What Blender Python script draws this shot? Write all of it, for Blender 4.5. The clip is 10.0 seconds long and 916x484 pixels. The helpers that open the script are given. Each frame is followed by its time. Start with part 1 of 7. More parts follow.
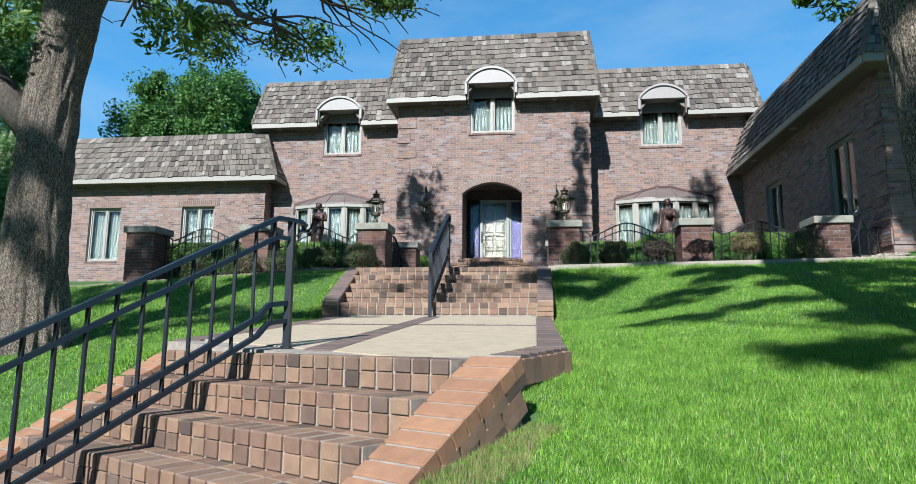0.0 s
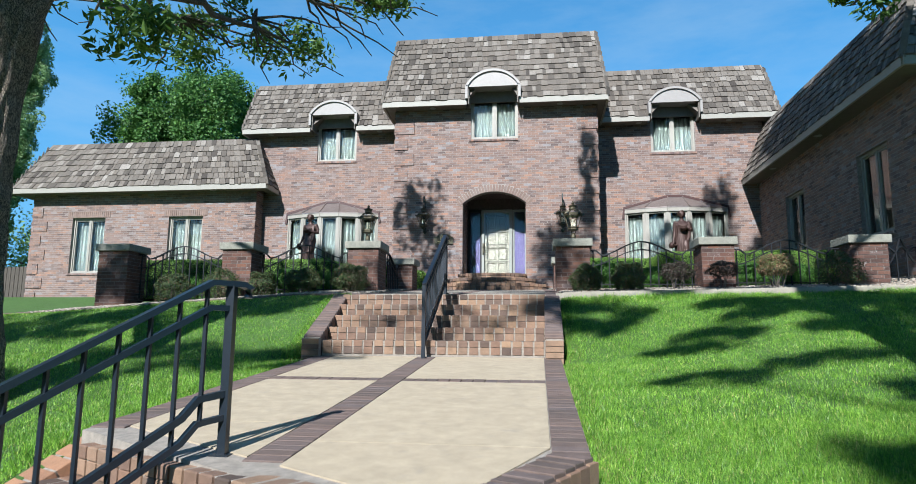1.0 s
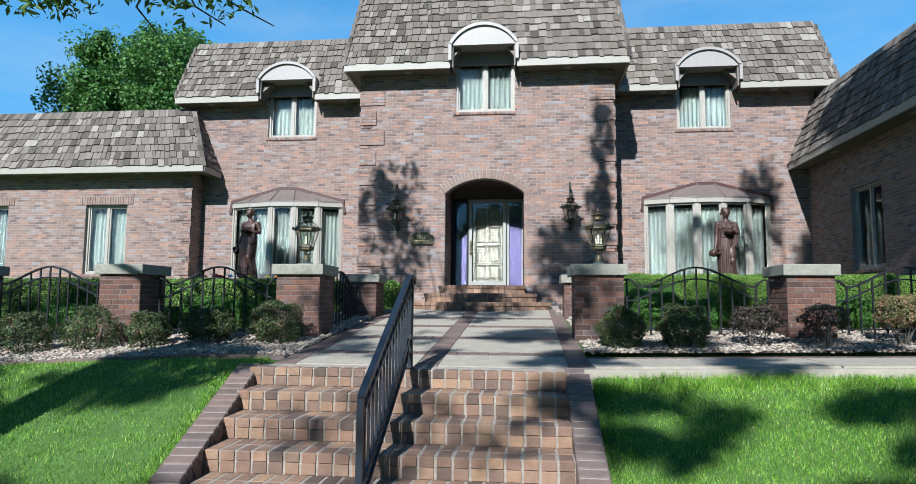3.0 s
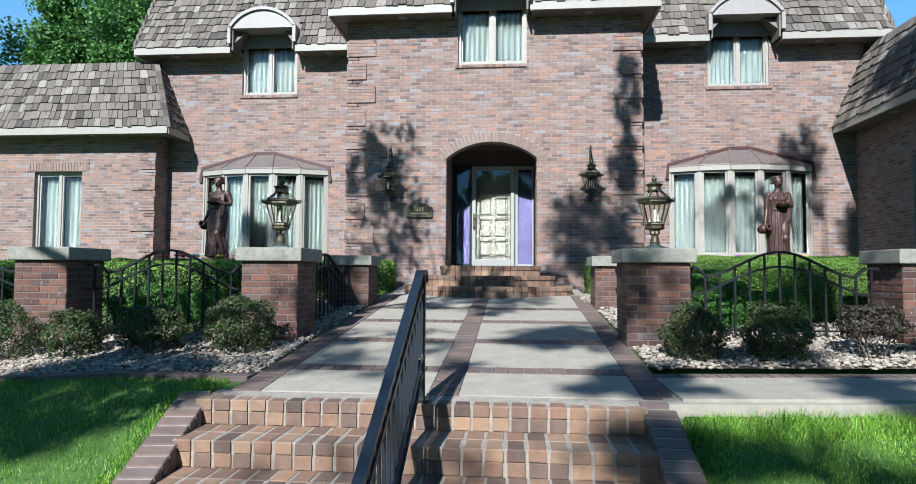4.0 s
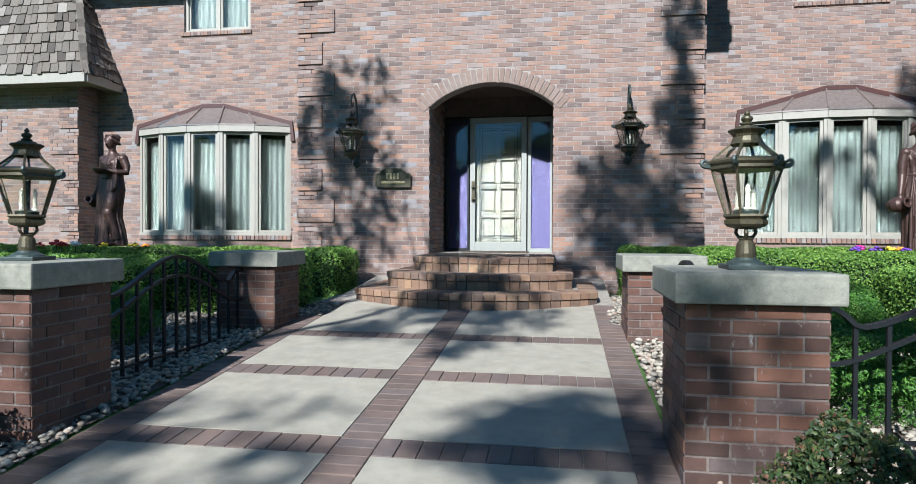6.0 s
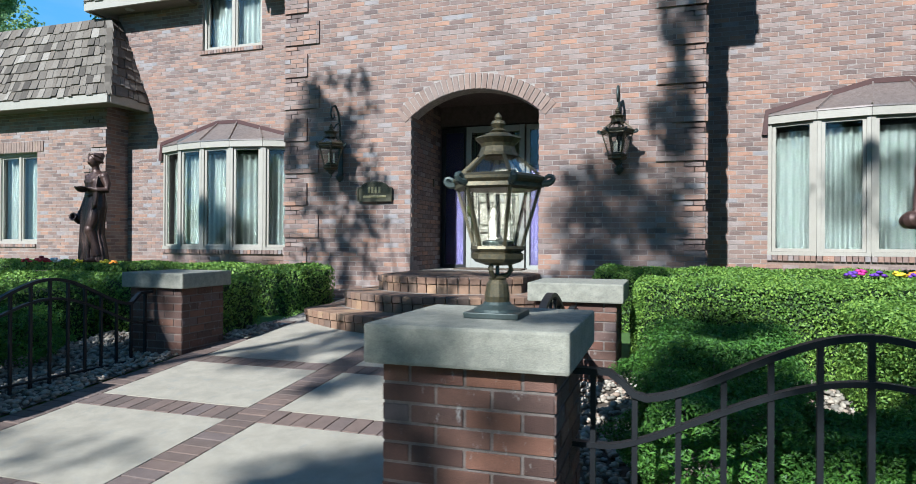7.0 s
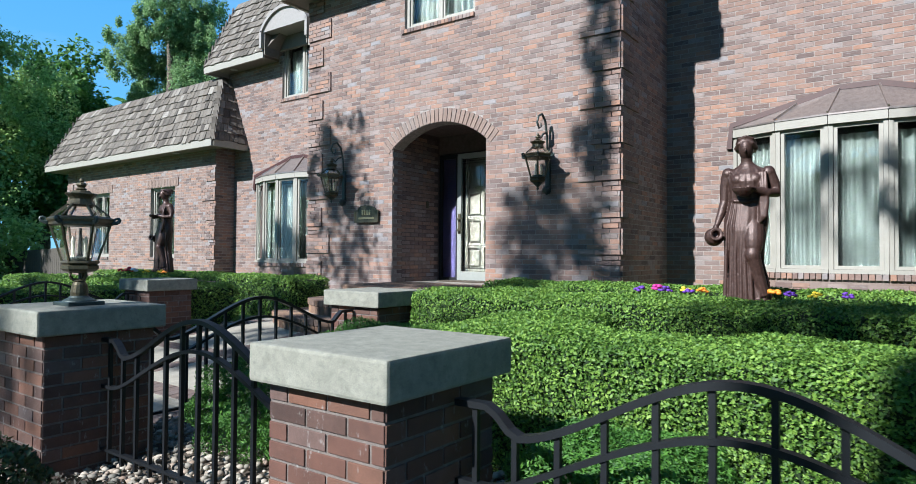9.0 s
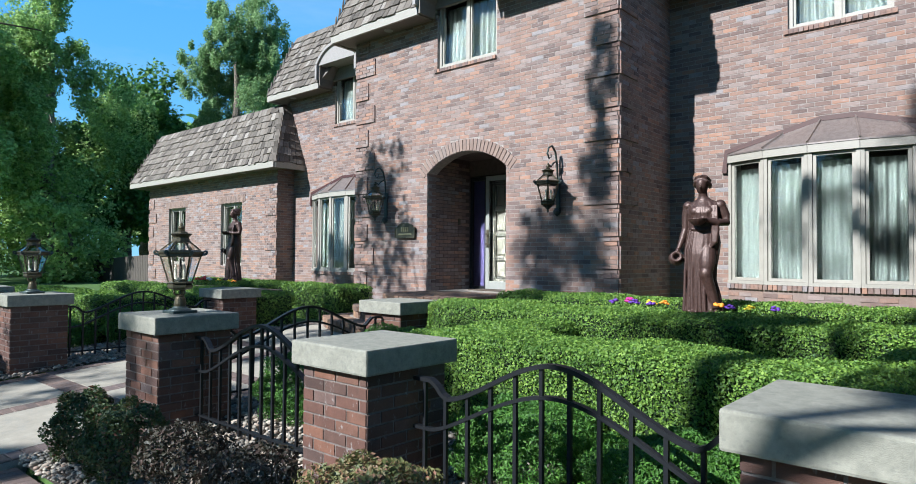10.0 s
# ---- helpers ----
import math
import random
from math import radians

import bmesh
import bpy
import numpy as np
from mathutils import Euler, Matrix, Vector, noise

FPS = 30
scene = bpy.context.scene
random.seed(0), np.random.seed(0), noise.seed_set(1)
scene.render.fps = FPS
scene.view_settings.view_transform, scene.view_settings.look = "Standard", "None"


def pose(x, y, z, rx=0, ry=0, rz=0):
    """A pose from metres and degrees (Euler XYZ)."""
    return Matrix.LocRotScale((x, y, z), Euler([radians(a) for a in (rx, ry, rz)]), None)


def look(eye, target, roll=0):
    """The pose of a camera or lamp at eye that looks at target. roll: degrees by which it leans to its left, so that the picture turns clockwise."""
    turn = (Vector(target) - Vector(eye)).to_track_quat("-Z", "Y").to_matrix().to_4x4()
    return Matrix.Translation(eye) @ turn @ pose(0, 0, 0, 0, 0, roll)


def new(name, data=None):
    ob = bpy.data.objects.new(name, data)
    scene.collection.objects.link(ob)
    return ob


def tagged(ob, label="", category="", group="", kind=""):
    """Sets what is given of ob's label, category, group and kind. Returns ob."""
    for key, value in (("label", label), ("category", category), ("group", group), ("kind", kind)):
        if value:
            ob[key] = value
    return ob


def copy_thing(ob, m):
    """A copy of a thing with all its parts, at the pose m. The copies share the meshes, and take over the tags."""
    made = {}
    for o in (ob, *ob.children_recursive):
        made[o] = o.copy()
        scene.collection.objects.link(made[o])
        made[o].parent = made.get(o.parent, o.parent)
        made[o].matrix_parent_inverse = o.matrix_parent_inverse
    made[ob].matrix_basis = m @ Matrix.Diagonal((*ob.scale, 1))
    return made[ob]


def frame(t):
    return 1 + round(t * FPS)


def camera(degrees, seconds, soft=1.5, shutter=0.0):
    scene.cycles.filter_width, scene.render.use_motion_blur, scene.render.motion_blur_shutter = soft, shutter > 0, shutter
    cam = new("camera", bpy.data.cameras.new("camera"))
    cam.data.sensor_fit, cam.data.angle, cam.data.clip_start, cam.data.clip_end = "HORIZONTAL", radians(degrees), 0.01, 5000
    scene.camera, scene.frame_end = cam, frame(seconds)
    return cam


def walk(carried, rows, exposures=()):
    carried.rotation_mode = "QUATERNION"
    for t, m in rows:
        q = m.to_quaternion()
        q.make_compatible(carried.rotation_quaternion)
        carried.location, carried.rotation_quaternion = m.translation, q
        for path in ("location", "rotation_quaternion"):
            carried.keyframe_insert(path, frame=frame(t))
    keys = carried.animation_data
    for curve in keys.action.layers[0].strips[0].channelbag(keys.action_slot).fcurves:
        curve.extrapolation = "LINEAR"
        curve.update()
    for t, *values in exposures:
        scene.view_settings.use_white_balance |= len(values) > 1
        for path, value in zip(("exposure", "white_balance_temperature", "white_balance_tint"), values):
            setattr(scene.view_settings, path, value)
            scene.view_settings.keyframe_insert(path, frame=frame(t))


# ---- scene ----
cam = camera(71.4, 10.0, 0.9, 0.12)
METRES, EYE, TILT, LEAN, TURN = 16.8, -1.13, 0.0, 0.0, 7.0
ROWS = [
    (0.0, 0.0, 0.0, 0.0, -0.07, 8.59, -0.47),
    (0.5, 0.0004, 0.0222, 0.0134, 0.02, 8.54, -0.46),
    (1.0, 0.0037, 0.0577, 0.0313, 0.16, 8.54, -0.45),
    (1.5, 0.0082, 0.1054, 0.0549, 0.23, 8.54, -0.42),
    (2.0, 0.0129, 0.1556, 0.0771, 0.04, 8.21, -0.4),
    (2.5, 0.0157, 0.2072, 0.094, -0.42, 6.97, -0.41),
    (4.0, -0.0037, 0.3666, 0.1214, -1.96, 2.74, -0.34),
    (4.5, -0.0063, 0.421, 0.1272, -2.56, 1.31, -0.3),
    (5.0, -0.0013, 0.4745, 0.1325, -2.79, 0.02, -0.27),
    (5.5, 0.0175, 0.5228, 0.1391, -1.29, -0.69, -0.25),
    (7.0, 0.1443, 0.6023, 0.1518, 11.07, 0.05, -0.32),
    (7.5, 0.1941, 0.6139, 0.1522, 15.41, 0.35, -0.3),
    (8.0, 0.2451, 0.6195, 0.1525, 19.92, 0.64, -0.28),
    (8.5, 0.298, 0.6188, 0.1525, 24.55, 0.97, -0.35),
    (9.0, 0.3495, 0.6089, 0.1539, 28.8, 1.22, -0.42),
    (9.5, 0.3902, 0.5868, 0.1573, 32.3, 1.38, -0.45),
    (10.0, 0.4153, 0.5559, 0.1637, 33.92, 1.44, -0.43),
]
walk(cam, [(t, pose(0, 0, EYE, TILT, LEAN, TURN) @ pose(METRES * x, METRES * y, METRES * z, 90 + pitch, roll, yaw)) for t, x, y, z, yaw, pitch, roll in ROWS],
     [(0.0, 0.90, 5830, 7), (2.5, 0.90, 5800, 7), (4.5, 1.04, 5740, 7), (5.5, 1.04, 5740, 6), (8.0, 1.05, 5720, 5), (10.0, 1.10, 5800, 7)])

# world, sun and exposure
LIGHT = Vector((0.46, 2.2, -1.61)).normalized()      # the way the sun's rays go
world = bpy.data.worlds.new("sky_world")
world.use_nodes = True
scene.world = world
wn = world.node_tree.nodes
sky = wn.new("ShaderNodeTexSky")
sky.sky_type = "NISHITA"
sky.sun_disc = False
sky.sun_elevation = radians(35.6)
sky.sun_rotation = math.atan2(-LIGHT.x, -LIGHT.y)
sky.air_density, sky.dust_density, sky.ozone_density = 1.0, 0.0, 1.5
wn["Background"].inputs["Strength"].default_value = 0.050
clear = wn.new("ShaderNodeMix")
clear.data_type, clear.blend_type = "RGBA", "MULTIPLY"
clear.inputs[0].default_value = 1.0
clear.inputs[7].default_value = (0.66, 1.0, 1.28, 1)     # a clear, polarised blue
world.node_tree.links.new(sky.outputs[0], clear.inputs[6])
even = wn.new("ShaderNodeMix")
even.data_type = "RGBA"
even.inputs[0].default_value = 0.72
height = wn.new("ShaderNodeSeparateXYZ")
deep = wn.new("ShaderNodeValToRGB")
deep.color_ramp.elements[0].position, deep.color_ramp.elements[0].color = 0.34, (0.160, 0.545, 1.0, 1)    # a bright summer blue low down
low = deep.color_ramp.elements.new(0.10)
low.color = (0.245, 0.650, 1.0, 1)                     # paler at the horizon
deep.color_ramp.elements[2].position, deep.color_ramp.elements[2].color = 0.85, (0.045, 0.165, 0.40, 1)   # deep blue overhead
lift = wn.new("ShaderNodeMix")
lift.data_type, lift.blend_type = "RGBA", "MULTIPLY"
lift.inputs[0].default_value = 1.0
lift.inputs[7].default_value = (10.0, 10.0, 10.0, 1)
world.node_tree.links.new(clear.outputs[2], even.inputs[6])
wisp_at = wn.new("ShaderNodeTexCoord")
for a, b in ((wisp_at.outputs["Generated"], height.inputs[0]), (height.outputs[2], deep.inputs[0]), (deep.outputs[0], lift.inputs[6]), (lift.outputs[2], even.inputs[7])):
    world.node_tree.links.new(a, b)
wisp_map = wn.new("ShaderNodeMapping")
wisp_map.inputs["Scale"].default_value = (2.2, 1.4, 7.5)
wisp_map.inputs["Rotation"].default_value = (0.0, 0.5, 0.3)
wisp = wn.new("ShaderNodeTexNoise")
wisp.inputs["Scale"].default_value, wisp.inputs["Detail"].default_value, wisp.inputs["Roughness"].default_value = 1.3, 7.0, 0.62
fade = wn.new("ShaderNodeMapRange")
for k, v in ((1, 0.46), (2, 0.78), (3, 0.0), (4, 0.30)):
    fade.inputs[k].default_value = v
cirrus = wn.new("ShaderNodeMix")
cirrus.data_type = "RGBA"
cirrus.inputs[7].default_value = (6.2, 7.6, 8.6, 1)     # thin high cloud
for a, b in ((wisp_at.outputs["Generated"], wisp_map.inputs[0]), (wisp_map.outputs[0], wisp.inputs["Vector"]), (wisp.outputs[0], fade.inputs[0]),
             (fade.outputs[0], cirrus.inputs[0]), (even.outputs[2], cirrus.inputs[6]), (cirrus.outputs[2], wn["Background"].inputs["Color"])):
    world.node_tree.links.new(a, b)
sun = bpy.data.lights.new("sun", "SUN")
sun.energy, sun.angle, sun.color = 5.0, radians(0.7), (1.0, 0.96, 0.90)
sun_ob = new("sun", sun)
sun_ob.matrix_world = look((-10, -40, 40), Vector((-10, -40, 40)) + LIGHT)


# ---- materials ----
def ramp(nt, fac, stops):
    r = nt.nodes.new("ShaderNodeValToRGB")
    els = r.color_ramp.elements
    while len(els) < len(stops):
        els.new(0.5)
    for e, (p, c) in zip(els, stops):
        e.position, e.color = p, (*c, 1)
    nt.links.new(fac, r.inputs[0])
    return r.outputs[0]


def tex(nt, kind, scale, **kw):
    n = nt.nodes.new(kind)
    co = nt.nodes.new("ShaderNodeNewGeometry")
    m = nt.nodes.new("ShaderNodeMapping")
    m.inputs["Scale"].default_value = scale if isinstance(scale, tuple) else (scale,) * 3
    nt.links.new(co.outputs["Position"], m.inputs[0])
    nt.links.new(m.outputs[0], n.inputs["Vector"])
    for k, v in kw.items():
        n.inputs[k].default_value = v
    return n


def mix(nt, fac, a, b, mode="MIX"):
    m = nt.nodes.new("ShaderNodeMix")
    m.data_type, m.blend_type = "RGBA", mode
    for sock, v in ((m.inputs[0], fac), (m.inputs[6], a), (m.inputs[7], b)):
        if isinstance(v, (int, float)):
            sock.default_value = v
        elif isinstance(v, tuple):
            sock.default_value = (*v, 1)
        else:
            nt.links.new(v, sock)
    return m.outputs[2]


def material(name, color, rough=0.7, metal=0.0, noise_scale=0, spread=0.25, fine=0, bump=0.0, per="", stops=None, spec=0.5, stain=None):
    """A surface with colour variation at two scales; per: 'object' or 'island' draws a piece's own tone from stops."""
    mat = bpy.data.materials.new(name)
    mat.use_nodes = True
    nt = mat.node_tree
    b = nt.nodes["Principled BSDF"]
    b.inputs["Roughness"].default_value, b.inputs["Metallic"].default_value = rough, metal
    b.inputs["Specular IOR Level"].default_value = spec
    col = color
    if per:
        src = nt.nodes.new("ShaderNodeObjectInfo" if per == "object" else "ShaderNodeNewGeometry")
        col = ramp(nt, src.outputs["Random" if per == "object" else "Random Per Island"], stops)
    if noise_scale:
        n1 = tex(nt, "ShaderNodeTexNoise", noise_scale, Detail=5.0, Roughness=0.65)
        lo, hi = tuple([1 - spread] * 3), tuple([1 + spread] * 3)
        col = mix(nt, 1.0, col, ramp(nt, n1.outputs[0], [(0.3, lo), (0.7, hi)]), "MULTIPLY")
    if fine:
        n2 = tex(nt, "ShaderNodeTexNoise", fine, Detail=3.0)
        col = mix(nt, 1.0, col, ramp(nt, n2.outputs[0], [(0.3, (0.82,) * 3), (0.7, (1.18,) * 3)]), "MULTIPLY")
        if bump:
            bp = nt.nodes.new("ShaderNodeBump")
            bp.inputs["Strength"].default_value, bp.inputs["Distance"].default_value = bump, 0.01
            nt.links.new(n2.outputs[0], bp.inputs["Height"])
            nt.links.new(bp.outputs[0], b.inputs["Normal"])
    if stain:
        scale, lo, hi, tone = stain
        n3 = tex(nt, "ShaderNodeTexNoise", scale, Detail=6.0, Roughness=0.7)
        f = ramp(nt, n3.outputs[0], [(lo, (0, 0, 0)), (hi, (1, 1, 1))])
        col = mix(nt, f, col, tone)
    if isinstance(col, tuple):
        b.inputs["Base Color"].default_value = (*col, 1)
    else:
        nt.links.new(col, b.inputs["Base Color"])
    return mat


WALL_TONES = [(0.0, (0.105, 0.074, 0.068)), (0.16, (0.165, 0.108, 0.092)), (0.34, (0.232, 0.142, 0.109)), (0.52, (0.160, 0.119, 0.109)),
              (0.66, (0.285, 0.158, 0.109)), (0.80, (0.190, 0.134, 0.117)), (0.93, (0.240, 0.185, 0.167)), (1.0, (0.215, 0.200, 0.206))]
PIER_TONES = [(0.0, (0.052, 0.027, 0.021)), (0.3, (0.108, 0.048, 0.033)), (0.55, (0.072, 0.041, 0.033)), (0.8, (0.150, 0.066, 0.040)), (1.0, (0.090, 0.067, 0.064))]
STEP_TONES = [(0.0, (0.070, 0.048, 0.038)), (0.2, (0.168, 0.101, 0.070)), (0.45, (0.245, 0.154, 0.098)), (0.65, (0.189, 0.108, 0.070)), (0.82, (0.119, 0.081, 0.063)), (1.0, (0.294, 0.182, 0.108))]
PAVE_TONES = [(0.0, (0.096, 0.070, 0.060)), (0.5, (0.140, 0.095, 0.078)), (1.0, (0.120, 0.091, 0.084))]
CAP_TONES = [(0.0, (0.238, 0.122, 0.070)), (0.5, (0.308, 0.161, 0.087)), (1.0, (0.266, 0.140, 0.081))]
SHAKE_TONES = [(0.0, (0.050, 0.040, 0.033)), (0.25, (0.112, 0.094, 0.078)), (0.55, (0.172, 0.147, 0.124)), (0.75, (0.128, 0.104, 0.084)), (0.93, (0.212, 0.184, 0.157)), (1.0, (0.275, 0.245, 0.215))]
EFFLO = ((5, 5, 2.2), 0.60, 0.72, (0.294, 0.280, 0.266))
m_wall_brick = material("wall_brick", (0, 0, 0), 0.85, noise_scale=1.3, spread=0.16, fine=60, bump=0.35, per="island", stops=WALL_TONES, stain=((1.6, 1.6, 7), 0.56, 0.76, (0.275, 0.250, 0.240)))
m_wall_brick_one = material("wall_brick_single", (0, 0, 0), 0.85, noise_scale=1.3, spread=0.16, fine=60, bump=0.35, per="object", stops=WALL_TONES, stain=((1.6, 1.6, 7), 0.56, 0.76, (0.275, 0.250, 0.240)))
m_pier_brick = material("pier_brick", (0, 0, 0), 0.85, noise_scale=2.5, spread=0.2, fine=70, bump=0.4, per="object", stops=PIER_TONES, stain=EFFLO)
m_step_brick = material("step_brick", (0, 0, 0), 0.8, noise_scale=2.0, spread=0.2, fine=70, bump=0.4, per="object", stops=STEP_TONES, stain=((4, 4, 3), 0.66, 0.8, (0.294, 0.252, 0.217)))
m_pave_brick = material("paving_brick", (0, 0, 0), 0.85, noise_scale=2.0, spread=0.18, fine=70, bump=0.4, per="object", stops=PAVE_TONES)
m_cap_brick = material("coping_brick", (0, 0, 0), 0.8, noise_scale=2.0, spread=0.18, fine=70, bump=0.4, per="object", stops=CAP_TONES)
m_arch_brick = material("arch_brick", (0, 0, 0), 0.85, noise_scale=2.0, spread=0.15, fine=60, bump=0.3, per="object", stops=[(0, (0.168, 0.115, 0.095)), (0.5, (0.217, 0.150, 0.122)), (1, (0.189, 0.143, 0.126))])
m_mortar = material("mortar", (0.270, 0.235, 0.215), 0.95, noise_scale=3, fine=90, bump=0.4)
m_step_mortar = material("step_mortar", (0.266, 0.231, 0.196), 0.95, noise_scale=3, fine=90, bump=0.4)
m_shake = material("cedar_shake", (0, 0, 0), 0.9, noise_scale=(24, 24, 2.5), spread=0.34, fine=(75, 75, 7), bump=0.8, per="island", stops=SHAKE_TONES, stain=((3, 3, 2), 0.55, 0.8, (0.075, 0.062, 0.05)))
m_trim = material("painted_trim", (0.280, 0.259, 0.224), 0.55, noise_scale=2, spread=0.06, fine=40)
# trim darkened in colour for the shade under eaves, shakes and dormer hoods
m_soffit = material("soffit_shade_tone", (0.140, 0.119, 0.101), 0.7, noise_scale=2, spread=0.1, fine=30)
m_dormer = material("dormer_metal", (0.262, 0.238, 0.222), 0.5, noise_scale=2, spread=0.08, fine=30)
m_stone = material("cast_stone", (0.222, 0.214, 0.176), 0.88, noise_scale=3.5, spread=0.22, fine=90, bump=0.35, stain=((9, 9, 12), 0.54, 0.78, (0.130, 0.132, 0.112)))
m_concrete = material("concrete", (0.385, 0.311, 0.217), 0.9, noise_scale=1.6, spread=0.14, fine=130, bump=0.25, stain=((1.540, 1.540, 1.540), 0.58, 0.85, (0.252, 0.224, 0.189)))
m_grey_concrete = material("grey_concrete", (0.287, 0.256, 0.206), 0.9, noise_scale=1.6, spread=0.14, fine=130, bump=0.25, stain=((1.750, 1.750, 1.750), 0.55, 0.85, (0.210, 0.210, 0.196)))
m_iron = material("painted_iron", (0.006, 0.007, 0.009), 0.5, noise_scale=8, spread=0.2, fine=60, spec=0.35)
m_rail = material("rail_paint", (0.008, 0.013, 0.021), 0.36, noise_scale=8, spread=0.2, fine=60, spec=0.6)
m_copper = material("bay_copper", (0.36, 0.305, 0.285), 0.32, metal=0.75, noise_scale=4, spread=0.18, fine=30, stain=((6, 6, 6), 0.55, 0.8, (0.22, 0.17, 0.15)))
m_flashing = material("red_flashing", (0.052, 0.018, 0.015), 0.45, noise_scale=4, spread=0.15)
m_curtain = material("curtain_cloth", (0.118, 0.134, 0.124), 0.9, noise_scale=3, spread=0.08, fine=50)
# near-black, so panels behind the curtains pass for unlit rooms
m_dark = material("unlit_room_tone", (0.03, 0.03, 0.03), 0.9, noise_scale=2, spread=0.1)
m_door = material("door_paint", (0.185, 0.165, 0.135), 0.5, noise_scale=2, spread=0.05, fine=40)
m_storm = material("storm_frame", (0.266, 0.273, 0.252), 0.4, noise_scale=4, spread=0.05)
m_purple = material("purple_panel", (0.048, 0.036, 0.115), 0.6, noise_scale=6, spread=0.12, fine=40)
m_bronze = material("bronze", (0.059, 0.032, 0.026), 0.45, metal=0.35, noise_scale=9, spread=0.35, fine=50, bump=0.15, stain=((14, 14, 5), 0.58, 0.75, (0.112, 0.059, 0.043)))
m_brass = material("aged_brass", (0.082, 0.066, 0.036), 0.48, metal=0.5, noise_scale=14, spread=0.35, fine=60, stain=((20, 20, 20), 0.48, 0.7, (0.035, 0.043, 0.036)))
m_lamp_dark = material("lamp_base_green", (0.038, 0.052, 0.049), 0.5, metal=0.3, noise_scale=14, spread=0.25)
m_plaque = material("plaque_bronze", (0.077, 0.070, 0.045), 0.4, metal=0.5, noise_scale=14, spread=0.25)
m_gold = material("gold_letters", (0.294, 0.252, 0.140), 0.4, metal=0.5)
m_bark = material("bark", (0.105, 0.087, 0.070), 0.95, noise_scale=(7, 7, 1.6), spread=0.5, fine=(30, 30, 8), bump=1.0, stain=((22, 22, 5), 0.52, 0.62, (0.032, 0.025, 0.021)))


def bark_material(name, light, dark, scale):
    """Furrowed bark: pale interlaced ridges between dark upright cracks."""
    mat = bpy.data.materials.new(name)
    mat.use_nodes = True
    nt = mat.node_tree
    b = nt.nodes["Principled BSDF"]
    b.inputs["Roughness"].default_value = 0.95
    v = tex(nt, "ShaderNodeTexVoronoi", scale)
    v.feature = "DISTANCE_TO_EDGE"
    w = tex(nt, "ShaderNodeTexNoise", (9, 9, 3), Detail=6.0)
    vm = nt.nodes.new("ShaderNodeVectorMath")
    vm.operation = "MULTIPLY_ADD"
    vm.inputs[1].default_value = (0.9, 0.9, 0.9)
    src = v.inputs["Vector"].links[0].from_socket
    nt.links.new(w.outputs["Color"], vm.inputs[0])
    nt.links.new(src, vm.inputs[2])
    nt.links.new(vm.outputs[0], v.inputs["Vector"])
    col = ramp(nt, v.outputs["Distance"], [(0.03, dark), (0.12, tuple((a + c) / 2 for a, c in zip(light, dark))), (0.24, light)])
    n = tex(nt, "ShaderNodeTexNoise", (40, 40, 14), Detail=4.0)
    col = mix(nt, 1.0, col, ramp(nt, n.outputs[0], [(0.3, (0.7,) * 3), (0.7, (1.3,) * 3)]), "MULTIPLY")
    nt.links.new(col, b.inputs["Base Color"])
    bp = nt.nodes.new("ShaderNodeBump")
    bp.inputs["Strength"].default_value, bp.inputs["Distance"].default_value = 1.0, 0.03
    nt.links.new(v.outputs["Distance"], bp.inputs["Height"])
    nt.links.new(bp.outputs[0], b.inputs["Normal"])
    return mat


m_ash_bark = bark_material("ash_bark", (0.400, 0.325, 0.250), (0.030, 0.023, 0.018), (10, 10, 2.5))
m_pale_bark = material("pale_bark", (0.294, 0.273, 0.231), 0.9, noise_scale=(4, 4, 2), spread=0.3, fine=40)
m_soil = material("soil", (0.070, 0.052, 0.038), 0.95, noise_scale=4, spread=0.3, fine=40, bump=0.5)
m_stones = material("river_stone", (0, 0, 0), 0.75, noise_scale=9, spread=0.15, fine=80, per="island",
                    stops=[(0, (0.125, 0.114, 0.098)), (0.3, (0.242, 0.210, 0.171)), (0.55, (0.340, 0.298, 0.242)), (0.8, (0.242, 0.168, 0.124)), (1, (0.421, 0.378, 0.318))])
m_wood = material("fence_wood", (0.070, 0.059, 0.049), 0.9, noise_scale=(6, 6, 1), spread=0.3, fine=50)
m_candle = material("candle_sleeve", (0.7, 0.66, 0.55), 0.6)


def glass_material(name, tint=(1, 1, 1), rough=0.0):
    mat = bpy.data.materials.new(name)
    mat.use_nodes = True
    b = mat.node_tree.nodes["Principled BSDF"]
    b.inputs["Base Color"].default_value = (*tint, 1)
    b.inputs["Roughness"].default_value, b.inputs["IOR"].default_value = rough, 1.45
    b.inputs["Transmission Weight"].default_value = 1.0
    return mat


m_glass = glass_material("window_glass", (0.82, 0.875, 0.855))
m_lamp_glass = glass_material("lamp_glass", (0.97, 0.97, 0.95))


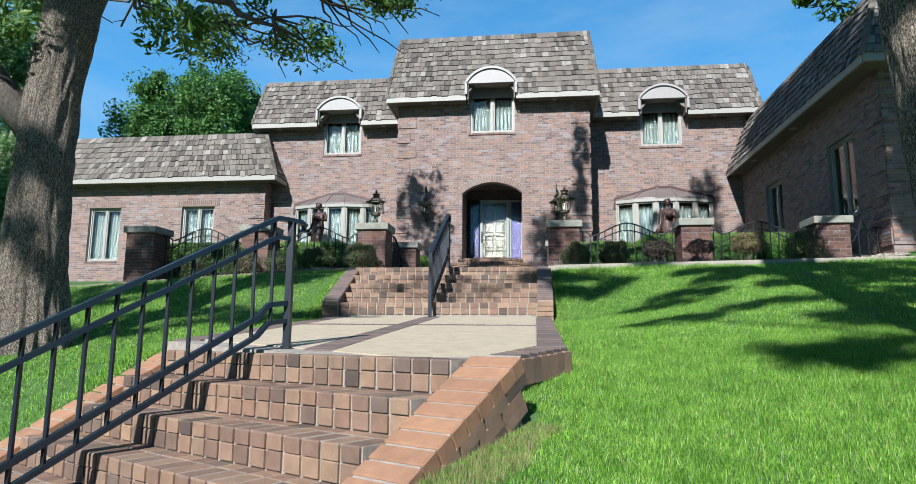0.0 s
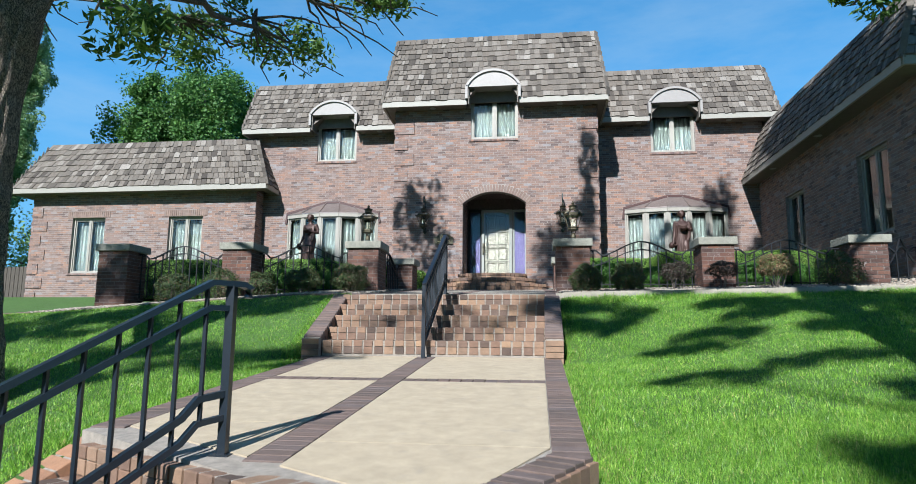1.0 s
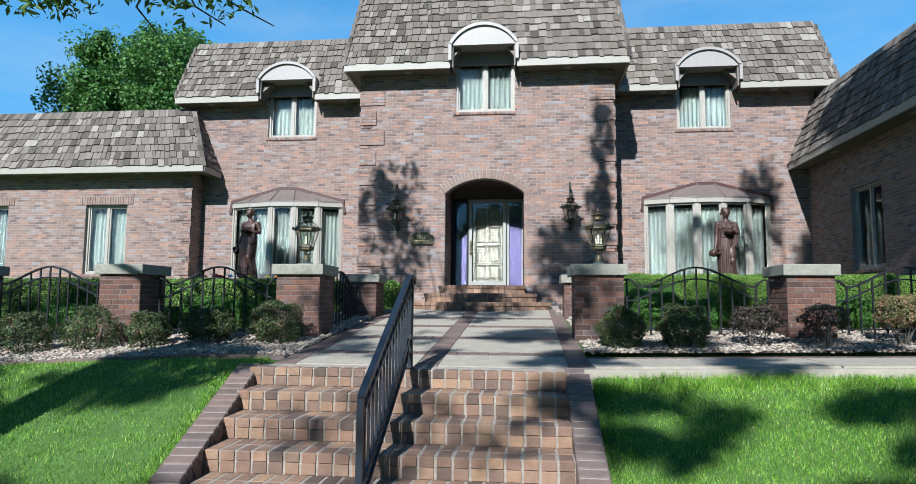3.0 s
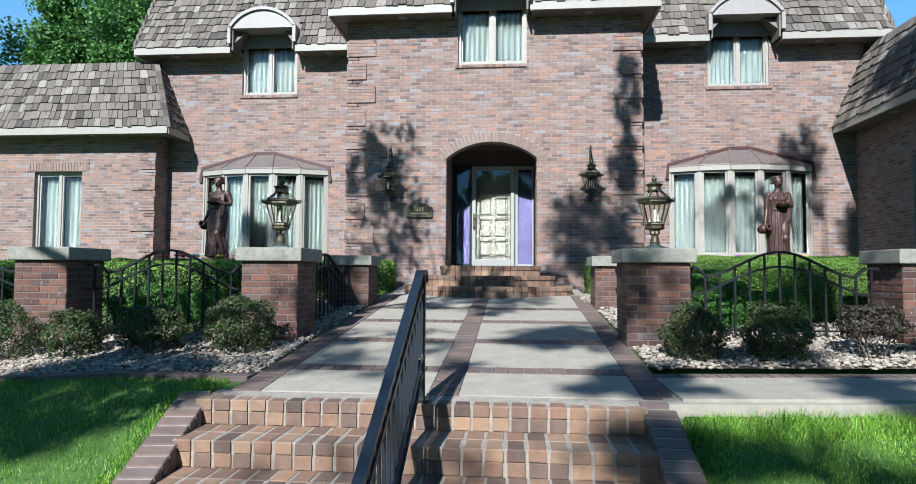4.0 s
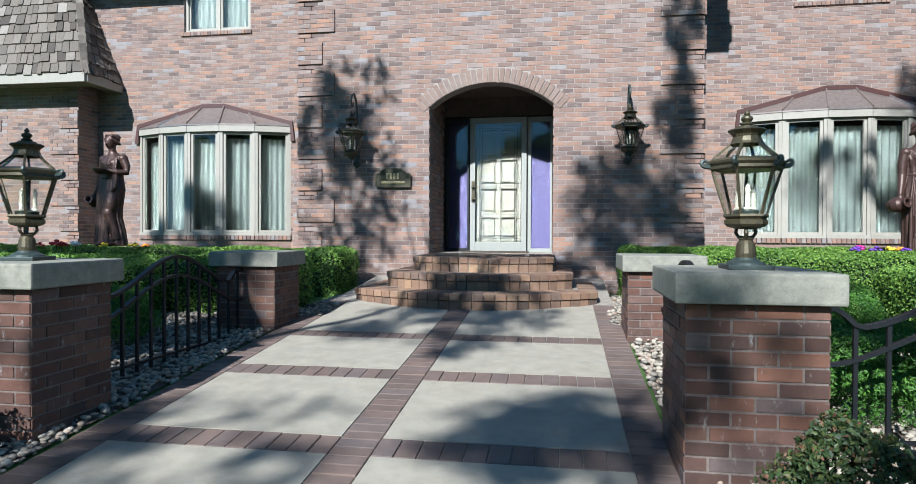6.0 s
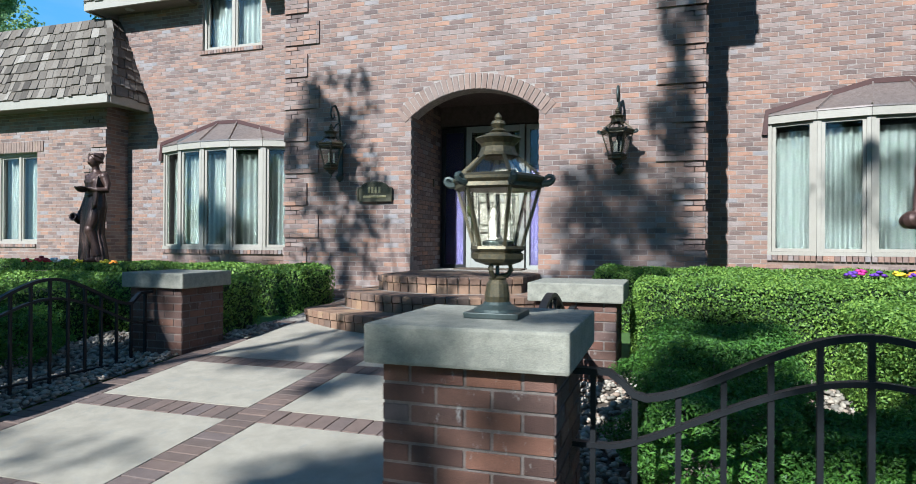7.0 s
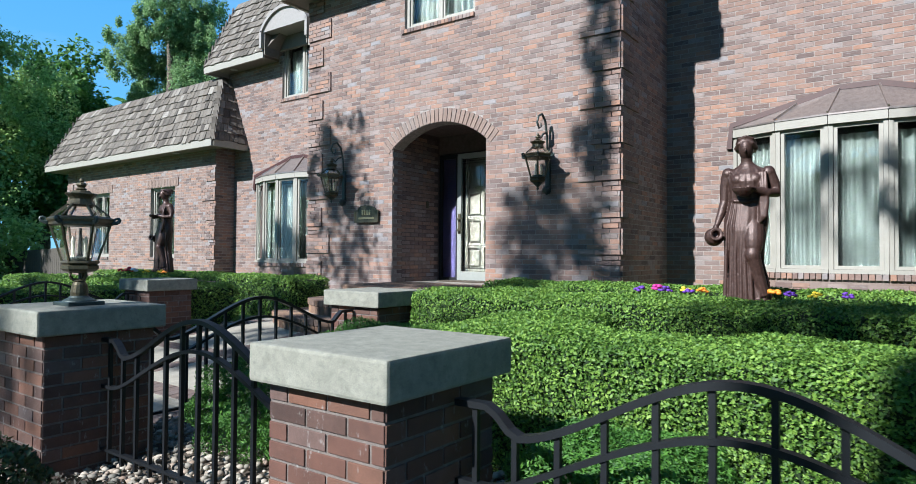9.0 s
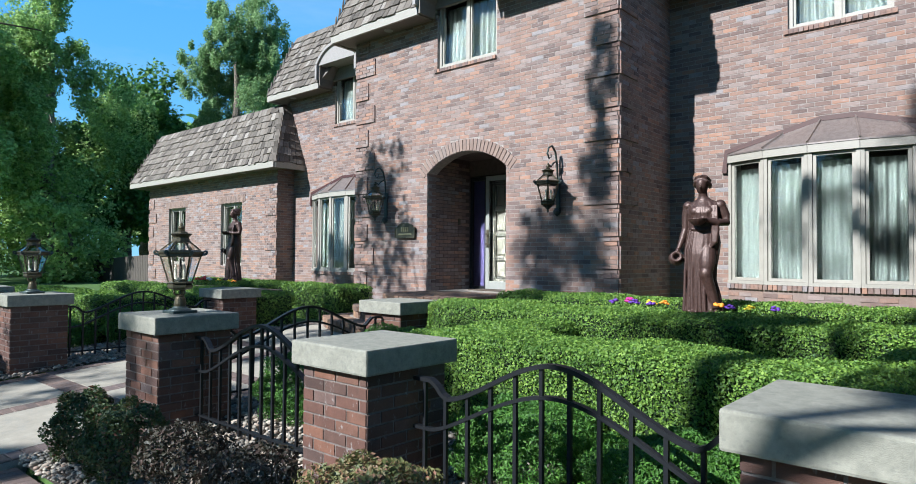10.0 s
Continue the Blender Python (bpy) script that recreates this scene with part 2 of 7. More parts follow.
def leaf_material(name, stops, trans=0.35, rough=0.58, tuft=0):
    mat = bpy.data.materials.new(name)
    mat.use_nodes = True
    nt = mat.node_tree
    out, b = nt.nodes["Material Output"], nt.nodes["Principled BSDF"]
    b.inputs["Roughness"].default_value = rough
    g = nt.nodes.new("ShaderNodeNewGeometry")
    col = ramp(nt, g.outputs["Random Per Island"], stops)
    n = tex(nt, "ShaderNodeTexNoise", 1.1, Detail=3.0)
    col = mix(nt, 1.0, col, ramp(nt, n.outputs[0], [(0.3, (0.72, 0.78, 0.7)), (0.7, (1.25, 1.18, 1.15))]), "MULTIPLY")
    if tuft:
        k = tex(nt, "ShaderNodeTexNoise", tuft, Detail=4.0, Roughness=0.7)
        col = mix(nt, 1.0, col, ramp(nt, k.outputs[0], [(0.35, (0.55, 0.62, 0.5)), (0.62, (1.45, 1.32, 1.35))]), "MULTIPLY")
    t = nt.nodes.new("ShaderNodeBsdfTranslucent")
    s = nt.nodes.new("ShaderNodeMixShader")
    s.inputs[0].default_value = trans
    nt.links.new(col, b.inputs["Base Color"])
    nt.links.new(col, t.inputs["Color"])
    nt.links.new(b.outputs[0], s.inputs[1])
    nt.links.new(t.outputs[0], s.inputs[2])
    nt.links.new(s.outputs[0], out.inputs["Surface"])
    return mat


m_leaf_ash = leaf_material("ash_leaf", [(0, (0.054, 0.118, 0.025)), (0.6, (0.100, 0.194, 0.035)), (1, (0.168, 0.264, 0.055))])
m_leaf_aspen = leaf_material("aspen_leaf", [(0, (0.175, 0.289, 0.088)), (0.6, (0.341, 0.499, 0.166)), (1, (0.438, 0.578, 0.236))], 0.5)
m_leaf_maple = leaf_material("maple_leaf", [(0, (0.046, 0.114, 0.029)), (0.6, (0.082, 0.197, 0.043)), (1, (0.145, 0.279, 0.058))])
m_leaf_poplar = leaf_material("poplar_leaf", [(0, (0.150, 0.250, 0.105)), (0.6, (0.250, 0.390, 0.170)), (1, (0.370, 0.500, 0.260))], 0.5)
m_leaf_box = leaf_material("hedge_leaf", [(0, (0.059, 0.130, 0.022)), (0.5, (0.122, 0.234, 0.035)), (1, (0.231, 0.364, 0.062))], 0.3)
m_leaf_yew = leaf_material("yew_leaf", [(0, (0.031, 0.091, 0.016)), (0.5, (0.061, 0.166, 0.022)), (1, (0.109, 0.254, 0.035))], 0.3)
m_leaf_barberry = leaf_material("barberry_leaf", [(0, (0.025, 0.046, 0.017)), (0.5, (0.046, 0.080, 0.025)), (0.85, (0.092, 0.118, 0.034)), (1, (0.160, 0.063, 0.042))], 0.25)
m_leaf_pink = leaf_material("barberry_pink_leaf", [(0, (0.091, 0.105, 0.035)), (0.5, (0.168, 0.168, 0.063)), (1, (0.294, 0.140, 0.098))], 0.25)
m_leaf_dark = leaf_material("barberry_dark_leaf", [(0, (0.021, 0.021, 0.014)), (0.5, (0.038, 0.035, 0.021)), (1, (0.070, 0.042, 0.035))], 0.2)
m_dry = leaf_material("dry_blade", [(0, (0.210, 0.175, 0.084)), (0.5, (0.294, 0.252, 0.133)), (0.8, (0.210, 0.266, 0.070)), (1, (0.140, 0.252, 0.042))], 0.25, 0.6)
m_grass = leaf_material("grass_blade", [(0, (0.050, 0.125, 0.014)), (0.35, (0.125, 0.285, 0.030)), (0.7, (0.200, 0.400, 0.048)), (0.93, (0.300, 0.510, 0.085)), (1, (0.500, 0.460, 0.200))], 0.35, 0.45, 11)
m_lawn = material("lawn_ground", (0.052, 0.108, 0.017), 0.95, noise_scale=0.6, spread=0.2, fine=45, bump=0.5, stain=((9, 9, 9), 0.64, 0.8, (0.084, 0.077, 0.035)))
m_far = material("far_ground", (0.042, 0.070, 0.021), 0.95, noise_scale=0.05, spread=0.3, fine=1)


# ---- helpers ----
ORIGIN = {}


def part(name, bm, mat, parent=None, label="", smooth=False):
    """Links a bmesh, made in world places, as one mesh under a thing or part."""
    me = bpy.data.meshes.new(name)
    if parent is not None:
        bmesh.ops.translate(bm, verts=bm.verts, vec=-ORIGIN[parent])
    bm.normal_update()
    bm.to_mesh(me)
    bm.free()
    me.materials.append(mat)
    if smooth:
        me.shade_smooth()
    ob = new(name, me)
    ob.parent = parent
    ORIGIN[ob] = ORIGIN[parent] if parent is not None else Vector()
    return tagged(ob, label)


def thing(name, at, label, category, group="", kind=""):
    ob = new(name)
    ob.location = at
    ob.empty_display_size = 0.2
    ORIGIN[ob] = Vector(at)
    return tagged(ob, label, category, group, kind)


def piece(name, me, m, parent):
    ob = new(name, me)
    ob.parent = parent
    ob.matrix_basis = Matrix.Translation(-ORIGIN[parent]) @ m
    return ob


def mesh_from(name, verts, faces, mat, parent=None, label="", smooth=False):
    """One mesh from numpy arrays: verts (n, 3), faces (m, 3 or 4)."""
    me = bpy.data.meshes.new(name)
    v = np.asarray(verts, dtype=np.float32).reshape(-1, 3)
    if parent is not None:
        v = v - np.array(ORIGIN[parent], dtype=np.float32)
    fa = np.asarray(faces, dtype=np.int32)
    k = fa.shape[1]
    me.vertices.add(len(v))
    me.vertices.foreach_set("co", v.ravel())
    me.loops.add(fa.size)
    me.loops.foreach_set("vertex_index", fa.ravel())
    me.polygons.add(len(fa))
    me.polygons.foreach_set("loop_start", np.arange(0, fa.size, k, dtype=np.int32))
    me.polygons.foreach_set("loop_total", np.full(len(fa), k, dtype=np.int32))
    me.update(calc_edges=True)
    me.materials.append(mat)
    if smooth:
        me.shade_smooth()
    else:
        me.shade_flat()
    ob = new(name, me)
    ob.parent = parent
    ORIGIN[ob] = ORIGIN[parent] if parent is not None else Vector()
    return tagged(ob, label)


def box(bm, x0, x1, y0, y1, z0, z1, bevel=0.0, m=None):
    vs = bmesh.ops.create_cube(bm, size=1)["verts"]
    bmesh.ops.transform(bm, matrix=Matrix.Translation(((x0 + x1) / 2, (y0 + y1) / 2, (z0 + z1) / 2)) @ Matrix.Diagonal((x1 - x0, y1 - y0, z1 - z0, 1)), verts=vs)
    if bevel:
        es = {e for v in vs for e in v.link_edges}
        r = bmesh.ops.bevel(bm, geom=list(es), offset=bevel, segments=2, affect="EDGES", profile=0.6)
        vs = r["verts"]
    if m is not None:
        bmesh.ops.transform(bm, matrix=m, verts=vs)
    return bm


def prism(bm, poly, way):
    """A solid: a flat polygon pushed along way."""
    a = [bm.verts.new(p) for p in poly]
    b = [bm.verts.new(Vector(p) + Vector(way)) for p in poly]
    n = len(a)
    bm.faces.new(a[::-1])
    bm.faces.new(b)
    for i in range(n):
        bm.faces.new((a[i], a[(i + 1) % n], b[(i + 1) % n], b[i]))
    bmesh.ops.recalc_face_normals(bm, faces=bm.faces)
    return bm


def sweep(bm, pts, w, h, up=(0, 0, 1)):
    """A rectangular bar along a line of points."""
    pts, rings = [Vector(p) for p in pts], []
    for i, p in enumerate(pts):
        d = (pts[min(i + 1, len(pts) - 1)] - pts[max(i - 1, 0)]).normalized()
        s = d.cross(Vector(up))
        s = s.normalized() if s.length > 1e-4 else Vector((1, 0, 0))
        u = s.cross(d).normalized()
        rings.append([bm.verts.new(p + s * a * w / 2 + u * b * h / 2) for a, b in ((-1, -1), (1, -1), (1, 1), (-1, 1))])
    for r, q in zip(rings, rings[1:]):
        for i in range(4):
            bm.faces.new((r[i], r[(i + 1) % 4], q[(i + 1) % 4], q[i]))
    bm.faces.new(rings[0][::-1])
    bm.faces.new(rings[-1])
    return bm


def tube(bm, pts, radii, n=8, jitter=0.0, ridge=0.0):
    pts = [Vector(p) for p in pts]
    if not isinstance(radii, (list, tuple)):
        radii = [radii] * len(pts)
    rings, side = [], None
    for i, p in enumerate(pts):
        d = (pts[min(i + 1, len(pts) - 1)] - pts[max(i - 1, 0)]).normalized()
        if side is None:
            side = d.cross(Vector((0.3, 0.9, 0.1))).normalized()
        side = (side - d * side.dot(d)).normalized()
        u = d.cross(side)
        ring = []
        for k in range(n):
            a = 2 * math.pi * k / n
            off = (side * math.cos(a) + u * math.sin(a)) * radii[i]
            if jitter:
                off *= 1 + jitter * noise.noise((p + off) * 3)
            if ridge:
                off *= 1 + ridge * (0.5 - abs(noise.noise(Vector((math.cos(a) * 4.5, math.sin(a) * 4.5, p.z * 1.6)))) * 2) + ridge * 0.6 * noise.noise(Vector((math.cos(a) * 9, math.sin(a) * 9, p.z * 4)))
            ring.append(bm.verts.new(p + off))
        rings.append(ring)
    for r, q in zip(rings, rings[1:]):
        for k in range(n):
            bm.faces.new((r[k], r[(k + 1) % n], q[(k + 1) % n], q[k]))
    bm.faces.new(rings[0][::-1])
    bm.faces.new(rings[-1])
    return bm


def lathe(bm, profile, at, n=16, turn=0.0):
    """profile: (radius, height) from the bottom up, round the upright through at."""
    at, rings = Vector(at), []
    for r, z in profile:
        rings.append([bm.verts.new(at + Vector((r * math.cos(2 * math.pi * k / n + turn), r * math.sin(2 * math.pi * k / n + turn), z))) for k in range(n)])
    for r, q in zip(rings, rings[1:]):
        for k in range(n):
            bm.faces.new((r[k], r[(k + 1) % n], q[(k + 1) % n], q[k]))
    bm.faces.new(rings[0][::-1])
    bm.faces.new(rings[-1])
    return bm


def brick_mesh(name, sx, sy, sz, mat, bev=0.006):
    """A brick with eased upper edges, its centre at the origin."""
    bm = bmesh.new()
    hx, hy, hz = sx / 2, sy / 2, sz / 2
    lo = [bm.verts.new((a * hx, b * hy, -hz)) for a, b in ((-1, -1), (1, -1), (1, 1), (-1, 1))]
    mid = [bm.verts.new((a * hx, b * hy, hz - bev)) for a, b in ((-1, -1), (1, -1), (1, 1), (-1, 1))]
    top = [bm.verts.new((a * (hx - bev), b * (hy - bev), hz)) for a, b in ((-1, -1), (1, -1), (1, 1), (-1, 1))]
    for r, q in ((lo, mid), (mid, top)):
        for i in range(4):
            bm.faces.new((r[i], r[(i + 1) % 4], q[(i + 1) % 4], q[i]))
    bm.faces.new(lo[::-1])
    bm.faces.new(top)
    bm.normal_update()
    me = bpy.data.meshes.new(name)
    bm.to_mesh(me)
    bm.free()
    me.materials.append(mat)
    return me


def cards(points, normals, size, rng, tilt=0.7, slim=0.55, vary=0.4):
    """Leaf shapes (four-cornered, bent at nothing) at points, each turned about its normal and tipped: verts and faces."""
    n = len(points)
    nr = normals + rng.normal(0, tilt, (n, 3))
    nr /= np.linalg.norm(nr, axis=1, keepdims=True) + 1e-9
    a = rng.normal(0, 1, (n, 3))
    a -= nr * (a * nr).sum(1, keepdims=True)
    a /= np.linalg.norm(a, axis=1, keepdims=True) + 1e-9
    b = np.cross(nr, a)
    s = (size * (1 + vary * rng.uniform(-1, 1, n)))[:, None]
    v = np.stack([points - a * s, points + b * s * slim + nr * s * 0.12, points + a * s, points - b * s * slim + nr * s * 0.12], 1)
    f = np.arange(4 * n).reshape(n, 4)
    return v.reshape(-1, 3), f


# ---- the ground ----
def smooth01(a, b, v):
    t = np.clip((np.asarray(v, float) - a) / (b - a), 0, 1)
    return t * t * (3 - 2 * t)


def ground_height(x, y):
    """The lie of the land: a terrace before the house, and a lawn that falls towards the street."""
    x, y = np.asarray(x, float), np.asarray(y, float)
    near = np.interp(y, [-80, -8, -2, 0, 2.4, 4.2, 6.5, 8.7, 10.2, 10.5, 12.4, 16, 20, 200], [-6, -3.7, -2.7, -2.3, -1.72, -1.36, -1.10, -0.92, -0.12, 0.0, 0.2, 0.5, 0.5, 0.5])
    right = np.interp(y, [-80, -8, -2, 0, 4, 8, 9.5, 10.3, 10.6, 12.4, 16, 20, 200], [-6, -3.6, -2.5, -2.1, -1.25, -0.45, -0.16, -0.06, 0.0, 0.2, 0.5, 0.5, 0.5])
    left = np.interp(y, [-80, -8, -2, 0, 4, 6.6, 8.8, 10.9, 12.4, 16, 20, 200], [-6, -3.9, -2.9, -2.5, -1.68, -1.27, -0.72, 0.03, 0.2, 0.5, 0.5, 0.5])
    z = near + (right - near) * smooth01(0.35, 3.0, x) + (left - near) * smooth01(-3.0, -4.6, x)
    z = z + 0.02 * np.clip(x - 0.3, 0, 8) * smooth01(8, 10, y) + 0.2 * smooth01(5.6, 7.0, x) * smooth01(9.5, 11.5, y)
    z = z - 0.065 * np.clip(-4 - x, 0, 5.5) * (1 - smooth01(13, 19, y)) * smooth01(5, 10.5, y)
    s = (x + 0.42) * -0.868 + (y - 3.21) * 0.497
    d = (x + 0.42) * -0.497 + (y - 3.21) * -0.868
    beside = (s > 2.6) & (d > -0.4) & (d < 6)
    limit = -1.30 - 0.573 * np.clip(d, -0.3, 3.4)
    return np.where(beside, z - np.clip(z - limit, 0, 5) * (1 - smooth01(3.2, 4.8, s)), z)


STAIR_U = Vector((-0.868, 0.497, 0)).normalized()    # along the lower steps
STAIR_D = Vector((-0.497, -0.868, 0)).normalized()   # down the lower steps
STAIR_O = Vector((-0.42, 3.21, 0))                   # right end of the lower steps' top edge


def dug(x, y):
    """How far the ground is dug away under steps and paving."""
    x, y = np.asarray(x, float), np.asarray(y, float)
    inside = ((x > -2.8) & (x < 0.17) & (y > 4.4) & (y < 18.4))
    inside |= ((x > -3.05) & (x < 0.23) & (y > 8.7) & (y < 10.6))
    inside |= ((x > 0.0) & (x < 7.0) & (y > 10.45) & (y < 11.5))
    s = (x - STAIR_O.x) * STAIR_U.x + (y - STAIR_O.y) * STAIR_U.y
    d = (x - STAIR_O.x) * STAIR_D.x + (y - STAIR_O.y) * STAIR_D.y
    inside |= ((s > -0.1) & (s < 2.75) & (d > -0.1) & (d < 3.6)) | ((s > 0.4) & (s < 2.6) & (d > -1.2) & (d < 0))
    return np.where(inside, 0.55, 0.0)


gx = np.concatenate([[-900, -400, -150, -80], np.arange(-40, -12, 2.0), np.arange(-12, 9, 0.15), np.arange(9, 40, 2.0), [80, 150, 400, 900]])
gy = np.concatenate([[-900, -400, -150, -60], np.arange(-30, -2, 2.0), np.arange(-2, 14, 0.15), np.arange(14, 50, 2.0), [80, 150, 400, 900]])
GX, GY = np.meshgrid(gx, gy)
GZ = ground_height(GX, GY) - dug(GX, GY)
nx, ny = len(gx), len(gy)
idx = np.arange(nx * ny).reshape(ny, nx)
gf = np.stack([idx[:-1, :-1], idx[:-1, 1:], idx[1:, 1:], idx[1:, :-1]], -1).reshape(-1, 4)
ground = mesh_from("ground", np.stack([GX, GY, GZ], -1), gf, m_lawn, smooth=True)
tagged(ground, "sloping green lawn falling from the house terrace", "lawn", kind="structure")

# ---- the house ----
house = thing("house", (-1.25, 20.0, 0.4), "two-storey brown brick mansion with grey cedar-shake mansard roofs", "house")
COURSE, LONG, JOINT = 0.0663, 0.212, 0.0115
brick_full = brick_mesh("wall_brick", LONG - JOINT, 0.012, COURSE - JOINT, m_wall_brick_one, 0.0)


def wall_frame(o, u, n):
    """Wall space: x along the wall, y into it, z up."""
    o, u, n = Vector(o), Vector(u), Vector(n)
    m = Matrix((u, -n, Vector((0, 0, 1)))).transposed().to_4x4()
    return Matrix.Translation(o) @ m


def brick_wall(o, u, n, width, z0, z1, openings=(), arch=None, singles=None, raised=None, thick=0.24, seed=1):
    """A backing of mortar with its openings, faced course by course with bricks in running bond."""
    m = wall_frame(o, u, n)
    rng = random.Random(seed)
    bm = bmesh.new()
    holes = list(openings) + ([(arch[0] - arch[1], arch[0] + arch[1], -9, arch[3] + 0.22)] if arch else [])
    us = sorted({0, width, *[min(max(v, 0), width) for h in holes for v in h[:2]]})
    for a, b in zip(us, us[1:]):
        zs = sorted({z0, z1, *[min(max(v, z0), z1) for h in holes for v in h[2:4]]})
        for c, d in zip(zs, zs[1:]):
            mu, mz = (a + b) / 2, (c + d) / 2
            if not any(h[0] < mu < h[1] and h[2] < mz < h[3] for h in holes) and b - a > 0.01:
                box(bm, a, b, 0, thick, c, d, m=m)
    if arch:
        cx, half, spring, crown = arch
        rise = crown - spring
        R = (half * half + rise * rise) / (2 * rise)
        steps = 24
        for i in range(steps):
            x0, x1 = cx - half + 2 * half * i / steps, cx - half + 2 * half * (i + 1) / steps
            h0, h1 = [crown - R + math.sqrt(R * R - (x - cx) ** 2) for x in (x0, x1)]
            prism(bm, [m @ Vector(p) for p in ((x0, 0, h0), (x1, 0, h1), (x1, 0, crown + 0.22), (x0, 0, crown + 0.22))], m.to_3x3() @ Vector((0, thick, 0)))
    wall = part("wall", bm, m_mortar, house, "brown and purple-grey brick wall in running bond")
    verts, faces, count = [], [], 0
    row = 0
    z = z0
    split = None
    if raised:
        for a, b, c, d in raised[1]():
            part("quoin", box(bmesh.new(), a + 0.002, b - 0.004, -0.0225, -0.001, c + 0.006, min(d, z1) - 0.006, m=m), m_mortar, wall)
        raised = raised[0]
        def split(ua, ub, zz):
            """Parts a brick where a raised corner block ends."""
            if raised(ua + 0.001, zz) == raised(ub - 0.001, zz):
                return [(ua, ub)]
            lo, hi = ua, ub
            for _ in range(12):
                mid = (lo + hi) / 2
                lo, hi = (mid, hi) if raised(mid, zz) == raised(ua + 0.001, zz) else (lo, mid)
            return [(ua, lo), (lo, ub)]
    while z + COURSE <= z1 + 0.001:
        mz = z + COURSE / 2
        free = [(0.0, width)]
        cut = [(h[0], h[1]) for h in openings if h[2] < mz < h[3]]
        if arch:
            cx, half, spring, crown = arch
            ring = 0.215
            Ro = ((half * half + (crown - spring) ** 2) / (2 * (crown - spring))) + ring
            cz = crown + ring - Ro
            if mz < spring:
                cut.append((cx - half, cx + half))
            elif mz < crown + ring:
                w = math.sqrt(max(Ro * Ro - (mz - cz) ** 2, 0))
                cut.append((cx - min(w, half + 0.12), cx + min(w, half + 0.12)))
        for c in cut:
            nxt = []
            for a, b in free:
                if c[0] > a:
                    nxt.append((a, min(b, c[0])))
                if c[1] < b:
                    nxt.append((max(a, c[1]), b))
            free = [f for f in nxt if f[1] - f[0] > 0.02]
        start = -(LONG / 2 if row % 2 else 0) - rng.choice((0, 0.01))
        for a, b in free:
            k = math.floor((a - start) / LONG)
            u0 = start + k * LONG
            while u0 < b:
                whole = (max(u0, a), min(u0 + LONG - JOINT, b))
                for ua, ub in split(*whole, mz) if split else (whole,):
                    if ub - ua < 0.015:
                        continue
                    proud = 0.004 + rng.uniform(-0.0015, 0.0015) + (raised((ua + ub) / 2, mz) if raised else 0)
                    if singles and count < 290 and ub - ua > LONG - JOINT - 0.001 and singles((ua + ub) / 2, mz) and proud < 0.02:
                        piece("brick", brick_full, m @ Matrix.Translation(((ua + ub) / 2, -proud + 0.006, mz)), wall)
                        count += 1
                    else:
                        i = len(verts)
                        zb, zt = z + JOINT / 2, z + COURSE - JOINT / 2
                        for y in (0.0, -proud):
                            for p in ((ua, zb), (ub, zb), (ub, zt), (ua, zt)):
                                verts.append(m @ Vector((p[0], y, p[1])))
                        faces += [(i + 4, i + 5, i + 6, i + 7), (i, i + 1, i + 5, i + 4), (i + 1, i + 2, i + 6, i + 5), (i + 2, i + 3, i + 7, i + 6), (i + 3, i, i + 4, i + 7)]
                u0 += LONG
        z += COURSE
        row += 1
    tagged(mesh_from("brickwork", np.array([tuple(v) for v in verts]), faces, m_wall_brick, wall), kind="stuff")
    return wall


def quoins(width, zmin, zmax, both=True):
    """Alternating long and short corner blocks, five courses of every seven, standing proud."""
    pitch = 7 * COURSE

    def raised(u, z):
        if not zmin < z < zmax:
            return 0
        k = (z - zmin) / pitch
        wide = 0.56 if int(k) % 2 else 0.37
        edge = min(u, width - u) if both else (width - u if both is None else u)
        return 0.026 if (k % 1) < 5 / 7 and edge < wide else 0

    def blocks():
        for k in range(int((zmax - zmin) / pitch + 0.3)):
            wide = 0.56 if k % 2 else 0.37
            z = zmin + k * pitch
            if both is not None:
                yield 0.0, wide, z, z + 5 * COURSE
            if both or both is None:
                yield width - wide, width, z, z + 5 * COURSE
    return raised, blocks


Z_SILL = 1.03
ARCH = (-1.261 + 4.12, 0.884, 3.125, 3.453)
brick_wall((-4.12, 18.41, 0), (1, 0, 0), (0, -1, 0), 5.73, 0.35, 5.97, [(2.20, 3.54, 4.985, 6.4)], ARCH,
           singles=lambda u, z: u > 3.75 and 1.2 < z < 2.9, raised=quoins(5.73, 0.35 + 10 * COURSE, 5.9), seed=2)
brick_wall((1.61, 18.41, 0), (0, 1, 0), (1, 0, 0), 1.79, 0.35, 5.97, raised=quoins(1.79, 0.35 + 10 * COURSE, 5.9, False), seed=3)
brick_wall((-4.12, 20.2, 0), (0, -1, 0), (-1, 0, 0), 1.79, 0.35, 5.97, raised=quoins(1.79, 0.35 + 10 * COURSE, 5.9, None), seed=4)
brick_wall((1.61, 20.2, 0), (1, 0, 0), (0, -1, 0), 5.0, 0.35, 5.97, [(0.92, 3.87, 1.27, 3.2), (1.76, 3.05, 4.97, 6.4)], seed=5)
brick_wall((-9.1, 20.2, 0), (1, 0, 0), (0, -1, 0), 4.98, 0.35, 5.97, [(1.12, 4.07, 1.27, 3.2), (2.0, 3.3, 4.97, 6.4)], seed=6)
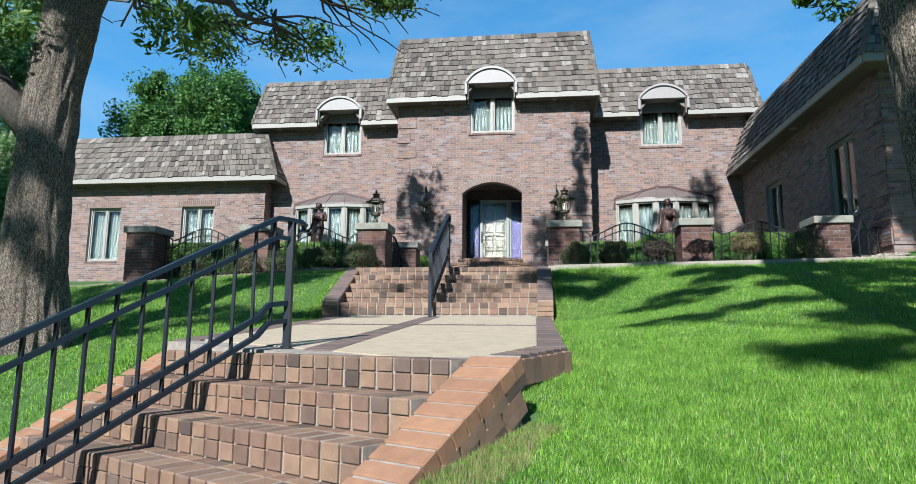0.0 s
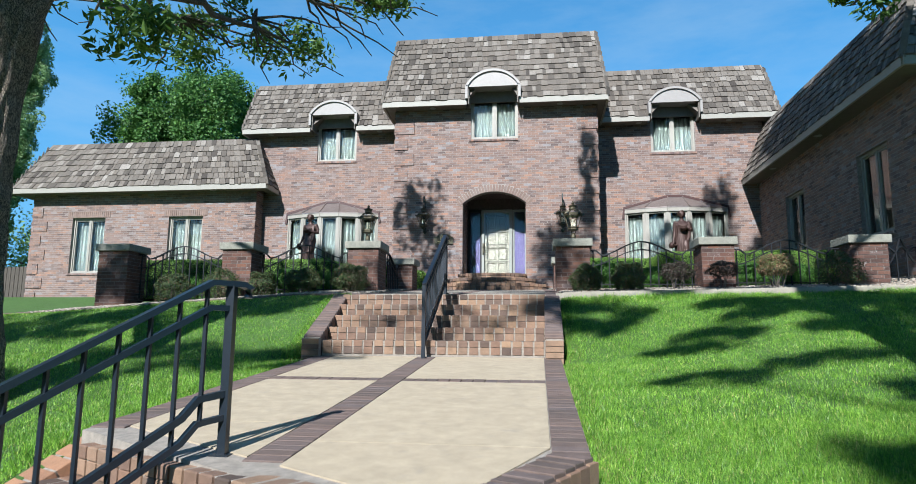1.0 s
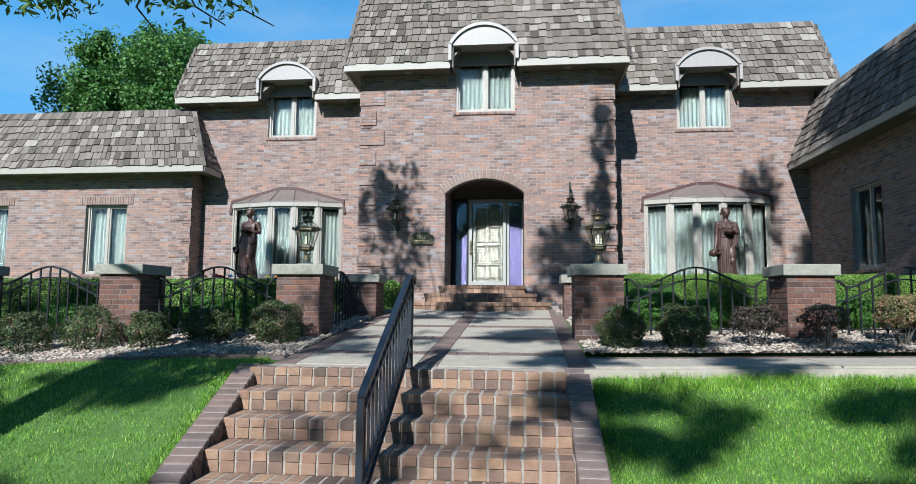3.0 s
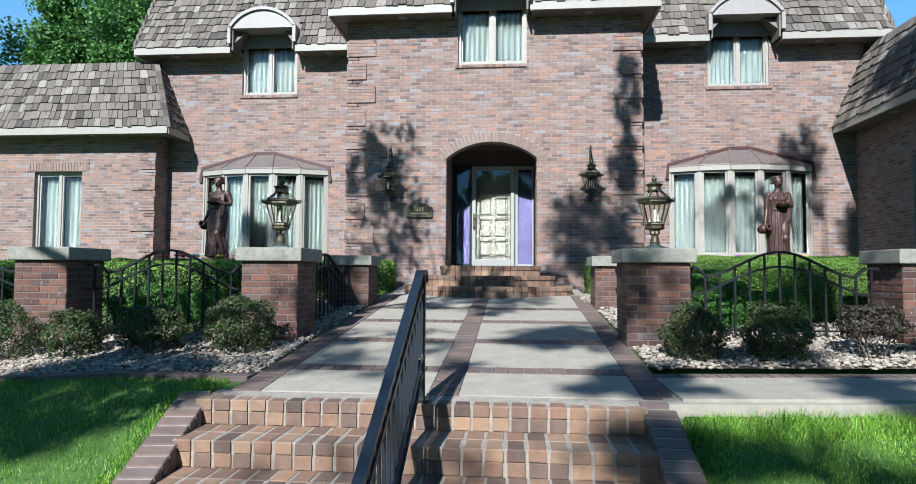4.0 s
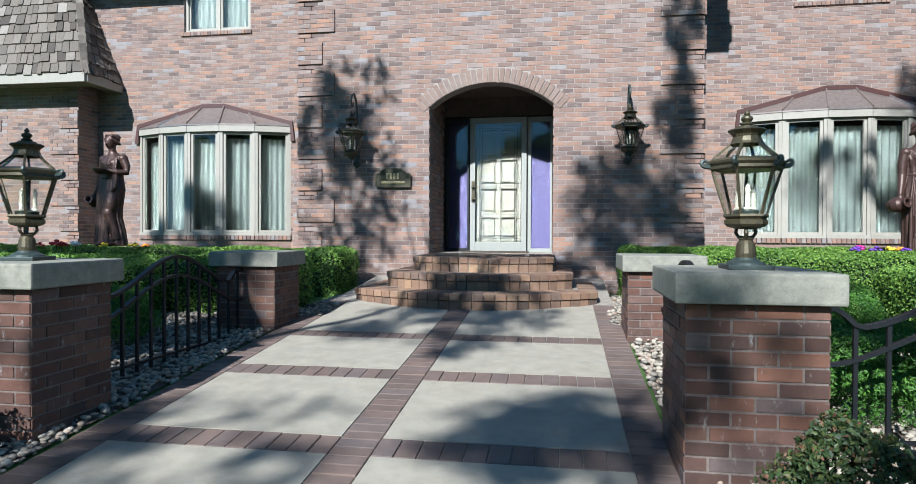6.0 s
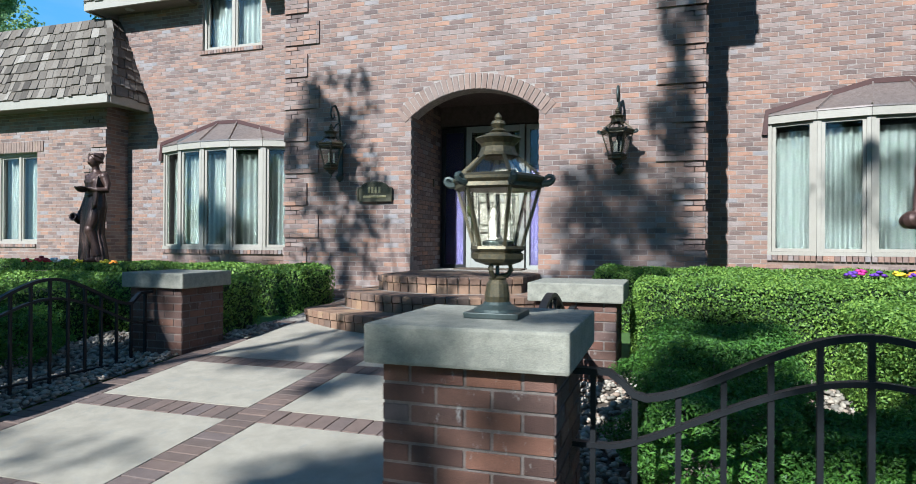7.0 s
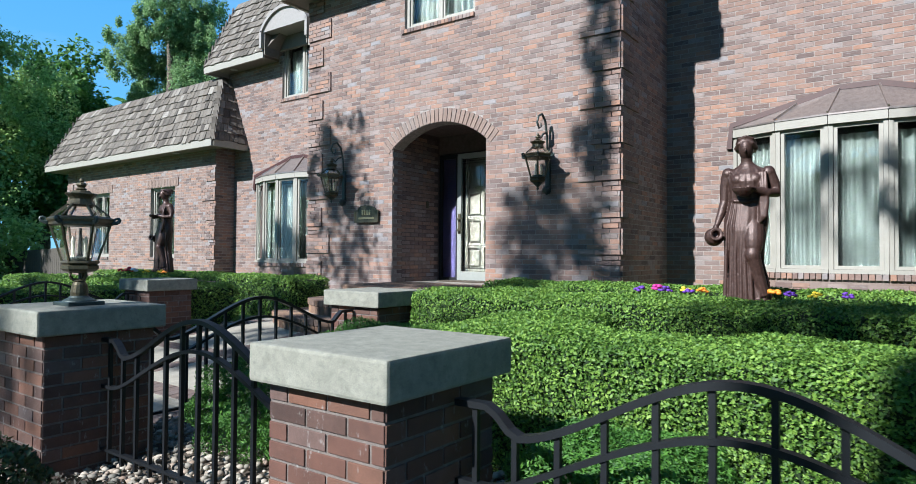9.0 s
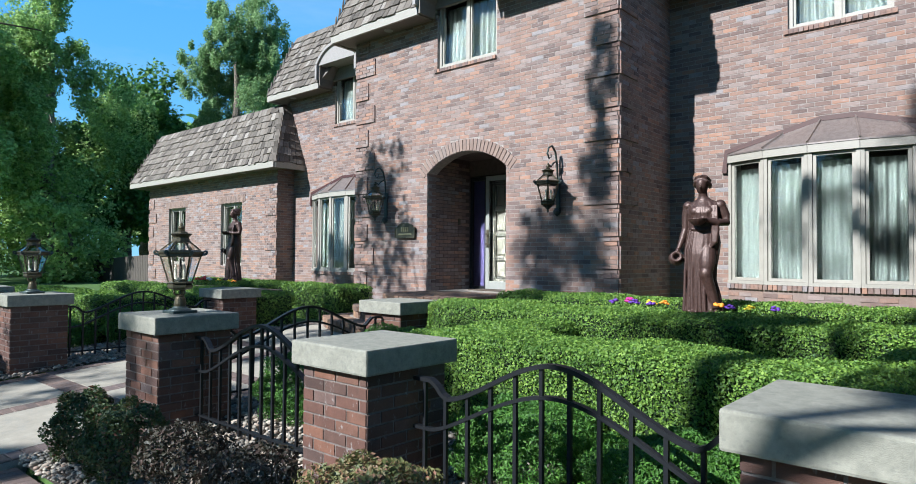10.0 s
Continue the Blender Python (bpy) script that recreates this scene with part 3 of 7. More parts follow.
brick_wall((-16.55, 19.7, 0), (1, 0, 0), (0, -1, 0), 7.7, 0.0, 3.98, [(1.45, 2.6, 1.35, 3.15), (4.8, 5.95, 1.35, 3.15)], raised=quoins(7.7, 6 * COURSE, 3.8), seed=7)
brick_wall((-8.85, 19.7, 0), (0, 1, 0), (1, 0, 0), 0.5, 0.0, 3.98, seed=8)
brick_wall((6.4, 20.2, 0), (0, -1, 0), (-1, 0, 0), 8.0, 0.2, 3.98, [(1.92, 3.08, 1.4, 3.1), (5.72, 6.88, 1.4, 3.1)], raised=quoins(8.0, 0.2 + 6 * COURSE, 3.8, None), seed=9)
brick_wall((6.4, 12.2, 0), (1, 0, 0), (0, -1, 0), 6.0, 0.2, 3.98, raised=quoins(6.0, 0.2 + 6 * COURSE, 3.8, False), seed=10)
bm = bmesh.new()
box(bm, -9.1, -8.9, 20.45, 26, 0.3, 5.97)
box(bm, -16.55, -16.3, 19.95, 26, 0, 3.98)
box(bm, 12.15, 12.4, 12.2, 26, 0, 3.98)
box(bm, -16.55, 12.4, 26, 26.25, 0, 5.97)
part("back_wall", bm, m_mortar, house)

# darker than the wall brick: the recess's shade is put into this colour
m_porch = material("porch_brick_shade", (0.091, 0.066, 0.059), 0.9, noise_scale=3, spread=0.25, fine=60, bump=0.4)
# the arch ring and the deep porch behind it
ringmesh = brick_mesh("arch_brick", 0.064, 0.05, 0.2, m_arch_brick)
rise, half = ARCH[3] - ARCH[2], ARCH[1]
RA = (half * half + rise * rise) / (2 * rise)
span = math.asin(half / RA)
bm = bmesh.new()
PX0, PX1, PY = -2.145, -0.377, 19.62
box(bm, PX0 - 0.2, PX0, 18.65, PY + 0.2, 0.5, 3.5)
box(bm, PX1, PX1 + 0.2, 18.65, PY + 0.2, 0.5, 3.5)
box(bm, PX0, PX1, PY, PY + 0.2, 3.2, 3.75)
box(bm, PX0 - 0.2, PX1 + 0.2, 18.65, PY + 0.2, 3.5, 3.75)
porch = part("porch_wall", bm, m_porch, house, "brick porch recess behind the arch with its shade in the colour")
count = 29
for i in range(count):
    a = -span - 0.05 + (2 * span + 0.1) * i / (count - 1)
    c = Vector((-1.261, 18.41, ARCH[3] - RA))
    rot = Matrix.Rotation(a, 4, "Y")
    piece("brick", ringmesh, Matrix.Translation(c) @ rot @ Matrix.Translation((0, 0.012, RA + 0.105)), porch)
jamb_brick = brick_mesh("porch_brick", LONG - JOINT, 0.012, COURSE - JOINT, m_wall_brick_one, 0.0)
z, row = Z_SILL, 0
while z < 3.4:
    for x, side in ((PX0, 1), (PX1, -1)):
        y = 18.42 + (0 if row % 2 else LONG / 2)
        while y < PY - 0.2:
            piece("brick", jamb_brick, Matrix.Translation((x + side * 0.004, y + LONG / 2, z + COURSE / 2)) @ Matrix.Rotation(math.pi / 2, 4, "Z"), porch)
            y += LONG
    z += COURSE
    row += 1


# ---- roofs ----
def shake_face(verts, faces, bl, br, tl, tr, rows, rng, hole=None, bell=0.0):
    """Rows of split shakes on a leaning roof face, each a thin wedge with its own width and butt."""
    bl, br, tl, tr = map(Vector, (bl, br, tl, tr))
    up = ((tl + tr) / 2 - (bl + br) / 2)
    nrm = (br - bl).cross(up).normalized()
    flat = Vector((nrm.x, nrm.y, 0)).normalized()

    def at(s, t):
        p = bl.lerp(br, s).lerp(tl.lerp(tr, s), t)
        return p - flat * bell * math.sin(math.pi * min(max(t, 0), 1))
    for r in range(rows):
        t0, t1 = r / rows, min((r + 1.25) / rows, 1.01)
        length = (bl.lerp(tl, t0) - br.lerp(tr, t0)).length
        s = 0.0
        while s < 1:
            w = rng.uniform(0.09, 0.21) / length
            e = min(s + w, 1)
            a, b = s + 0.006 / length, e - 0.006 / length
            p = at((s + e) / 2, t0 + 0.4 / rows)
            if b > a and not (hole and hole(p)):
                dt = rng.uniform(-0.14, 0.08) / rows
                th = rng.uniform(0.026, 0.048)
                i = len(verts)
                for (sa, ta, h) in ((a, t0 + dt, 0.0), (b, t0 + dt, 0.0), (b, t0 + dt, th), (a, t0 + dt, th), (a, t1, 0.0), (b, t1, 0.0), (b, t1, 0.006), (a, t1, 0.006)):
                    verts.append(at(sa, ta) + nrm * (h + 0.004))
                faces += [(i, i + 1, i + 2, i + 3), (i + 3, i + 2, i + 6, i + 7), (i, i + 3, i + 7, i + 4), (i + 1, i + 5, i + 6, i + 2)]
            s = e


def mansard(name, x0, x1, y0, y1, z0, z1, lean, rows, rng_seed, sides, hole=None, gap=None, label="", inset=0.0):
    """A steep shake roof round a flat top. sides: which of front, left, right carry shakes."""
    rng = random.Random(rng_seed)
    lx = lean * 0.32 if inset == 0 else inset
    bm = bmesh.new()
    bot = [(x0, y0, z0), (x1, y0, z0), (x1, y1, z0), (x0, y1, z0)]
    top = [(x0 + (lx if "left" in sides else 0), y0 + (lean if "front" in sides else 0), z1), (x1 - (lx if "right" in sides else 0), y0 + (lean if "front" in sides else 0), z1),
           (x1 - (lx if "right" in sides else 0), y1, z1), (x0 + (lx if "left" in sides else 0), y1, z1)]
    if hole is None:
        vb, vt = [bm.verts.new(p) for p in bot], [bm.verts.new(p) for p in top]
        for i in range(4):
            bm.faces.new((vb[i], vb[(i + 1) % 4], vt[(i + 1) % 4], vt[i]))
        bm.faces.new(vb[::-1])
        bm.faces.new(vt)
    else:
        ha, hb, hz = hole
        for xa, xb in ((x0, ha), (hb, x1)):
            la, lb = (top[0][0] if xa == x0 else ha), (top[1][0] if xb == x1 else hb)
            va = [bm.verts.new(p) for p in ((xa, y0, z0), (xb, y0, z0), (xb, y1, z0), (xa, y1, z0), (la, top[0][1], z1), (lb, top[0][1], z1), (lb, y1, z1), (la, y1, z1))]
            for f in ((0, 1, 5, 4), (1, 2, 6, 5), (2, 3, 7, 6), (3, 0, 4, 7), (3, 2, 1, 0), (4, 5, 6, 7)):
                bm.faces.new([va[k] for k in f])
        yh = y0 + (top[0][1] - y0) * (hz - z0) / (z1 - z0)
        va = [bm.verts.new(p) for p in ((ha, yh, hz), (hb, yh, hz), (hb, y1, hz), (ha, y1, hz), (ha, top[0][1], z1), (hb, top[0][1], z1), (hb, y1, z1), (ha, y1, z1))]
        for f in ((0, 1, 5, 4), (2, 3, 7, 6), (3, 2, 1, 0), (4, 5, 6, 7)):
            bm.faces.new([va[k] for k in f])
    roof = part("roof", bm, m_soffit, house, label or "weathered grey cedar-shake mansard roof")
    verts, faces = [], []
    cut = (lambda p: hole[0] - 0.02 < p.x < hole[1] + 0.02 and p.z < hole[2] - 0.12 * abs((p.x - (hole[0] + hole[1]) / 2) * 1.6) ** 2) if hole else None
    if "front" in sides:
        shake_face(verts, faces, bot[0], bot[1], top[0], top[1], rows, rng, cut)
    if "right" in sides:
        shake_face(verts, faces, bot[1], bot[2], top[1], top[2], rows, rng)
    if "left" in sides:
        shake_face(verts, faces, bot[3], bot[0], top[3], top[0], rows, rng)
    tagged(mesh_from("shake_cladding", np.array([tuple(v) for v in verts]), faces, m_shake, roof), kind="stuff")
    # hip caps along the leaning edges
    for k in (0, 1):
        if ("left", "right")[k] in sides and "front" in sides:
            a, b = Vector(bot[k]), Vector(top[k])
            n = int((b - a).length / 0.2)
            way = (b - a).normalized()
            side = Vector((-1 if k == 0 else 1, -1, 0)).normalized()
            for i in range(n):
                p = a + way * (0.2 * i + 0.11) + side * 0.03
                q = Matrix((side.cross(way), way, side)).transposed().to_4x4()
                piece("shake", hipmesh, Matrix.Translation(p) @ q @ Matrix.Rotation(0.06, 4, "X"), roof)
    # fascia and boxed soffit
    parts_x = [(x0, x1)] if not gap else [(x0, gap[0]), (gap[1], x1)]
    boards, boxed = [], []
    if "front" in sides:
        for a, b in parts_x:
            boards.append((a, b, y0 - 0.02, y0 + 0.03))
            boxed.append((a + 0.035, b - 0.035, y0 + 0.035, y0 + 0.46))
    if "right" in sides:
        boards.append((x1 - 0.03, x1 + 0.02, y0 + 0.032, y1))
        boxed.append((x1 - 0.29, x1 - 0.035, y0 + 0.47, y1))
    if "left" in sides:
        boards.append((x0 - 0.02, x0 + 0.03, y0 + 0.032, y1))
        boxed.append((x0 + 0.035, x0 + 0.46, y0 + 0.47, y1))
    for b in boards:
        part("fascia", box(bmesh.new(), *b, z0 - 0.155, z0), m_trim, roof, "cream painted fascia board")
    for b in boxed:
        part("soffit", box(bmesh.new(), *b, z0 - 0.13, z0 - 0.01), m_soffit, roof, "boxed soffit in a tone darkened for shade")
    return roof


m_shake_one = material("cedar_hip_shake", (0, 0, 0), 0.9, noise_scale=1.5, spread=0.2, fine=55, bump=0.5, per="object", stops=SHAKE_TONES)
hipmesh = brick_mesh("hip_shake", 0.13, 0.25, 0.028, m_shake_one, 0.004)
mansard("main", -4.41, 1.89, 17.98, 26, 6.02, 8.30, 0.9, 12, 31, ("front", "left", "right"), (-2.0, -0.52, 6.95), (-2.0, -0.52), "tall central cedar-shake mansard roof", inset=0.24)
mansard("right", 1.87, 6.96, 19.75, 26, 5.98, 7.77, 0.85, 9, 32, ("front", "right"), (3.28, 4.76, 6.88), (3.28, 4.76), inset=0.14)
mansard("left", -9.47, -4.40, 19.75, 26, 5.98, 7.77, 0.85, 9, 33, ("front", "left"), (-7.2, -5.7, 6.88), (-7.2, -5.7), inset=0.10)
mansard("left_wing", -17.05, -8.35, 19.25, 26, 4.06, 5.72, 0.72, 8, 34, ("front", "left", "right"), inset=0.72, label="low cedar-shake mansard roof of the side wing")
mansard("right_wing", 5.95, 13.0, 11.75, 26, 4.06, 5.75, 0.72, 8, 35, ("front", "left"), inset=0.72, label="shaded cedar-shake mansard roof of the projecting wing")

# recessed soffit lamps
for p in ((-3.0, 18.22, 5.888), (0.6, 18.22, 5.888), (-8.6, 19.97, 5.848), (-5.0, 19.97, 5.848), (3.0, 19.97, 5.848), (5.6, 19.97, 5.848), (-10.2, 19.47, 3.928), (6.18, 15.6, 3.928), (6.18, 18.4, 3.928)):
    bm = lathe(bmesh.new(), [(0.085, -0.012), (0.085, 0.0), (0.06, 0.001)], p, 16)
    part("soffit_light", bm, m_storm, house, "small round recessed soffit light")


# ---- windows ----
def curtain_mesh(bm, m, u0, u1, z0, z1, depth, folds, seed, gap=None):
    rng = random.Random(seed)
    n = max(int((u1 - u0) / 0.018), 12)
    top, bot = [], []
    ph = rng.uniform(0, 6)
    for i in range(n + 1):
        u = u0 + (u1 - u0) * i / n
        d = depth + 0.022 * math.sin(folds * (u - u0) * 6.283 + ph + 1.3 * math.sin(u * 5 + ph)) + 0.008 * math.sin(u * 61)
        top.append(bm.verts.new(m @ Vector((u, d * 1.0 + 0.004, z1))))
        bot.append(bm.verts.new(m @ Vector((u, d, z0))))
    for i in range(n):
        bm.faces.new((bot[i], bot[i + 1], top[i + 1], top[i]))


def window(o, u, n, u0, u1, z0, z1, lights=2, label="", drape=((0, 1),), seed=1, sill=True, reveal=0.07):
    m = wall_frame(o, u, n)
    win = thing("window", m @ Vector(((u0 + u1) / 2, 0, z0)), "", "")
    win.parent = house
    win.matrix_basis = Matrix.Translation(-ORIGIN[house]) @ Matrix.Translation(m @ Vector(((u0 + u1) / 2, 0, z0)))
    del_keys = [k for k in ("label", "category") if k in win]
    for k in del_keys:
        del win[k]
    tagged(win, label or "cream-framed casement window with pale curtains")
    fw = 0.055
    bm = bmesh.new()
    for a, b, c, d in ((u0, u0 + fw, z0, z1), (u1 - fw, u1, z0, z1), (u0 + fw, u1 - fw, z1 - fw, z1), (u0 + fw, u1 - fw, z0, z0 + fw)):
        box(bm, a, b, reveal - 0.02, reveal + 0.09, c, d, m=m)
    w = (u1 - u0 - 2 * fw) / lights
    for i in range(1, lights):
        x = u0 + fw + i * w
        box(bm, x - 0.03, x + 0.03, reveal - 0.012, reveal + 0.08, z0 + fw, z1 - fw, m=m)
    part("window_frame", bm, m_trim, win)
    for i in range(lights):
        a, b = u0 + fw + i * w + (0.03 if i else 0), u0 + fw + (i + 1) * w - (0.03 if i < lights - 1 else 0)
        bm = bmesh.new()
        sw = 0.035
        for c, d, e, f in ((a, a + sw, z0 + fw, z1 - fw), (b - sw, b, z0 + fw, z1 - fw), (a + sw, b - sw, z1 - fw - sw, z1 - fw), (a + sw, b - sw, z0 + fw, z0 + fw + sw)):
            box(bm, c + 0.001, d - 0.001, reveal + 0.01, reveal + 0.05, e + 0.001, f - 0.001, m=m)
        part("sash", bm, m_trim, win)
        bm = bmesh.new()
        box(bm, a + sw - 0.004, b - sw + 0.004, reveal + 0.028, reveal + 0.034, z0 + fw + sw - 0.004, z1 - fw - sw + 0.004, m=m)
        pane = part("pane", bm, m_glass, win, "reflective window glass")
        pane.visible_shadow = False
    for k, (a, b) in enumerate(drape):
        bm = bmesh.new()
        curtain_mesh(bm, m, u0 + 0.02 + (u1 - u0 - 0.04) * a, u0 + 0.02 + (u1 - u0 - 0.04) * b, z0 + 0.01, z1 - 0.10, reveal + 0.17, 9, seed * 7 + k)
        part("curtain", bm, m_curtain, win, "pale pleated curtain", smooth=True)
    # a dark panel stands in for the room's gloom
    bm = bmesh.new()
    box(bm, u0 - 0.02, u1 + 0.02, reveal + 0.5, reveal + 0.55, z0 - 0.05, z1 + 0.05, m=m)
    part("room_shade", bm, m_dark, win, "near-black panel standing in for the dim room behind the glass")
    if sill:
        b1 = brick_mesh("sill_brick", 0.058, 0.13, 0.06, m_wall_brick_one, 0.004)
        k = int((u1 - u0 + 0.1) / 0.066)
        for i in range(k):
            piece("brick", b1, m @ Matrix.Translation((u0 - 0.03 + i * 0.066 + 0.01, 0.03, z0 - 0.035)), win)
    return win


FRONT = ((1, 0, 0), (0, -1, 0))
window((0, 18.41, 0), *FRONT, -1.92, -0.58, 4.985, 6.2, seed=1)
window((0, 20.2, 0), *FRONT, 3.37, 4.66, 4.97, 6.2, seed=2)
window((0, 20.2, 0), *FRONT, -7.1, -5.8, 4.97, 6.2, seed=3)
window((0, 19.7, 0), *FRONT, -15.1, -13.95, 1.35, 3.15, seed=4, drape=((0, 0.47), (0.53, 1)), reveal=0.1)
window((0, 19.7, 0), *FRONT, -11.75, -10.6, 1.35, 3.15, seed=5, drape=((0, 0.44), (0.5, 1)), reveal=0.1)
window((6.4, 0, 0), (0, -1, 0), (-1, 0, 0), -14.48, -13.32, 1.4, 3.1, seed=6, drape=((0, 0.3), (0.7, 1)), reveal=0.1, label="dark-shaded casement window in the projecting wing")
window((6.4, 0, 0), (0, -1, 0), (-1, 0, 0), -18.28, -17.12, 1.4, 3.1, seed=7, drape=((0, 0.3), (0.7, 1)), reveal=0.1, label="dark-shaded casement window in the projecting wing")
# soldier courses over the side wing's windows
soldier = brick_mesh("soldier_brick", 0.062, 0.014, 0.2, m_arch_brick, 0.0)
lintel = new("lintel")
lintel.parent = house
ORIGIN[lintel] = ORIGIN[house]
for c in (-14.525, -11.175):
    for i in range(21):
        piece("brick", soldier, Matrix.Translation((c - 0.71 + i * 0.071, 19.688, 3.262)), lintel)


def dormer(cx, y, half, zb, rise):
    """An arched metal hood that breaks the roof over a window."""
    d = new("dormer")
    d.parent = house
    ORIGIN[d] = ORIGIN[house]
    tagged(d, "arched cream metal dormer hood over the window")
    R = (half * half + rise * rise) / (2 * rise)
    sp = math.asin(half / R)
    outer = [(cx + (R + 0.035) * math.sin(a), zb + rise - R + (R + 0.035) * math.cos(a)) for a in np.linspace(-sp, sp, 25)]
    inner = [(cx + (R - 0.03) * math.sin(a), zb + rise - R + (R - 0.03) * math.cos(a)) for a in np.linspace(-sp, sp, 25)]
    bm = bmesh.new()
    rings = [[bm.verts.new((a, yy, b)) for a, b in line] for line, yy in ((outer, y - 0.05), (outer, y + 1.25), (inner, y + 1.25), (inner, y - 0.05))]
    for i in range(24):
        for k in range(4):
            r, q = rings[k], rings[(k + 1) % 4]
            bm.faces.new((r[i], r[i + 1], q[i + 1], q[i]))
    for i in (0, 24):
        bm.faces.new([r[i] for r in rings])
    bmesh.ops.recalc_face_normals(bm, faces=bm.faces)
    part("hood", bm, m_dormer, d)
    for s in (-1, 1):
        part("cheek", box(bmesh.new(), cx + s * half - 0.035, cx + s * half + 0.035, y - 0.05, y + 0.9, zb - 0.36, zb + 0.02), m_dormer, d)
    bm = bmesh.new()
    prism(bm, [(a, y + 0.0, b) for a, b in inner], (0, 1.0, 0))
    part("tympanum", bm, m_dormer, d)
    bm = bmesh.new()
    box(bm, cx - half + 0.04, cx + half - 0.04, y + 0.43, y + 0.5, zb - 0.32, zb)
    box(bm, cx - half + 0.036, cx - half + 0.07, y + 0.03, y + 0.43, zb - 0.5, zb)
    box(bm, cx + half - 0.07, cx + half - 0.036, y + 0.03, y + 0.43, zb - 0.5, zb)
    part("head_panel", bm, m_soffit, d, "panel above the window in a tone darkened for shade")


dormer(-1.26, 17.93, 0.74, 6.38, 0.45)
dormer(4.02, 19.70, 0.74, 6.38, 0.42)
dormer(-6.45, 19.70, 0.75, 6.38, 0.42)


def bow_window(x0, x1, seed):
    """A five-light bow with a seamed copper roof."""
    y, z0, z1, sag = 20.2, 1.27, 3.2, 0.36
    bow = new("bow_window")
    bow.parent = house
    ORIGIN[bow] = ORIGIN[house]
    tagged(bow, "five-light cream bow window with pale pleated curtains and copper roof")
    W = x1 - x0
    R = (W * W / 4 + sag * sag) / (2 * sag)
    sp = math.asin(W / 2 / R)
    cx, cy = (x0 + x1) / 2, y - sag + R
    P = [Vector((cx + R * math.sin(a), cy - R * math.cos(a), 0)) for a in np.linspace(-sp, sp, 6)]
    for i in range(5):
        a, b = P[i], P[i + 1]
        u = (b - a).normalized()
        n = Vector((u.y, -u.x, 0))
        m = wall_frame(a, u, n)
        L = (b - a).length
        bm = bmesh.new()
        for c, d, e, f in ((0.0, 0.05, z0 + 0.05, z1 - 0.1), (L - 0.05, L, z0 + 0.05, z1 - 0.1)):
            box(bm, c + 0.001, d - 0.001, -0.01, 0.09, e, f, m=m)
        box(bm, 0, L, -0.04, 0.10, z1 - 0.1, z1 + 0.03, m=m)
        box(bm, 0, L, -0.03, 0.10, z0, z0 + 0.05, m=m)
        part("window_frame", bm, m_trim, bow)
        bm = bmesh.new()
        for c, d, e, f in ((0.052, 0.095, z0 + 0.052, z1 - 0.102), (L - 0.095, L - 0.052, z0 + 0.052, z1 - 0.102), (0.095, L - 0.095, z1 - 0.145, z1 - 0.102), (0.095, L - 0.095, z0 + 0.052, z0 + 0.095)):
            box(bm, c, d, 0.015, 0.06, e, f, m=m)
        part("sash", bm, m_trim, bow)
        bm = bmesh.new()
        box(bm, 0.09, L - 0.09, 0.034, 0.040, z0 + 0.09, z1 - 0.14, m=m)
        part("pane", bm, m_glass, bow, "reflective window glass").visible_shadow = False
        bm = bmesh.new()
        a0, a1 = ((0.0, L), (0.0, L - 0.05), (0.04, L), (0.0, L), (0.0, L - 0.03))[(i + seed) % 5]
        curtain_mesh(bm, m, a0, a1, z0 + 0.05, z1 - 0.2, 0.2, 9, seed * 11 + i)
        part("curtain", bm, m_curtain, bow, "pale green-white pleated curtain", smooth=True)
        bm = bmesh.new()
        box(bm, 0.0, L, -0.005, 0.11, 0.4, z0 - 0.075, m=m)
        part("base_wall", bm, m_arch_brick, bow)
        sb = brick_mesh("sill_brick", 0.058, 0.17, 0.07, m_wall_brick_one, 0.004)
        k = int(L / 0.066)
        for j in range(k):
            piece("brick", sb, m @ Matrix.Translation((j * L / k + L / k / 2, 0.04, z0 - 0.038)), bow)
        zz = 0.55
        r = 0
        while zz < z0 - 0.08 - COURSE:
            for j in range(int(L / LONG) + 1):
                uu = j * LONG + (LONG / 2 if r % 2 else 0) + LONG / 2
                if uu + LONG / 2 <= L + 0.02:
                    piece("brick", brick_full, m @ Matrix.Translation((uu - 0.02, -0.008, zz + COURSE / 2)), bow)
            zz += COURSE
            r += 1
    # copper roof
    zt = z1 + 0.03
    lower = [p + (p - Vector((cx, cy, 0))).normalized() * 0.05 + Vector((0, 0, zt)) for p in P]
    upper = [Vector((x0 + f * W, y - 0.03, zt + h)) for f, h in ((-0.007, 0.02), (0.27, 0.235), (0.43, 0.365), (0.57, 0.365), (0.73, 0.235), (1.007, 0.02))]
    bm = bmesh.new()
    for i in range(5):
        vs = [bm.verts.new(p) for p in (lower[i], lower[i + 1], upper[i + 1], upper[i])]
        lo = [bm.verts.new(p - Vector((0, 0, 0.02))) for p in (lower[i], lower[i + 1], upper[i + 1], upper[i])]
        bm.faces.new(vs)
        bm.faces.new(lo[::-1])
        for k in range(4):
            bm.faces.new((vs[k], lo[k], lo[(k + 1) % 4], vs[(k + 1) % 4]))
    bmesh.ops.recalc_face_normals(bm, faces=bm.faces)
    part("copper_roof", bm, m_copper, bow, "weathered brown copper roof")
    for i in range(1, 5):
        bm = bmesh.new()
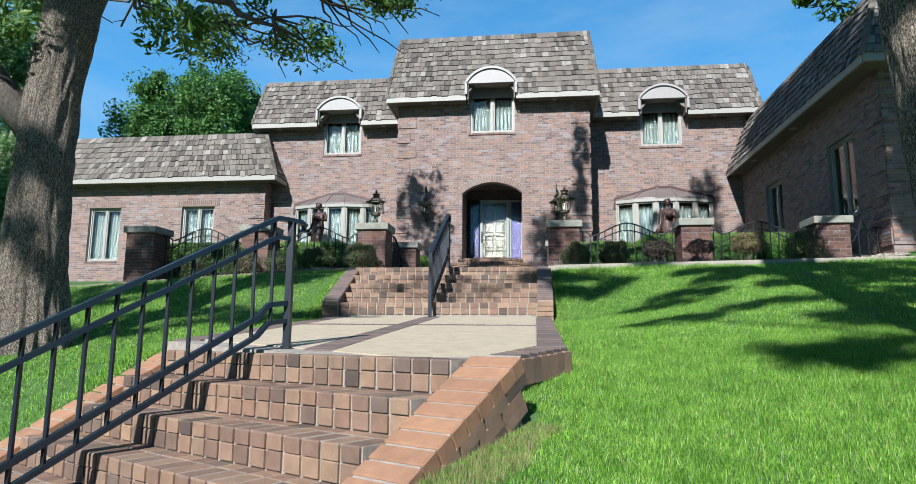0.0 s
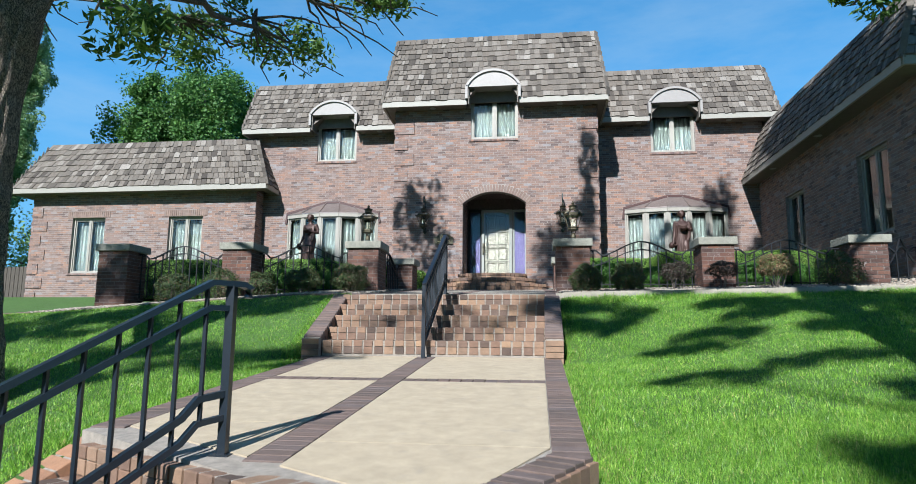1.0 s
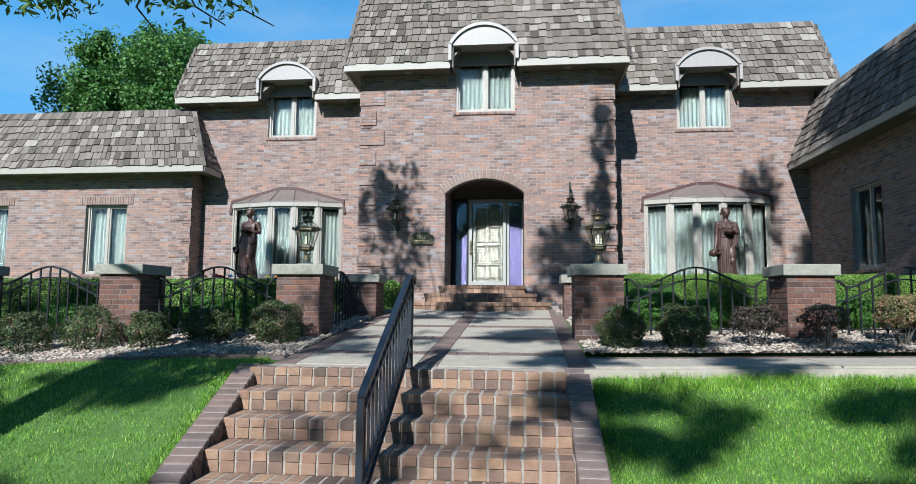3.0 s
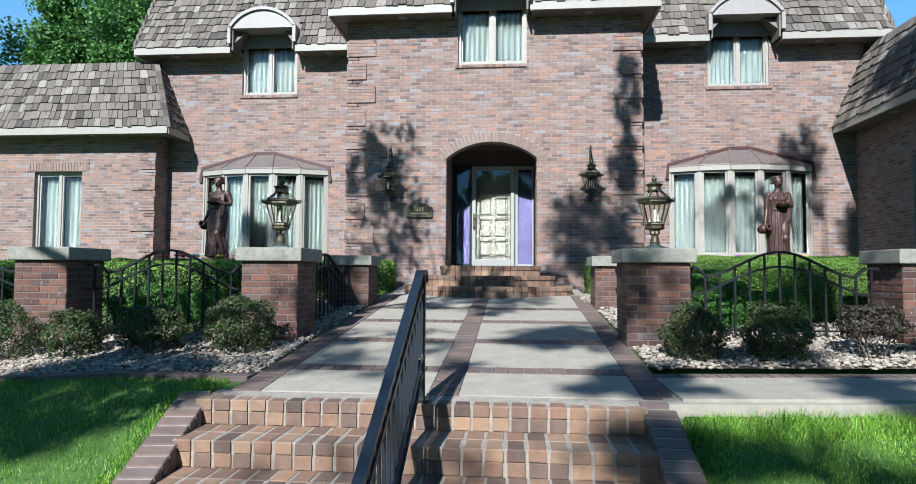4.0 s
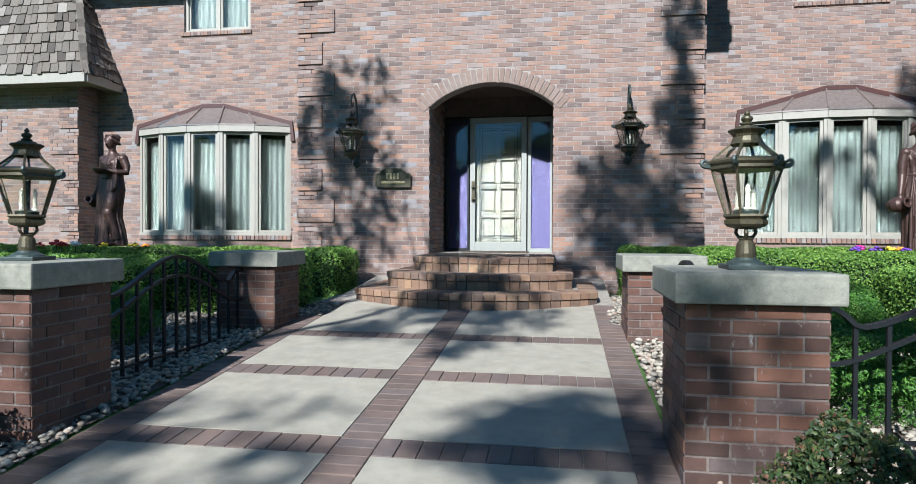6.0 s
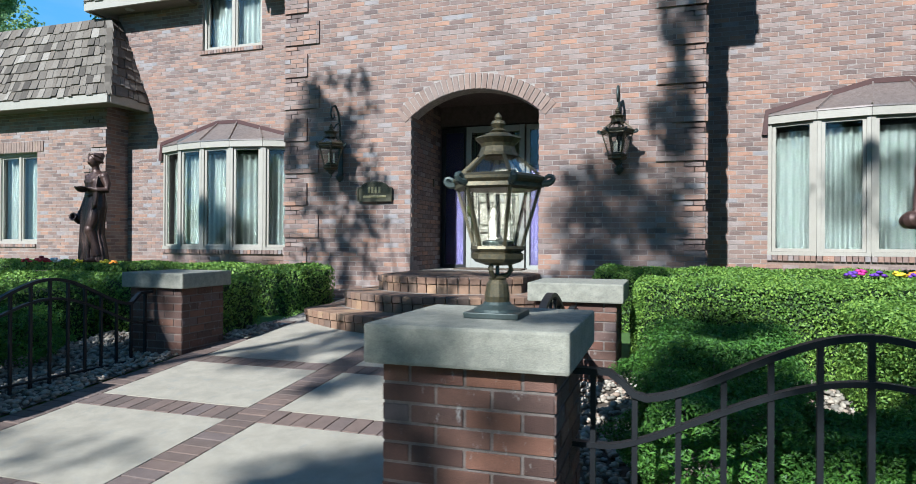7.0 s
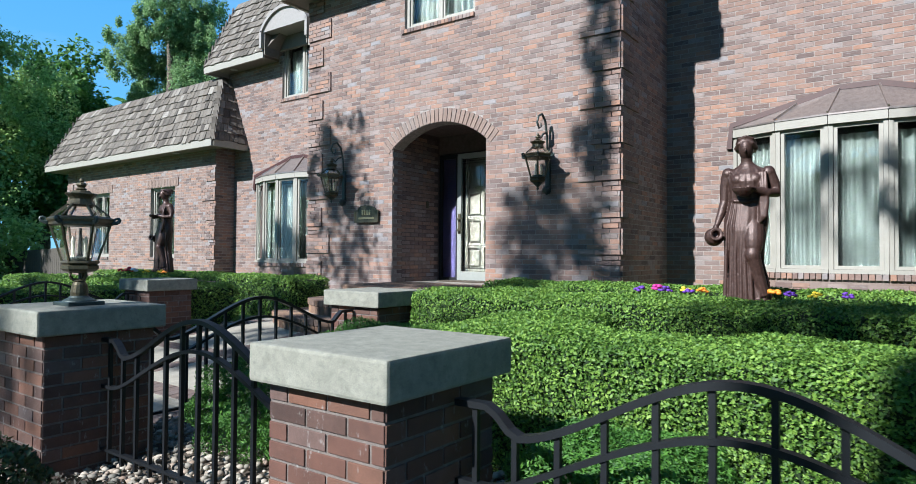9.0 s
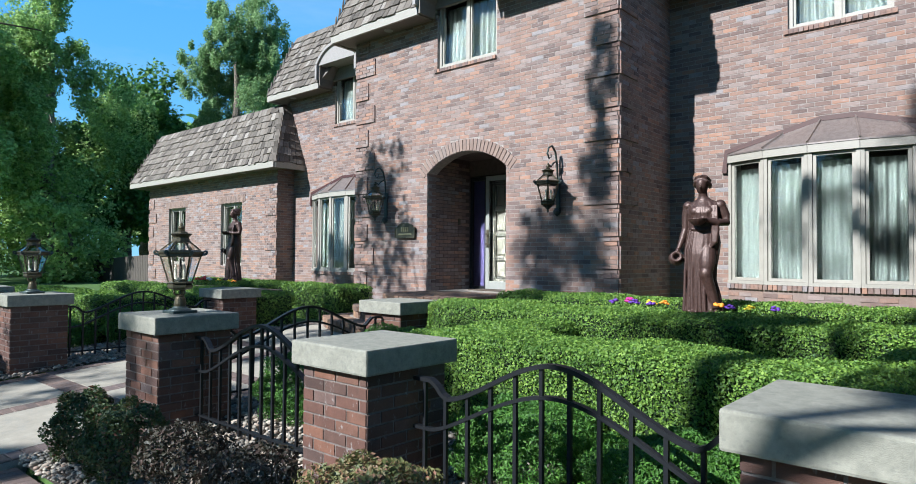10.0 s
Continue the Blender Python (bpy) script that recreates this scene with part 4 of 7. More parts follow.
        sweep(bm, [lower[i] + Vector((0, 0, 0.012)), upper[i] + Vector((0, 0, 0.012))], 0.02, 0.035)
        part("seam", bm, m_copper, bow)
    bm = bmesh.new()
    sweep(bm, [Vector((x0 - 0.05, y - 0.03, z1 - 0.25)), *[p + Vector((0, 0, 0.02)) for p in upper], Vector((x1 + 0.05, y - 0.03, z1 - 0.25))], 0.07, 0.045, up=(0, 1, 0))
    part("flashing", bm, m_flashing, bow, "dark red wall flashing")
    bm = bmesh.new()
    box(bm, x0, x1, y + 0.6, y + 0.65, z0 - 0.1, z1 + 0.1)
    part("room_shade", bm, m_dark, bow, "near-black panel standing in for the dim room behind the glass")


bow_window(2.53, 5.48, 0)
bow_window(-7.98, -5.03, 2)

# ---- entrance ----
door = new("entry_door")
door.parent = house
ORIGIN[door] = ORIGIN[house]
tagged(door, "cream six-panel door behind a glazed storm door with purple sidelights")
DX, DY = -1.261, 19.62
bm = bmesh.new()
box(bm, DX - 0.36, DX + 0.36, DY + 0.08, DY + 0.10, Z_SILL + 0.06, 3.10)
ROWS_OF_PANELS = ((1.25, 1.58), (1.66, 2.04), (2.12, 2.50), (2.58, 2.98))
for a, b in ((-0.36, -0.29), (-0.035, 0.035), (0.29, 0.36)):
    box(bm, DX + a, DX + b, DY + 0.04, DY + 0.079, Z_SILL + 0.06, 3.10, 0.004)
edges = [Z_SILL + 0.06, *[z for row in ROWS_OF_PANELS for z in row], 3.10]
for s in (-1, 1):
    a, b = sorted((DX + s * 0.036, DX + s * 0.289))
    for z0, z1 in zip(edges[::2], edges[1::2]):
        box(bm, a, b, DY + 0.041, DY + 0.079, z0, z1, 0.004)
    for z0, z1 in ROWS_OF_PANELS:
        box(bm, a + 0.028, b - 0.028, DY + 0.052, DY + 0.079, z0 + 0.03, z1 - 0.03, 0.008)
part("door_leaf", bm, m_door, door, "cream raised-panel door leaf")
bm = bmesh.new()
x0, x1, zt = DX - 0.45, DX + 0.45, 3.17
for a, b, c, d in ((x0, x0 + 0.08, Z_SILL, zt), (x1 - 0.08, x1, Z_SILL, zt), (x0 + 0.08, x1 - 0.08, zt - 0.09, zt), (x0 + 0.08, x1 - 0.08, Z_SILL, Z_SILL + 0.16)):
    box(bm, a, b, DY - 0.06, DY - 0.015, c, d, 0.004)
part("storm_door_frame", bm, m_storm, door, "grey-white storm door frame")
bm = bmesh.new()
for dx in (-0.30, -0.26, 0.26, 0.30):
    box(bm, DX + dx - 0.004, DX + dx + 0.004, DY - 0.034, DY - 0.026, Z_SILL + 0.17, zt - 0.1)
for zz in (Z_SILL + 0.22, Z_SILL + 0.26, 1.62, 2.12, zt - 0.17, zt - 0.13):
    box(bm, DX - 0.36, DX + 0.36, DY - 0.033, DY - 0.027, zz - 0.004, zz + 0.004)
part("caming", bm, m_iron, door, "thin dark glazing strips")
bm = bmesh.new()
box(bm, DX - 0.372, DX + 0.372, DY - 0.042, DY - 0.036, Z_SILL + 0.158, zt - 0.088)
part("pane", bm, m_glass, door, "storm door glass").visible_shadow = False
bm = bmesh.new()
for zz in (2.05, 1.86):
    lathe(bm, [(0.022, 0), (0.026, 0.02), (0.012, 0.04)], (DX - 0.40, DY - 0.10, zz), 10)
    sweep(bm, [(DX - 0.40, DY - 0.06, zz + 0.02), (DX - 0.40, DY - 0.12, zz + 0.02), (DX - 0.30, DY - 0.12, zz + 0.02)], 0.016, 0.016)
box(bm, DX - 0.425, DX - 0.375, DY - 0.072, DY - 0.06, 1.82, 2.16, 0.004)
part("handle", bm, m_brass, door, "brass lever handle and plate")
for s in (-1, 1):
    bm = bmesh.new()
    a, b = sorted((DX + s * 0.47, DX + s * 0.85))
    box(bm, a + 0.05, b, DY + 0.02, DY + 0.05, Z_SILL + 0.05, 3.12)
    part("sidelight_panel", bm, m_purple, door, "purple sidelight panel")
    bm = bmesh.new()
    for c, d, e, f in ((a, a + 0.05, Z_SILL, 3.17), (b - 0.03, b, Z_SILL, 3.17), (a + 0.05, b - 0.03, 3.10, 3.17), (a + 0.05, b - 0.03, Z_SILL, Z_SILL + 0.06)):
        box(bm, c, d, DY - 0.03, DY + 0.018, e, f)
    part("sidelight_frame", bm, m_iron if s < 0 else m_storm, door)
    bm = bmesh.new()
    box(bm, a + 0.046, b - 0.026, DY - 0.01, DY - 0.004, Z_SILL + 0.055, 3.104)
    part("pane", bm, m_glass, door).visible_shadow = False
bm = bmesh.new()
box(bm, DX - 0.5, DX + 0.5, DY - 0.5, DY - 0.08, Z_SILL + 0.003, Z_SILL + 0.018, 0.004)
mat_ob = part("door_mat", bm, m_soil, None)
tagged(mat_ob, "dark door mat on the porch floor", "door mat")


# ---- paving and steps ----
WALK_SLOPE, LAND_SLOPE = 0.0875, 0.08


def walk_z(y):
    return 0.03 + WALK_SLOPE * (y - 10.4)


def land_z(y):
    return -1.2 + LAND_SLOPE * (y - 4.2)


def slab(bm, x0, x1, y0, y1, zf, deep=0.3):
    a = [bm.verts.new((x, y, zf(y))) for x, y in ((x0, y0), (x1, y0), (x1, y1), (x0, y1))]
    b = [bm.verts.new((x, y, zf(y) - deep)) for x, y in ((x0, y0), (x1, y0), (x1, y1), (x0, y1))]
    bm.faces.new(a)
    bm.faces.new(b[::-1])
    for i in range(4):
        bm.faces.new((a[i], b[i], b[(i + 1) % 4], a[(i + 1) % 4]))
    return bm


pave_wide = brick_mesh("paver", 0.215, 0.094, 0.06, m_pave_brick, 0.004)
pave_long = brick_mesh("paver_long", 0.194, 0.215, 0.06, m_pave_brick, 0.004)


def band_along(parent, x0, x1, y0, y1, zf, slope):
    """Bricks side by side down a strip, each lying across it."""
    n = max(int((y1 - y0) / 0.1), 1)
    p = (y1 - y0) / n
    rot = Matrix.Rotation(math.atan(slope), 4, "X")
    sx = (x1 - x0 - 0.006) / 0.215
    for i in range(n):
        y = y0 + (i + 0.5) * p
        piece("brick", pave_wide, Matrix.Translation(((x0 + x1) / 2, y, zf(y) - 0.028 + random.uniform(-0.002, 0.002))) @ rot @ Matrix.Diagonal((sx, 1, 1, 1)), parent)


def band_across(parent, x0, x1, y0, y1, zf, slope):
    n = max(int((x1 - x0) / 0.108), 1)
    p = (x1 - x0) / n
    rot = Matrix.Rotation(math.atan(slope), 4, "X")
    y = (y0 + y1) / 2
    for i in range(n):
        piece("brick", pave_long, Matrix.Translation((x0 + (i + 0.5) * p, y, zf(y) - 0.028 + random.uniform(-0.002, 0.002))) @ rot @ Matrix.Diagonal(((p - 0.006) / 0.194, (y1 - y0 - 0.006) / 0.215, 1, 1)), parent)


walkway = thing("walkway", (-1.3, 13, 0), "pale concrete walkway divided by brown brick bands", "walkway", kind="structure")
bm = slab(bmesh.new(), -2.86, 0.29, 10.45, 18.3, lambda y: walk_z(y) - 0.008)
part("bedding", bm, m_step_mortar, walkway)
WX0, WC0, WC1, WX1 = -2.64, -1.42, -1.20, 0.07
rows_y = [10.62, 11.26, 11.46, 12.46, 12.68, 13.66, 13.88, 14.75, 14.95, 16.3]
for k in range(0, len(rows_y), 2):
    for a, b in ((WX0, WC0), (WC1, WX1)):
        bm = slab(bmesh.new(), a + 0.004, b - 0.004, rows_y[k] + 0.004, rows_y[k + 1] - 0.004, walk_z, 0.1)
        part("slab", bm, m_grey_concrete, walkway)
for k in range(1, len(rows_y) - 1, 2):
    for a, b in ((WX0, WC0), (WC1, WX1)):
        band_across(walkway, a, b, rows_y[k], rows_y[k + 1], walk_z, WALK_SLOPE)
band_along(walkway, WX0 - 0.22, WX0, 10.62, 16.4, walk_z, WALK_SLOPE)
band_along(walkway, WX1, WX1 + 0.22, 10.62, 16.4, walk_z, WALK_SLOPE)
band_along(walkway, WC0, WC1, 10.62, 16.2, walk_z, WALK_SLOPE)

landing = thing("landing", (-1.3, 6.5, -1.0), "sunlit pale concrete landing with brown brick bands", "walkway", kind="structure")
bm = slab(bmesh.new(), -2.8, 0.2, 4.64, 8.95, lambda y: land_z(y) - 0.008)
edge = [(0.2, 4.635), (0.2, 4.32), (-0.13, 3.74), (-0.42, 3.28), (-2.70, 4.59), (-2.8, 4.635)]
prism(bm, [(x, y, land_z(y) - 0.008) for x, y in edge], (0, 0, -0.3))
part("bedding", bm, m_step_mortar, landing)
LX0, LC0, LC1, LX1 = -2.57, -1.52, -1.30, 0.0
for x0, x1, y0, y1 in ((LX0, LC0, 6.93, 8.75), (LC1, LX1, 6.93, 8.75), (LX0, LC0, 4.95, 6.76), (LC1, LX1, 4.5, 6.76)):
    bm = slab(bmesh.new(), x0 + 0.004, x1 - 0.004, y0 + 0.004, y1 - 0.004, land_z, 0.1)
    part("slab", bm, m_concrete, landing)
bm = bmesh.new()
prism(bm, [(x, y, land_z(y)) for x, y in ((LC1 + 0.004, 4.496), (LX1 - 0.004, 4.496), (-0.30, 3.84), (-0.46, 3.53), (LC1 + 0.004, 4.02))], (0, 0, -0.08))
prism(bm, [(x, y, land_z(y)) for x, y in ((LX0 + 0.004, 4.946), (LC0 - 0.004, 4.946), (LC0 - 0.004, 4.15), (LX0 + 0.004, 4.75))], (0, 0, -0.08))
part("slab", bm, m_concrete, landing)
band_across(landing, LX0, LC0, 6.76, 6.93, land_z, LAND_SLOPE)
band_across(landing, LC1, LX1, 6.76, 6.93, land_z, LAND_SLOPE)
band_along(landing, LX0 - 0.23, LX0, 4.7, 8.75, land_z, LAND_SLOPE)
band_along(landing, LX1, LX1 + 0.2, 4.32, 8.8, land_z, LAND_SLOPE)
band_along(landing, LC0, LC1, 4.08, 8.72, land_z, LAND_SLOPE)
# the slanting corner between landing and coping
a, b = Vector((0.2, 4.33, 0)), Vector((-0.2, 3.62, 0))
for i in range(8):
    p = a.lerp(b, (i + 0.5) / 8)
    n = Vector((b - a)).normalized()
    inn = Vector((n.y, -n.x, 0))
    q = p + inn * 0.10
    piece("brick", pave_wide, Matrix.Translation((q.x, q.y, land_z(q.y) - 0.026)) @ Matrix.Rotation(math.atan2(inn.y, inn.x), 4, "Z"), landing)
corner_brick = brick_mesh("corner_soldier", 0.1, 0.06, 0.15, m_step_brick, 0.004)
for i in range(9):
    p = a.lerp(b, (i + 0.4) / 8)
    piece("brick", corner_brick, Matrix.Translation((p.x, p.y, land_z(p.y) - 0.09)) @ Matrix.Rotation(math.atan2((b - a).y, (b - a).x), 4, "Z"), landing)

nose = brick_mesh("nosing_brick", 0.107, 0.205, 0.072, m_step_brick, 0.008)
face = brick_mesh("riser_brick", 0.107, 0.04, 0.084, m_step_brick, 0.005)
tread_b = brick_mesh("tread_brick", 0.107, 0.2, 0.04, m_step_brick, 0.004)


def flight(steps, o, u, d, width_at, risers, rise, tread, top_z, backs=1):
    """Brick steps going down from o along d; u runs along the nosings from the right end."""
    bm = bmesh.new()
    turn = math.atan2(u.y, u.x)
    for i in range(risers):
        s0, s1 = width_at(i)
        z = top_z - i * rise
        c = o + d * (i * tread)
        back = 0.6 if i == 0 else tread + 0.05
        m = Matrix((u, -d, Vector((0, 0, 1)))).transposed().to_4x4()
        m = Matrix.Translation(c) @ m
        box(bm, s0, s1, -0.004, back, z - 2.2 * rise - 0.3, z - 0.0035, m=m)
        n = int((s1 - s0) / 0.126)
        p = (s1 - s0) / n
        for k in range(n):
            s = s0 + (k + 0.5) * p
            j = Matrix.Rotation(random.uniform(-0.01, 0.01), 4, "Z")
            piece("brick", nose, m @ Matrix.Translation((s, 0.085, z - 0.036 + random.uniform(-0.002, 0.002))) @ j, steps)
            piece("brick", face, m @ Matrix.Translation((s + random.uniform(-0.004, 0.004), 0.004, z - 0.121)), steps)
            if backs and i > 0:
                piece("brick", tread_b, m @ Matrix.Translation((s, 0.297, z - 0.0195)), steps)
    part("step_core", bm, m_step_mortar, steps)


steps_up = thing("brick_steps", (-1.36, 8.75, -0.83), "five worn tan brick steps with sloping brick cheeks", "steps", kind="structure")
flight(steps_up, Vector((0.03, 10.38, 0)), Vector((-1, 0, 0)), Vector((0, -1, 0)), lambda i: (-0.02 + 0.01 * i, 3.03 - 0.065 * i), 5, 0.168, 0.405, 0.03)
lower_steps = thing("brick_steps", (-1.6, 3.4, -1.5), "turned flight of tan brick steps with orange brick coping", "steps", kind="structure")
flight(lower_steps, STAIR_O, STAIR_U, STAIR_D, lambda i: (0.0, 2.66), 10, 0.172, 0.30, -1.235)

coping = brick_mesh("coping_brick", 0.30, 0.092, 0.085, m_cap_brick, 0.008)
coping_brown = brick_mesh("coping_brick_brown", 0.30, 0.092, 0.085, m_pave_brick, 0.008)
side_b = brick_mesh("cheek_brick", 0.03, 0.19, 0.062, m_step_brick, 0.003)


def cheek(steps, a, b, width, drop, mat_piece=coping, end=True):
    """A sloping cheek wall from a (top) to b (bottom) with coping bricks laid across it."""
    a, b = Vector(a), Vector(b)
    way = (b - a)
    flat = Vector((way.x, way.y, 0))
    n = int(way.length / 0.104)
    side = flat.normalized().cross(Vector((0, 0, 1)))
    q = Matrix((side, way.normalized(), side.cross(way.normalized()))).transposed().to_4x4()
    for i in range(n):
        p = a + way * ((i + 0.5) / n)
        piece("brick", mat_piece, Matrix.Translation(p - Vector((0, 0, 0.035))) @ q @ Matrix.Diagonal((width / 0.30, 1, 1, 1)), steps)
    bm = bmesh.new()
    h = width / 2 - 0.012
    prism(bm, [a + side * h + Vector((0, 0, 0.001)), b + side * h + Vector((0, 0, 0.001)), b + side * h - Vector((0, 0, drop)), a + side * h - Vector((0, 0, drop))], -side * 2 * h)
    part("cheek_wall", bm, m_step_mortar, steps)
    k = int(way.length / 0.2)
    for r in range(3):
        for s in (-1, 1):
            for i in range(k):
                p = a + way * ((i + (0.5 if r % 2 else 0.3)) / k) + side * s * (h - 0.003) - Vector((0, 0, 0.115 + r * 0.07))
                piece("brick", side_b, Matrix.Translation(p) @ q, steps)


cheek(steps_up, (0.135, 10.55, 0.055), (0.125, 8.72, -0.60), 0.22, 0.55, coping_brown)
cheek(steps_up, (-3.08, 10.55, 0.045), (-2.86, 8.72, -0.60), 0.22, 0.55, coping_brown)
bm = bmesh.new()
box(bm, 0.017, 0.233, 8.66, 8.74, -1.1, -0.62)
box(bm, -2.97, -2.75, 8.66, 8.74, -1.1, -0.62)
part("cheek_end", bm, m_step_mortar, steps_up)
endb = brick_mesh("cheek_end_brick", 0.21, 0.03, 0.062, m_step_brick, 0.003)
for x in (0.125, -2.86):
    for i in range(6):
        piece("brick", endb, Matrix.Translation((x, 8.652, -0.66 - i * 0.07)), steps_up)
for s, w in ((-0.155, 0.30), (2.80, 0.28)):
    a = STAIR_O + STAIR_U * s - STAIR_D * 0.18
    b = STAIR_O + STAIR_U * s + STAIR_D * 3.1
    cheek(lower_steps, (a.x, a.y, -1.215), (b.x, b.y, -1.215 - 3.1 * 0.573 - 0.02), w, 0.9)

# curved door steps
door_steps = thing("door_steps", (-1.24, 17, 0.5), "three curved brown brick steps before the door", "steps", kind="structure")
ring_n = brick_mesh("curved_nosing", 0.108, 0.21, 0.07, m_step_brick, 0.007)
ring_f = brick_mesh("curved_riser", 0.108, 0.04, 0.105, m_step_brick, 0.004)
for i, (hw, ys, yf, z) in enumerate(((1.36, 16.50, 15.98, 0.69), (1.10, 16.92, 16.42, 0.86), (0.875, 17.35, 16.98, 1.03))):
    cx = -1.24
    sag = ys - yf
    R = (hw * hw + sag * sag) / (2 * sag)
    sp = math.asin(min(hw / R, 1))
    arc = [(cx + R * math.sin(a), yf + R - R * math.cos(a)) for a in np.linspace(-sp, sp, 25)]
    bm = bmesh.new()
    inner = [(cx + (x - cx) * 0.985, y + 0.02) for x, y in arc]
    prism(bm, [(x, y, z - 0.008) for x, y in [(cx - hw + 0.02, 18.40), *inner, (cx + hw - 0.02, 18.40)]], (0, 0, -0.5))
    part("step_core", bm, m_step_mortar, door_steps)
    n = int(2 * sp * R / 0.115)
    for k in range(n):
        a = -sp + 2 * sp * (k + 0.5) / n
        m = Matrix.Translation((cx + R * math.sin(a), yf + R - R * math.cos(a), 0)) @ Matrix.Rotation(a, 4, "Z")
        piece("brick", ring_n, m @ Matrix.Translation((0, 0.09, z - 0.035)), door_steps)
        piece("brick", ring_n, m @ Matrix.Translation((0, 0.305, z - 0.037)), door_steps)
        piece("brick", ring_f, m @ Matrix.Translation((0, 0.02, z - 0.13)), door_steps)
    for s in (-1, 1):
        y = ys + 0.06
        while y < 18.35:
            m = Matrix.Translation((cx + s * hw, y, 0)) @ Matrix.Rotation(s * math.pi / 2, 4, "Z")
            piece("brick", ring_n, m @ Matrix.Translation((0, 0.09, z - 0.035)), door_steps)
            piece("brick", ring_f, m @ Matrix.Translation((0, 0.02, z - 0.13)), door_steps)
            y += 0.115
bm = bmesh.new()
box(bm, PX0, PX1, 18.39, 19.75, 0.6, Z_SILL)
part("porch_floor", bm, m_step_mortar, door_steps)
for i in range(5):
    for k in range(15):
        piece("brick", ring_n, Matrix.Translation((PX0 + 0.06 + k * 0.117, 17.62 + 0.22 * i, Z_SILL - 0.032)), door_steps)

# side path to the projecting wing, edged with brick
side_path = thing("side_path", (3.5, 10.9, 0.1), "grey concrete side path edged with dark brick", "path", kind="structure")


def path_z(x):
    return 0.075 + 0.02 * (x - 0.3)


bm = bmesh.new()
for x0, x1, y0, y1, dz in ((0.31, 2.49, 10.52, 11.38, 0), (2.51, 4.69, 10.52, 11.38, 0), (4.71, 7.2, 10.52, 11.38, 0), (0.2, 7.2, 10.44, 11.55, -0.02)):
    prism(bm, [(x, y, path_z(x) + dz) for x, y in ((x0, y0), (x1, y0), (x1, y1), (x0, y1))], (0, 0, -0.25))
part("slab", bm, m_grey_concrete, side_path)
edge_brick = brick_mesh("edge_brick", 0.092, 0.17, 0.05, m_pave_brick, 0.004)
for i in range(66):
    x = 0.37 + i * 0.102
    piece("brick", edge_brick, Matrix.Translation((x, 11.47, path_z(x) - 0.022)), side_path)
edging = thing("bed_edging", (-5, 11.05, 0.05), "dark brick edging between lawn and gravel bed", "edging", kind="structure")
for i in range(34):
    x = -2.98 - i * 0.2
    y = 11.03 + 0.012 * i
    piece("brick", pave_long, Matrix.Translation((x, y, float(ground_height(x, y)) + 0.004)) @ Matrix.Diagonal((1, 0.7, 1, 1)), edging)


# ---- brick piers and iron fence ----
pier_b = brick_mesh("pier_brick_long", 0.183, 0.02, 0.055, m_pier_brick, 0.002)
m_pier_mortar = material("pier_mortar", (0.150, 0.122, 0.108), 0.95, noise_scale=5, spread=0.25, fine=90, bump=0.4, stain=EFFLO)


def pier(x0, x1, y0, y1, zb, label, cap_top=1.15):
    """A square brick pier with a cast-stone cap; its faces are laid in running bond."""
    cx, cy = (x0 + x1) / 2, (y0 + y1) / 2
    p = thing("brick_pier", (cx, cy, zb), label, "pillar", "brick piers of the forecourt fence")
    hx, hy, zc = (x1 - x0) / 2 - 0.05, (y1 - y0) / 2 - 0.05, cap_top - 0.135
    bm = bmesh.new()
    box(bm, cx - hx + 0.005, cx + hx - 0.005, cy - hy + 0.005, cy + hy - 0.005, zb - 0.15, zc)
    part("core", bm, m_pier_mortar, p)
    bm = bmesh.new()
    box(bm, x0, x1, y0, y1, zc, cap_top, 0.012)
    part("cap", bm, m_stone, p, "grey-green cast stone cap")
    rows = int((zc - zb + 0.15) / 0.0668)
    for f, (dx, dy, hw, off) in enumerate(((0, -1, hx, hy), (1, 0, hy, hx), (0, 1, hx, hy), (-1, 0, hy, hx))):
        base = Matrix.Translation((cx + dx * (off - 0.010), cy + dy * (off - 0.010), 0)) @ Matrix.Rotation(math.atan2(dx, -dy), 4, "Z")
        for r in range(rows):
            z = zc - 0.034 - r * 0.0668
            cuts = [-hw, -hw + 0.192, -hw + 0.384, hw] if (r + f) % 2 else [-hw, -hw + 0.10, -hw + 0.292, -hw + 0.484, hw]
            cuts = [c for c in cuts if c <= hw]
            for a, b in zip(cuts, cuts[1:]):
                if b - a > 0.03:
                    piece("brick", pier_b, base @ Matrix.Translation(((a + b) / 2, random.uniform(-0.002, 0.001), z)) @ Matrix.Diagonal(((b - a - 0.012) / 0.183, 1, 1, 1)), p)
    return p


gh = lambda x, y: float(ground_height(x, y))
pier(0.21, 0.90, 12.27, 12.97, 0.15, "brown brick pier with stone cap carrying a lantern")
pier(2.69, 3.335, 12.25, 12.95, 0.2, "brown brick pier with a pale stone cap")
pier(5.08, 5.76, 12.2, 12.88, 0.25, "brown brick pier with a pale stone cap")
pier(0.23, 0.90, 14.83, 15.48, 0.38, "white-stained brick pier beside the walkway", 1.14)
pier(-3.60, -2.92, 12.27, 12.97, 0.12, "white-stained brick pier with stone cap carrying a lantern")
pier(-6.05, -5.37, 12.27, 12.97, -0.05, "dark brick pier with a stone cap")
pier(-8.60, -7.88, 12.27, 12.97, -0.15, "tall brick pier with a stone cap on the lawn")
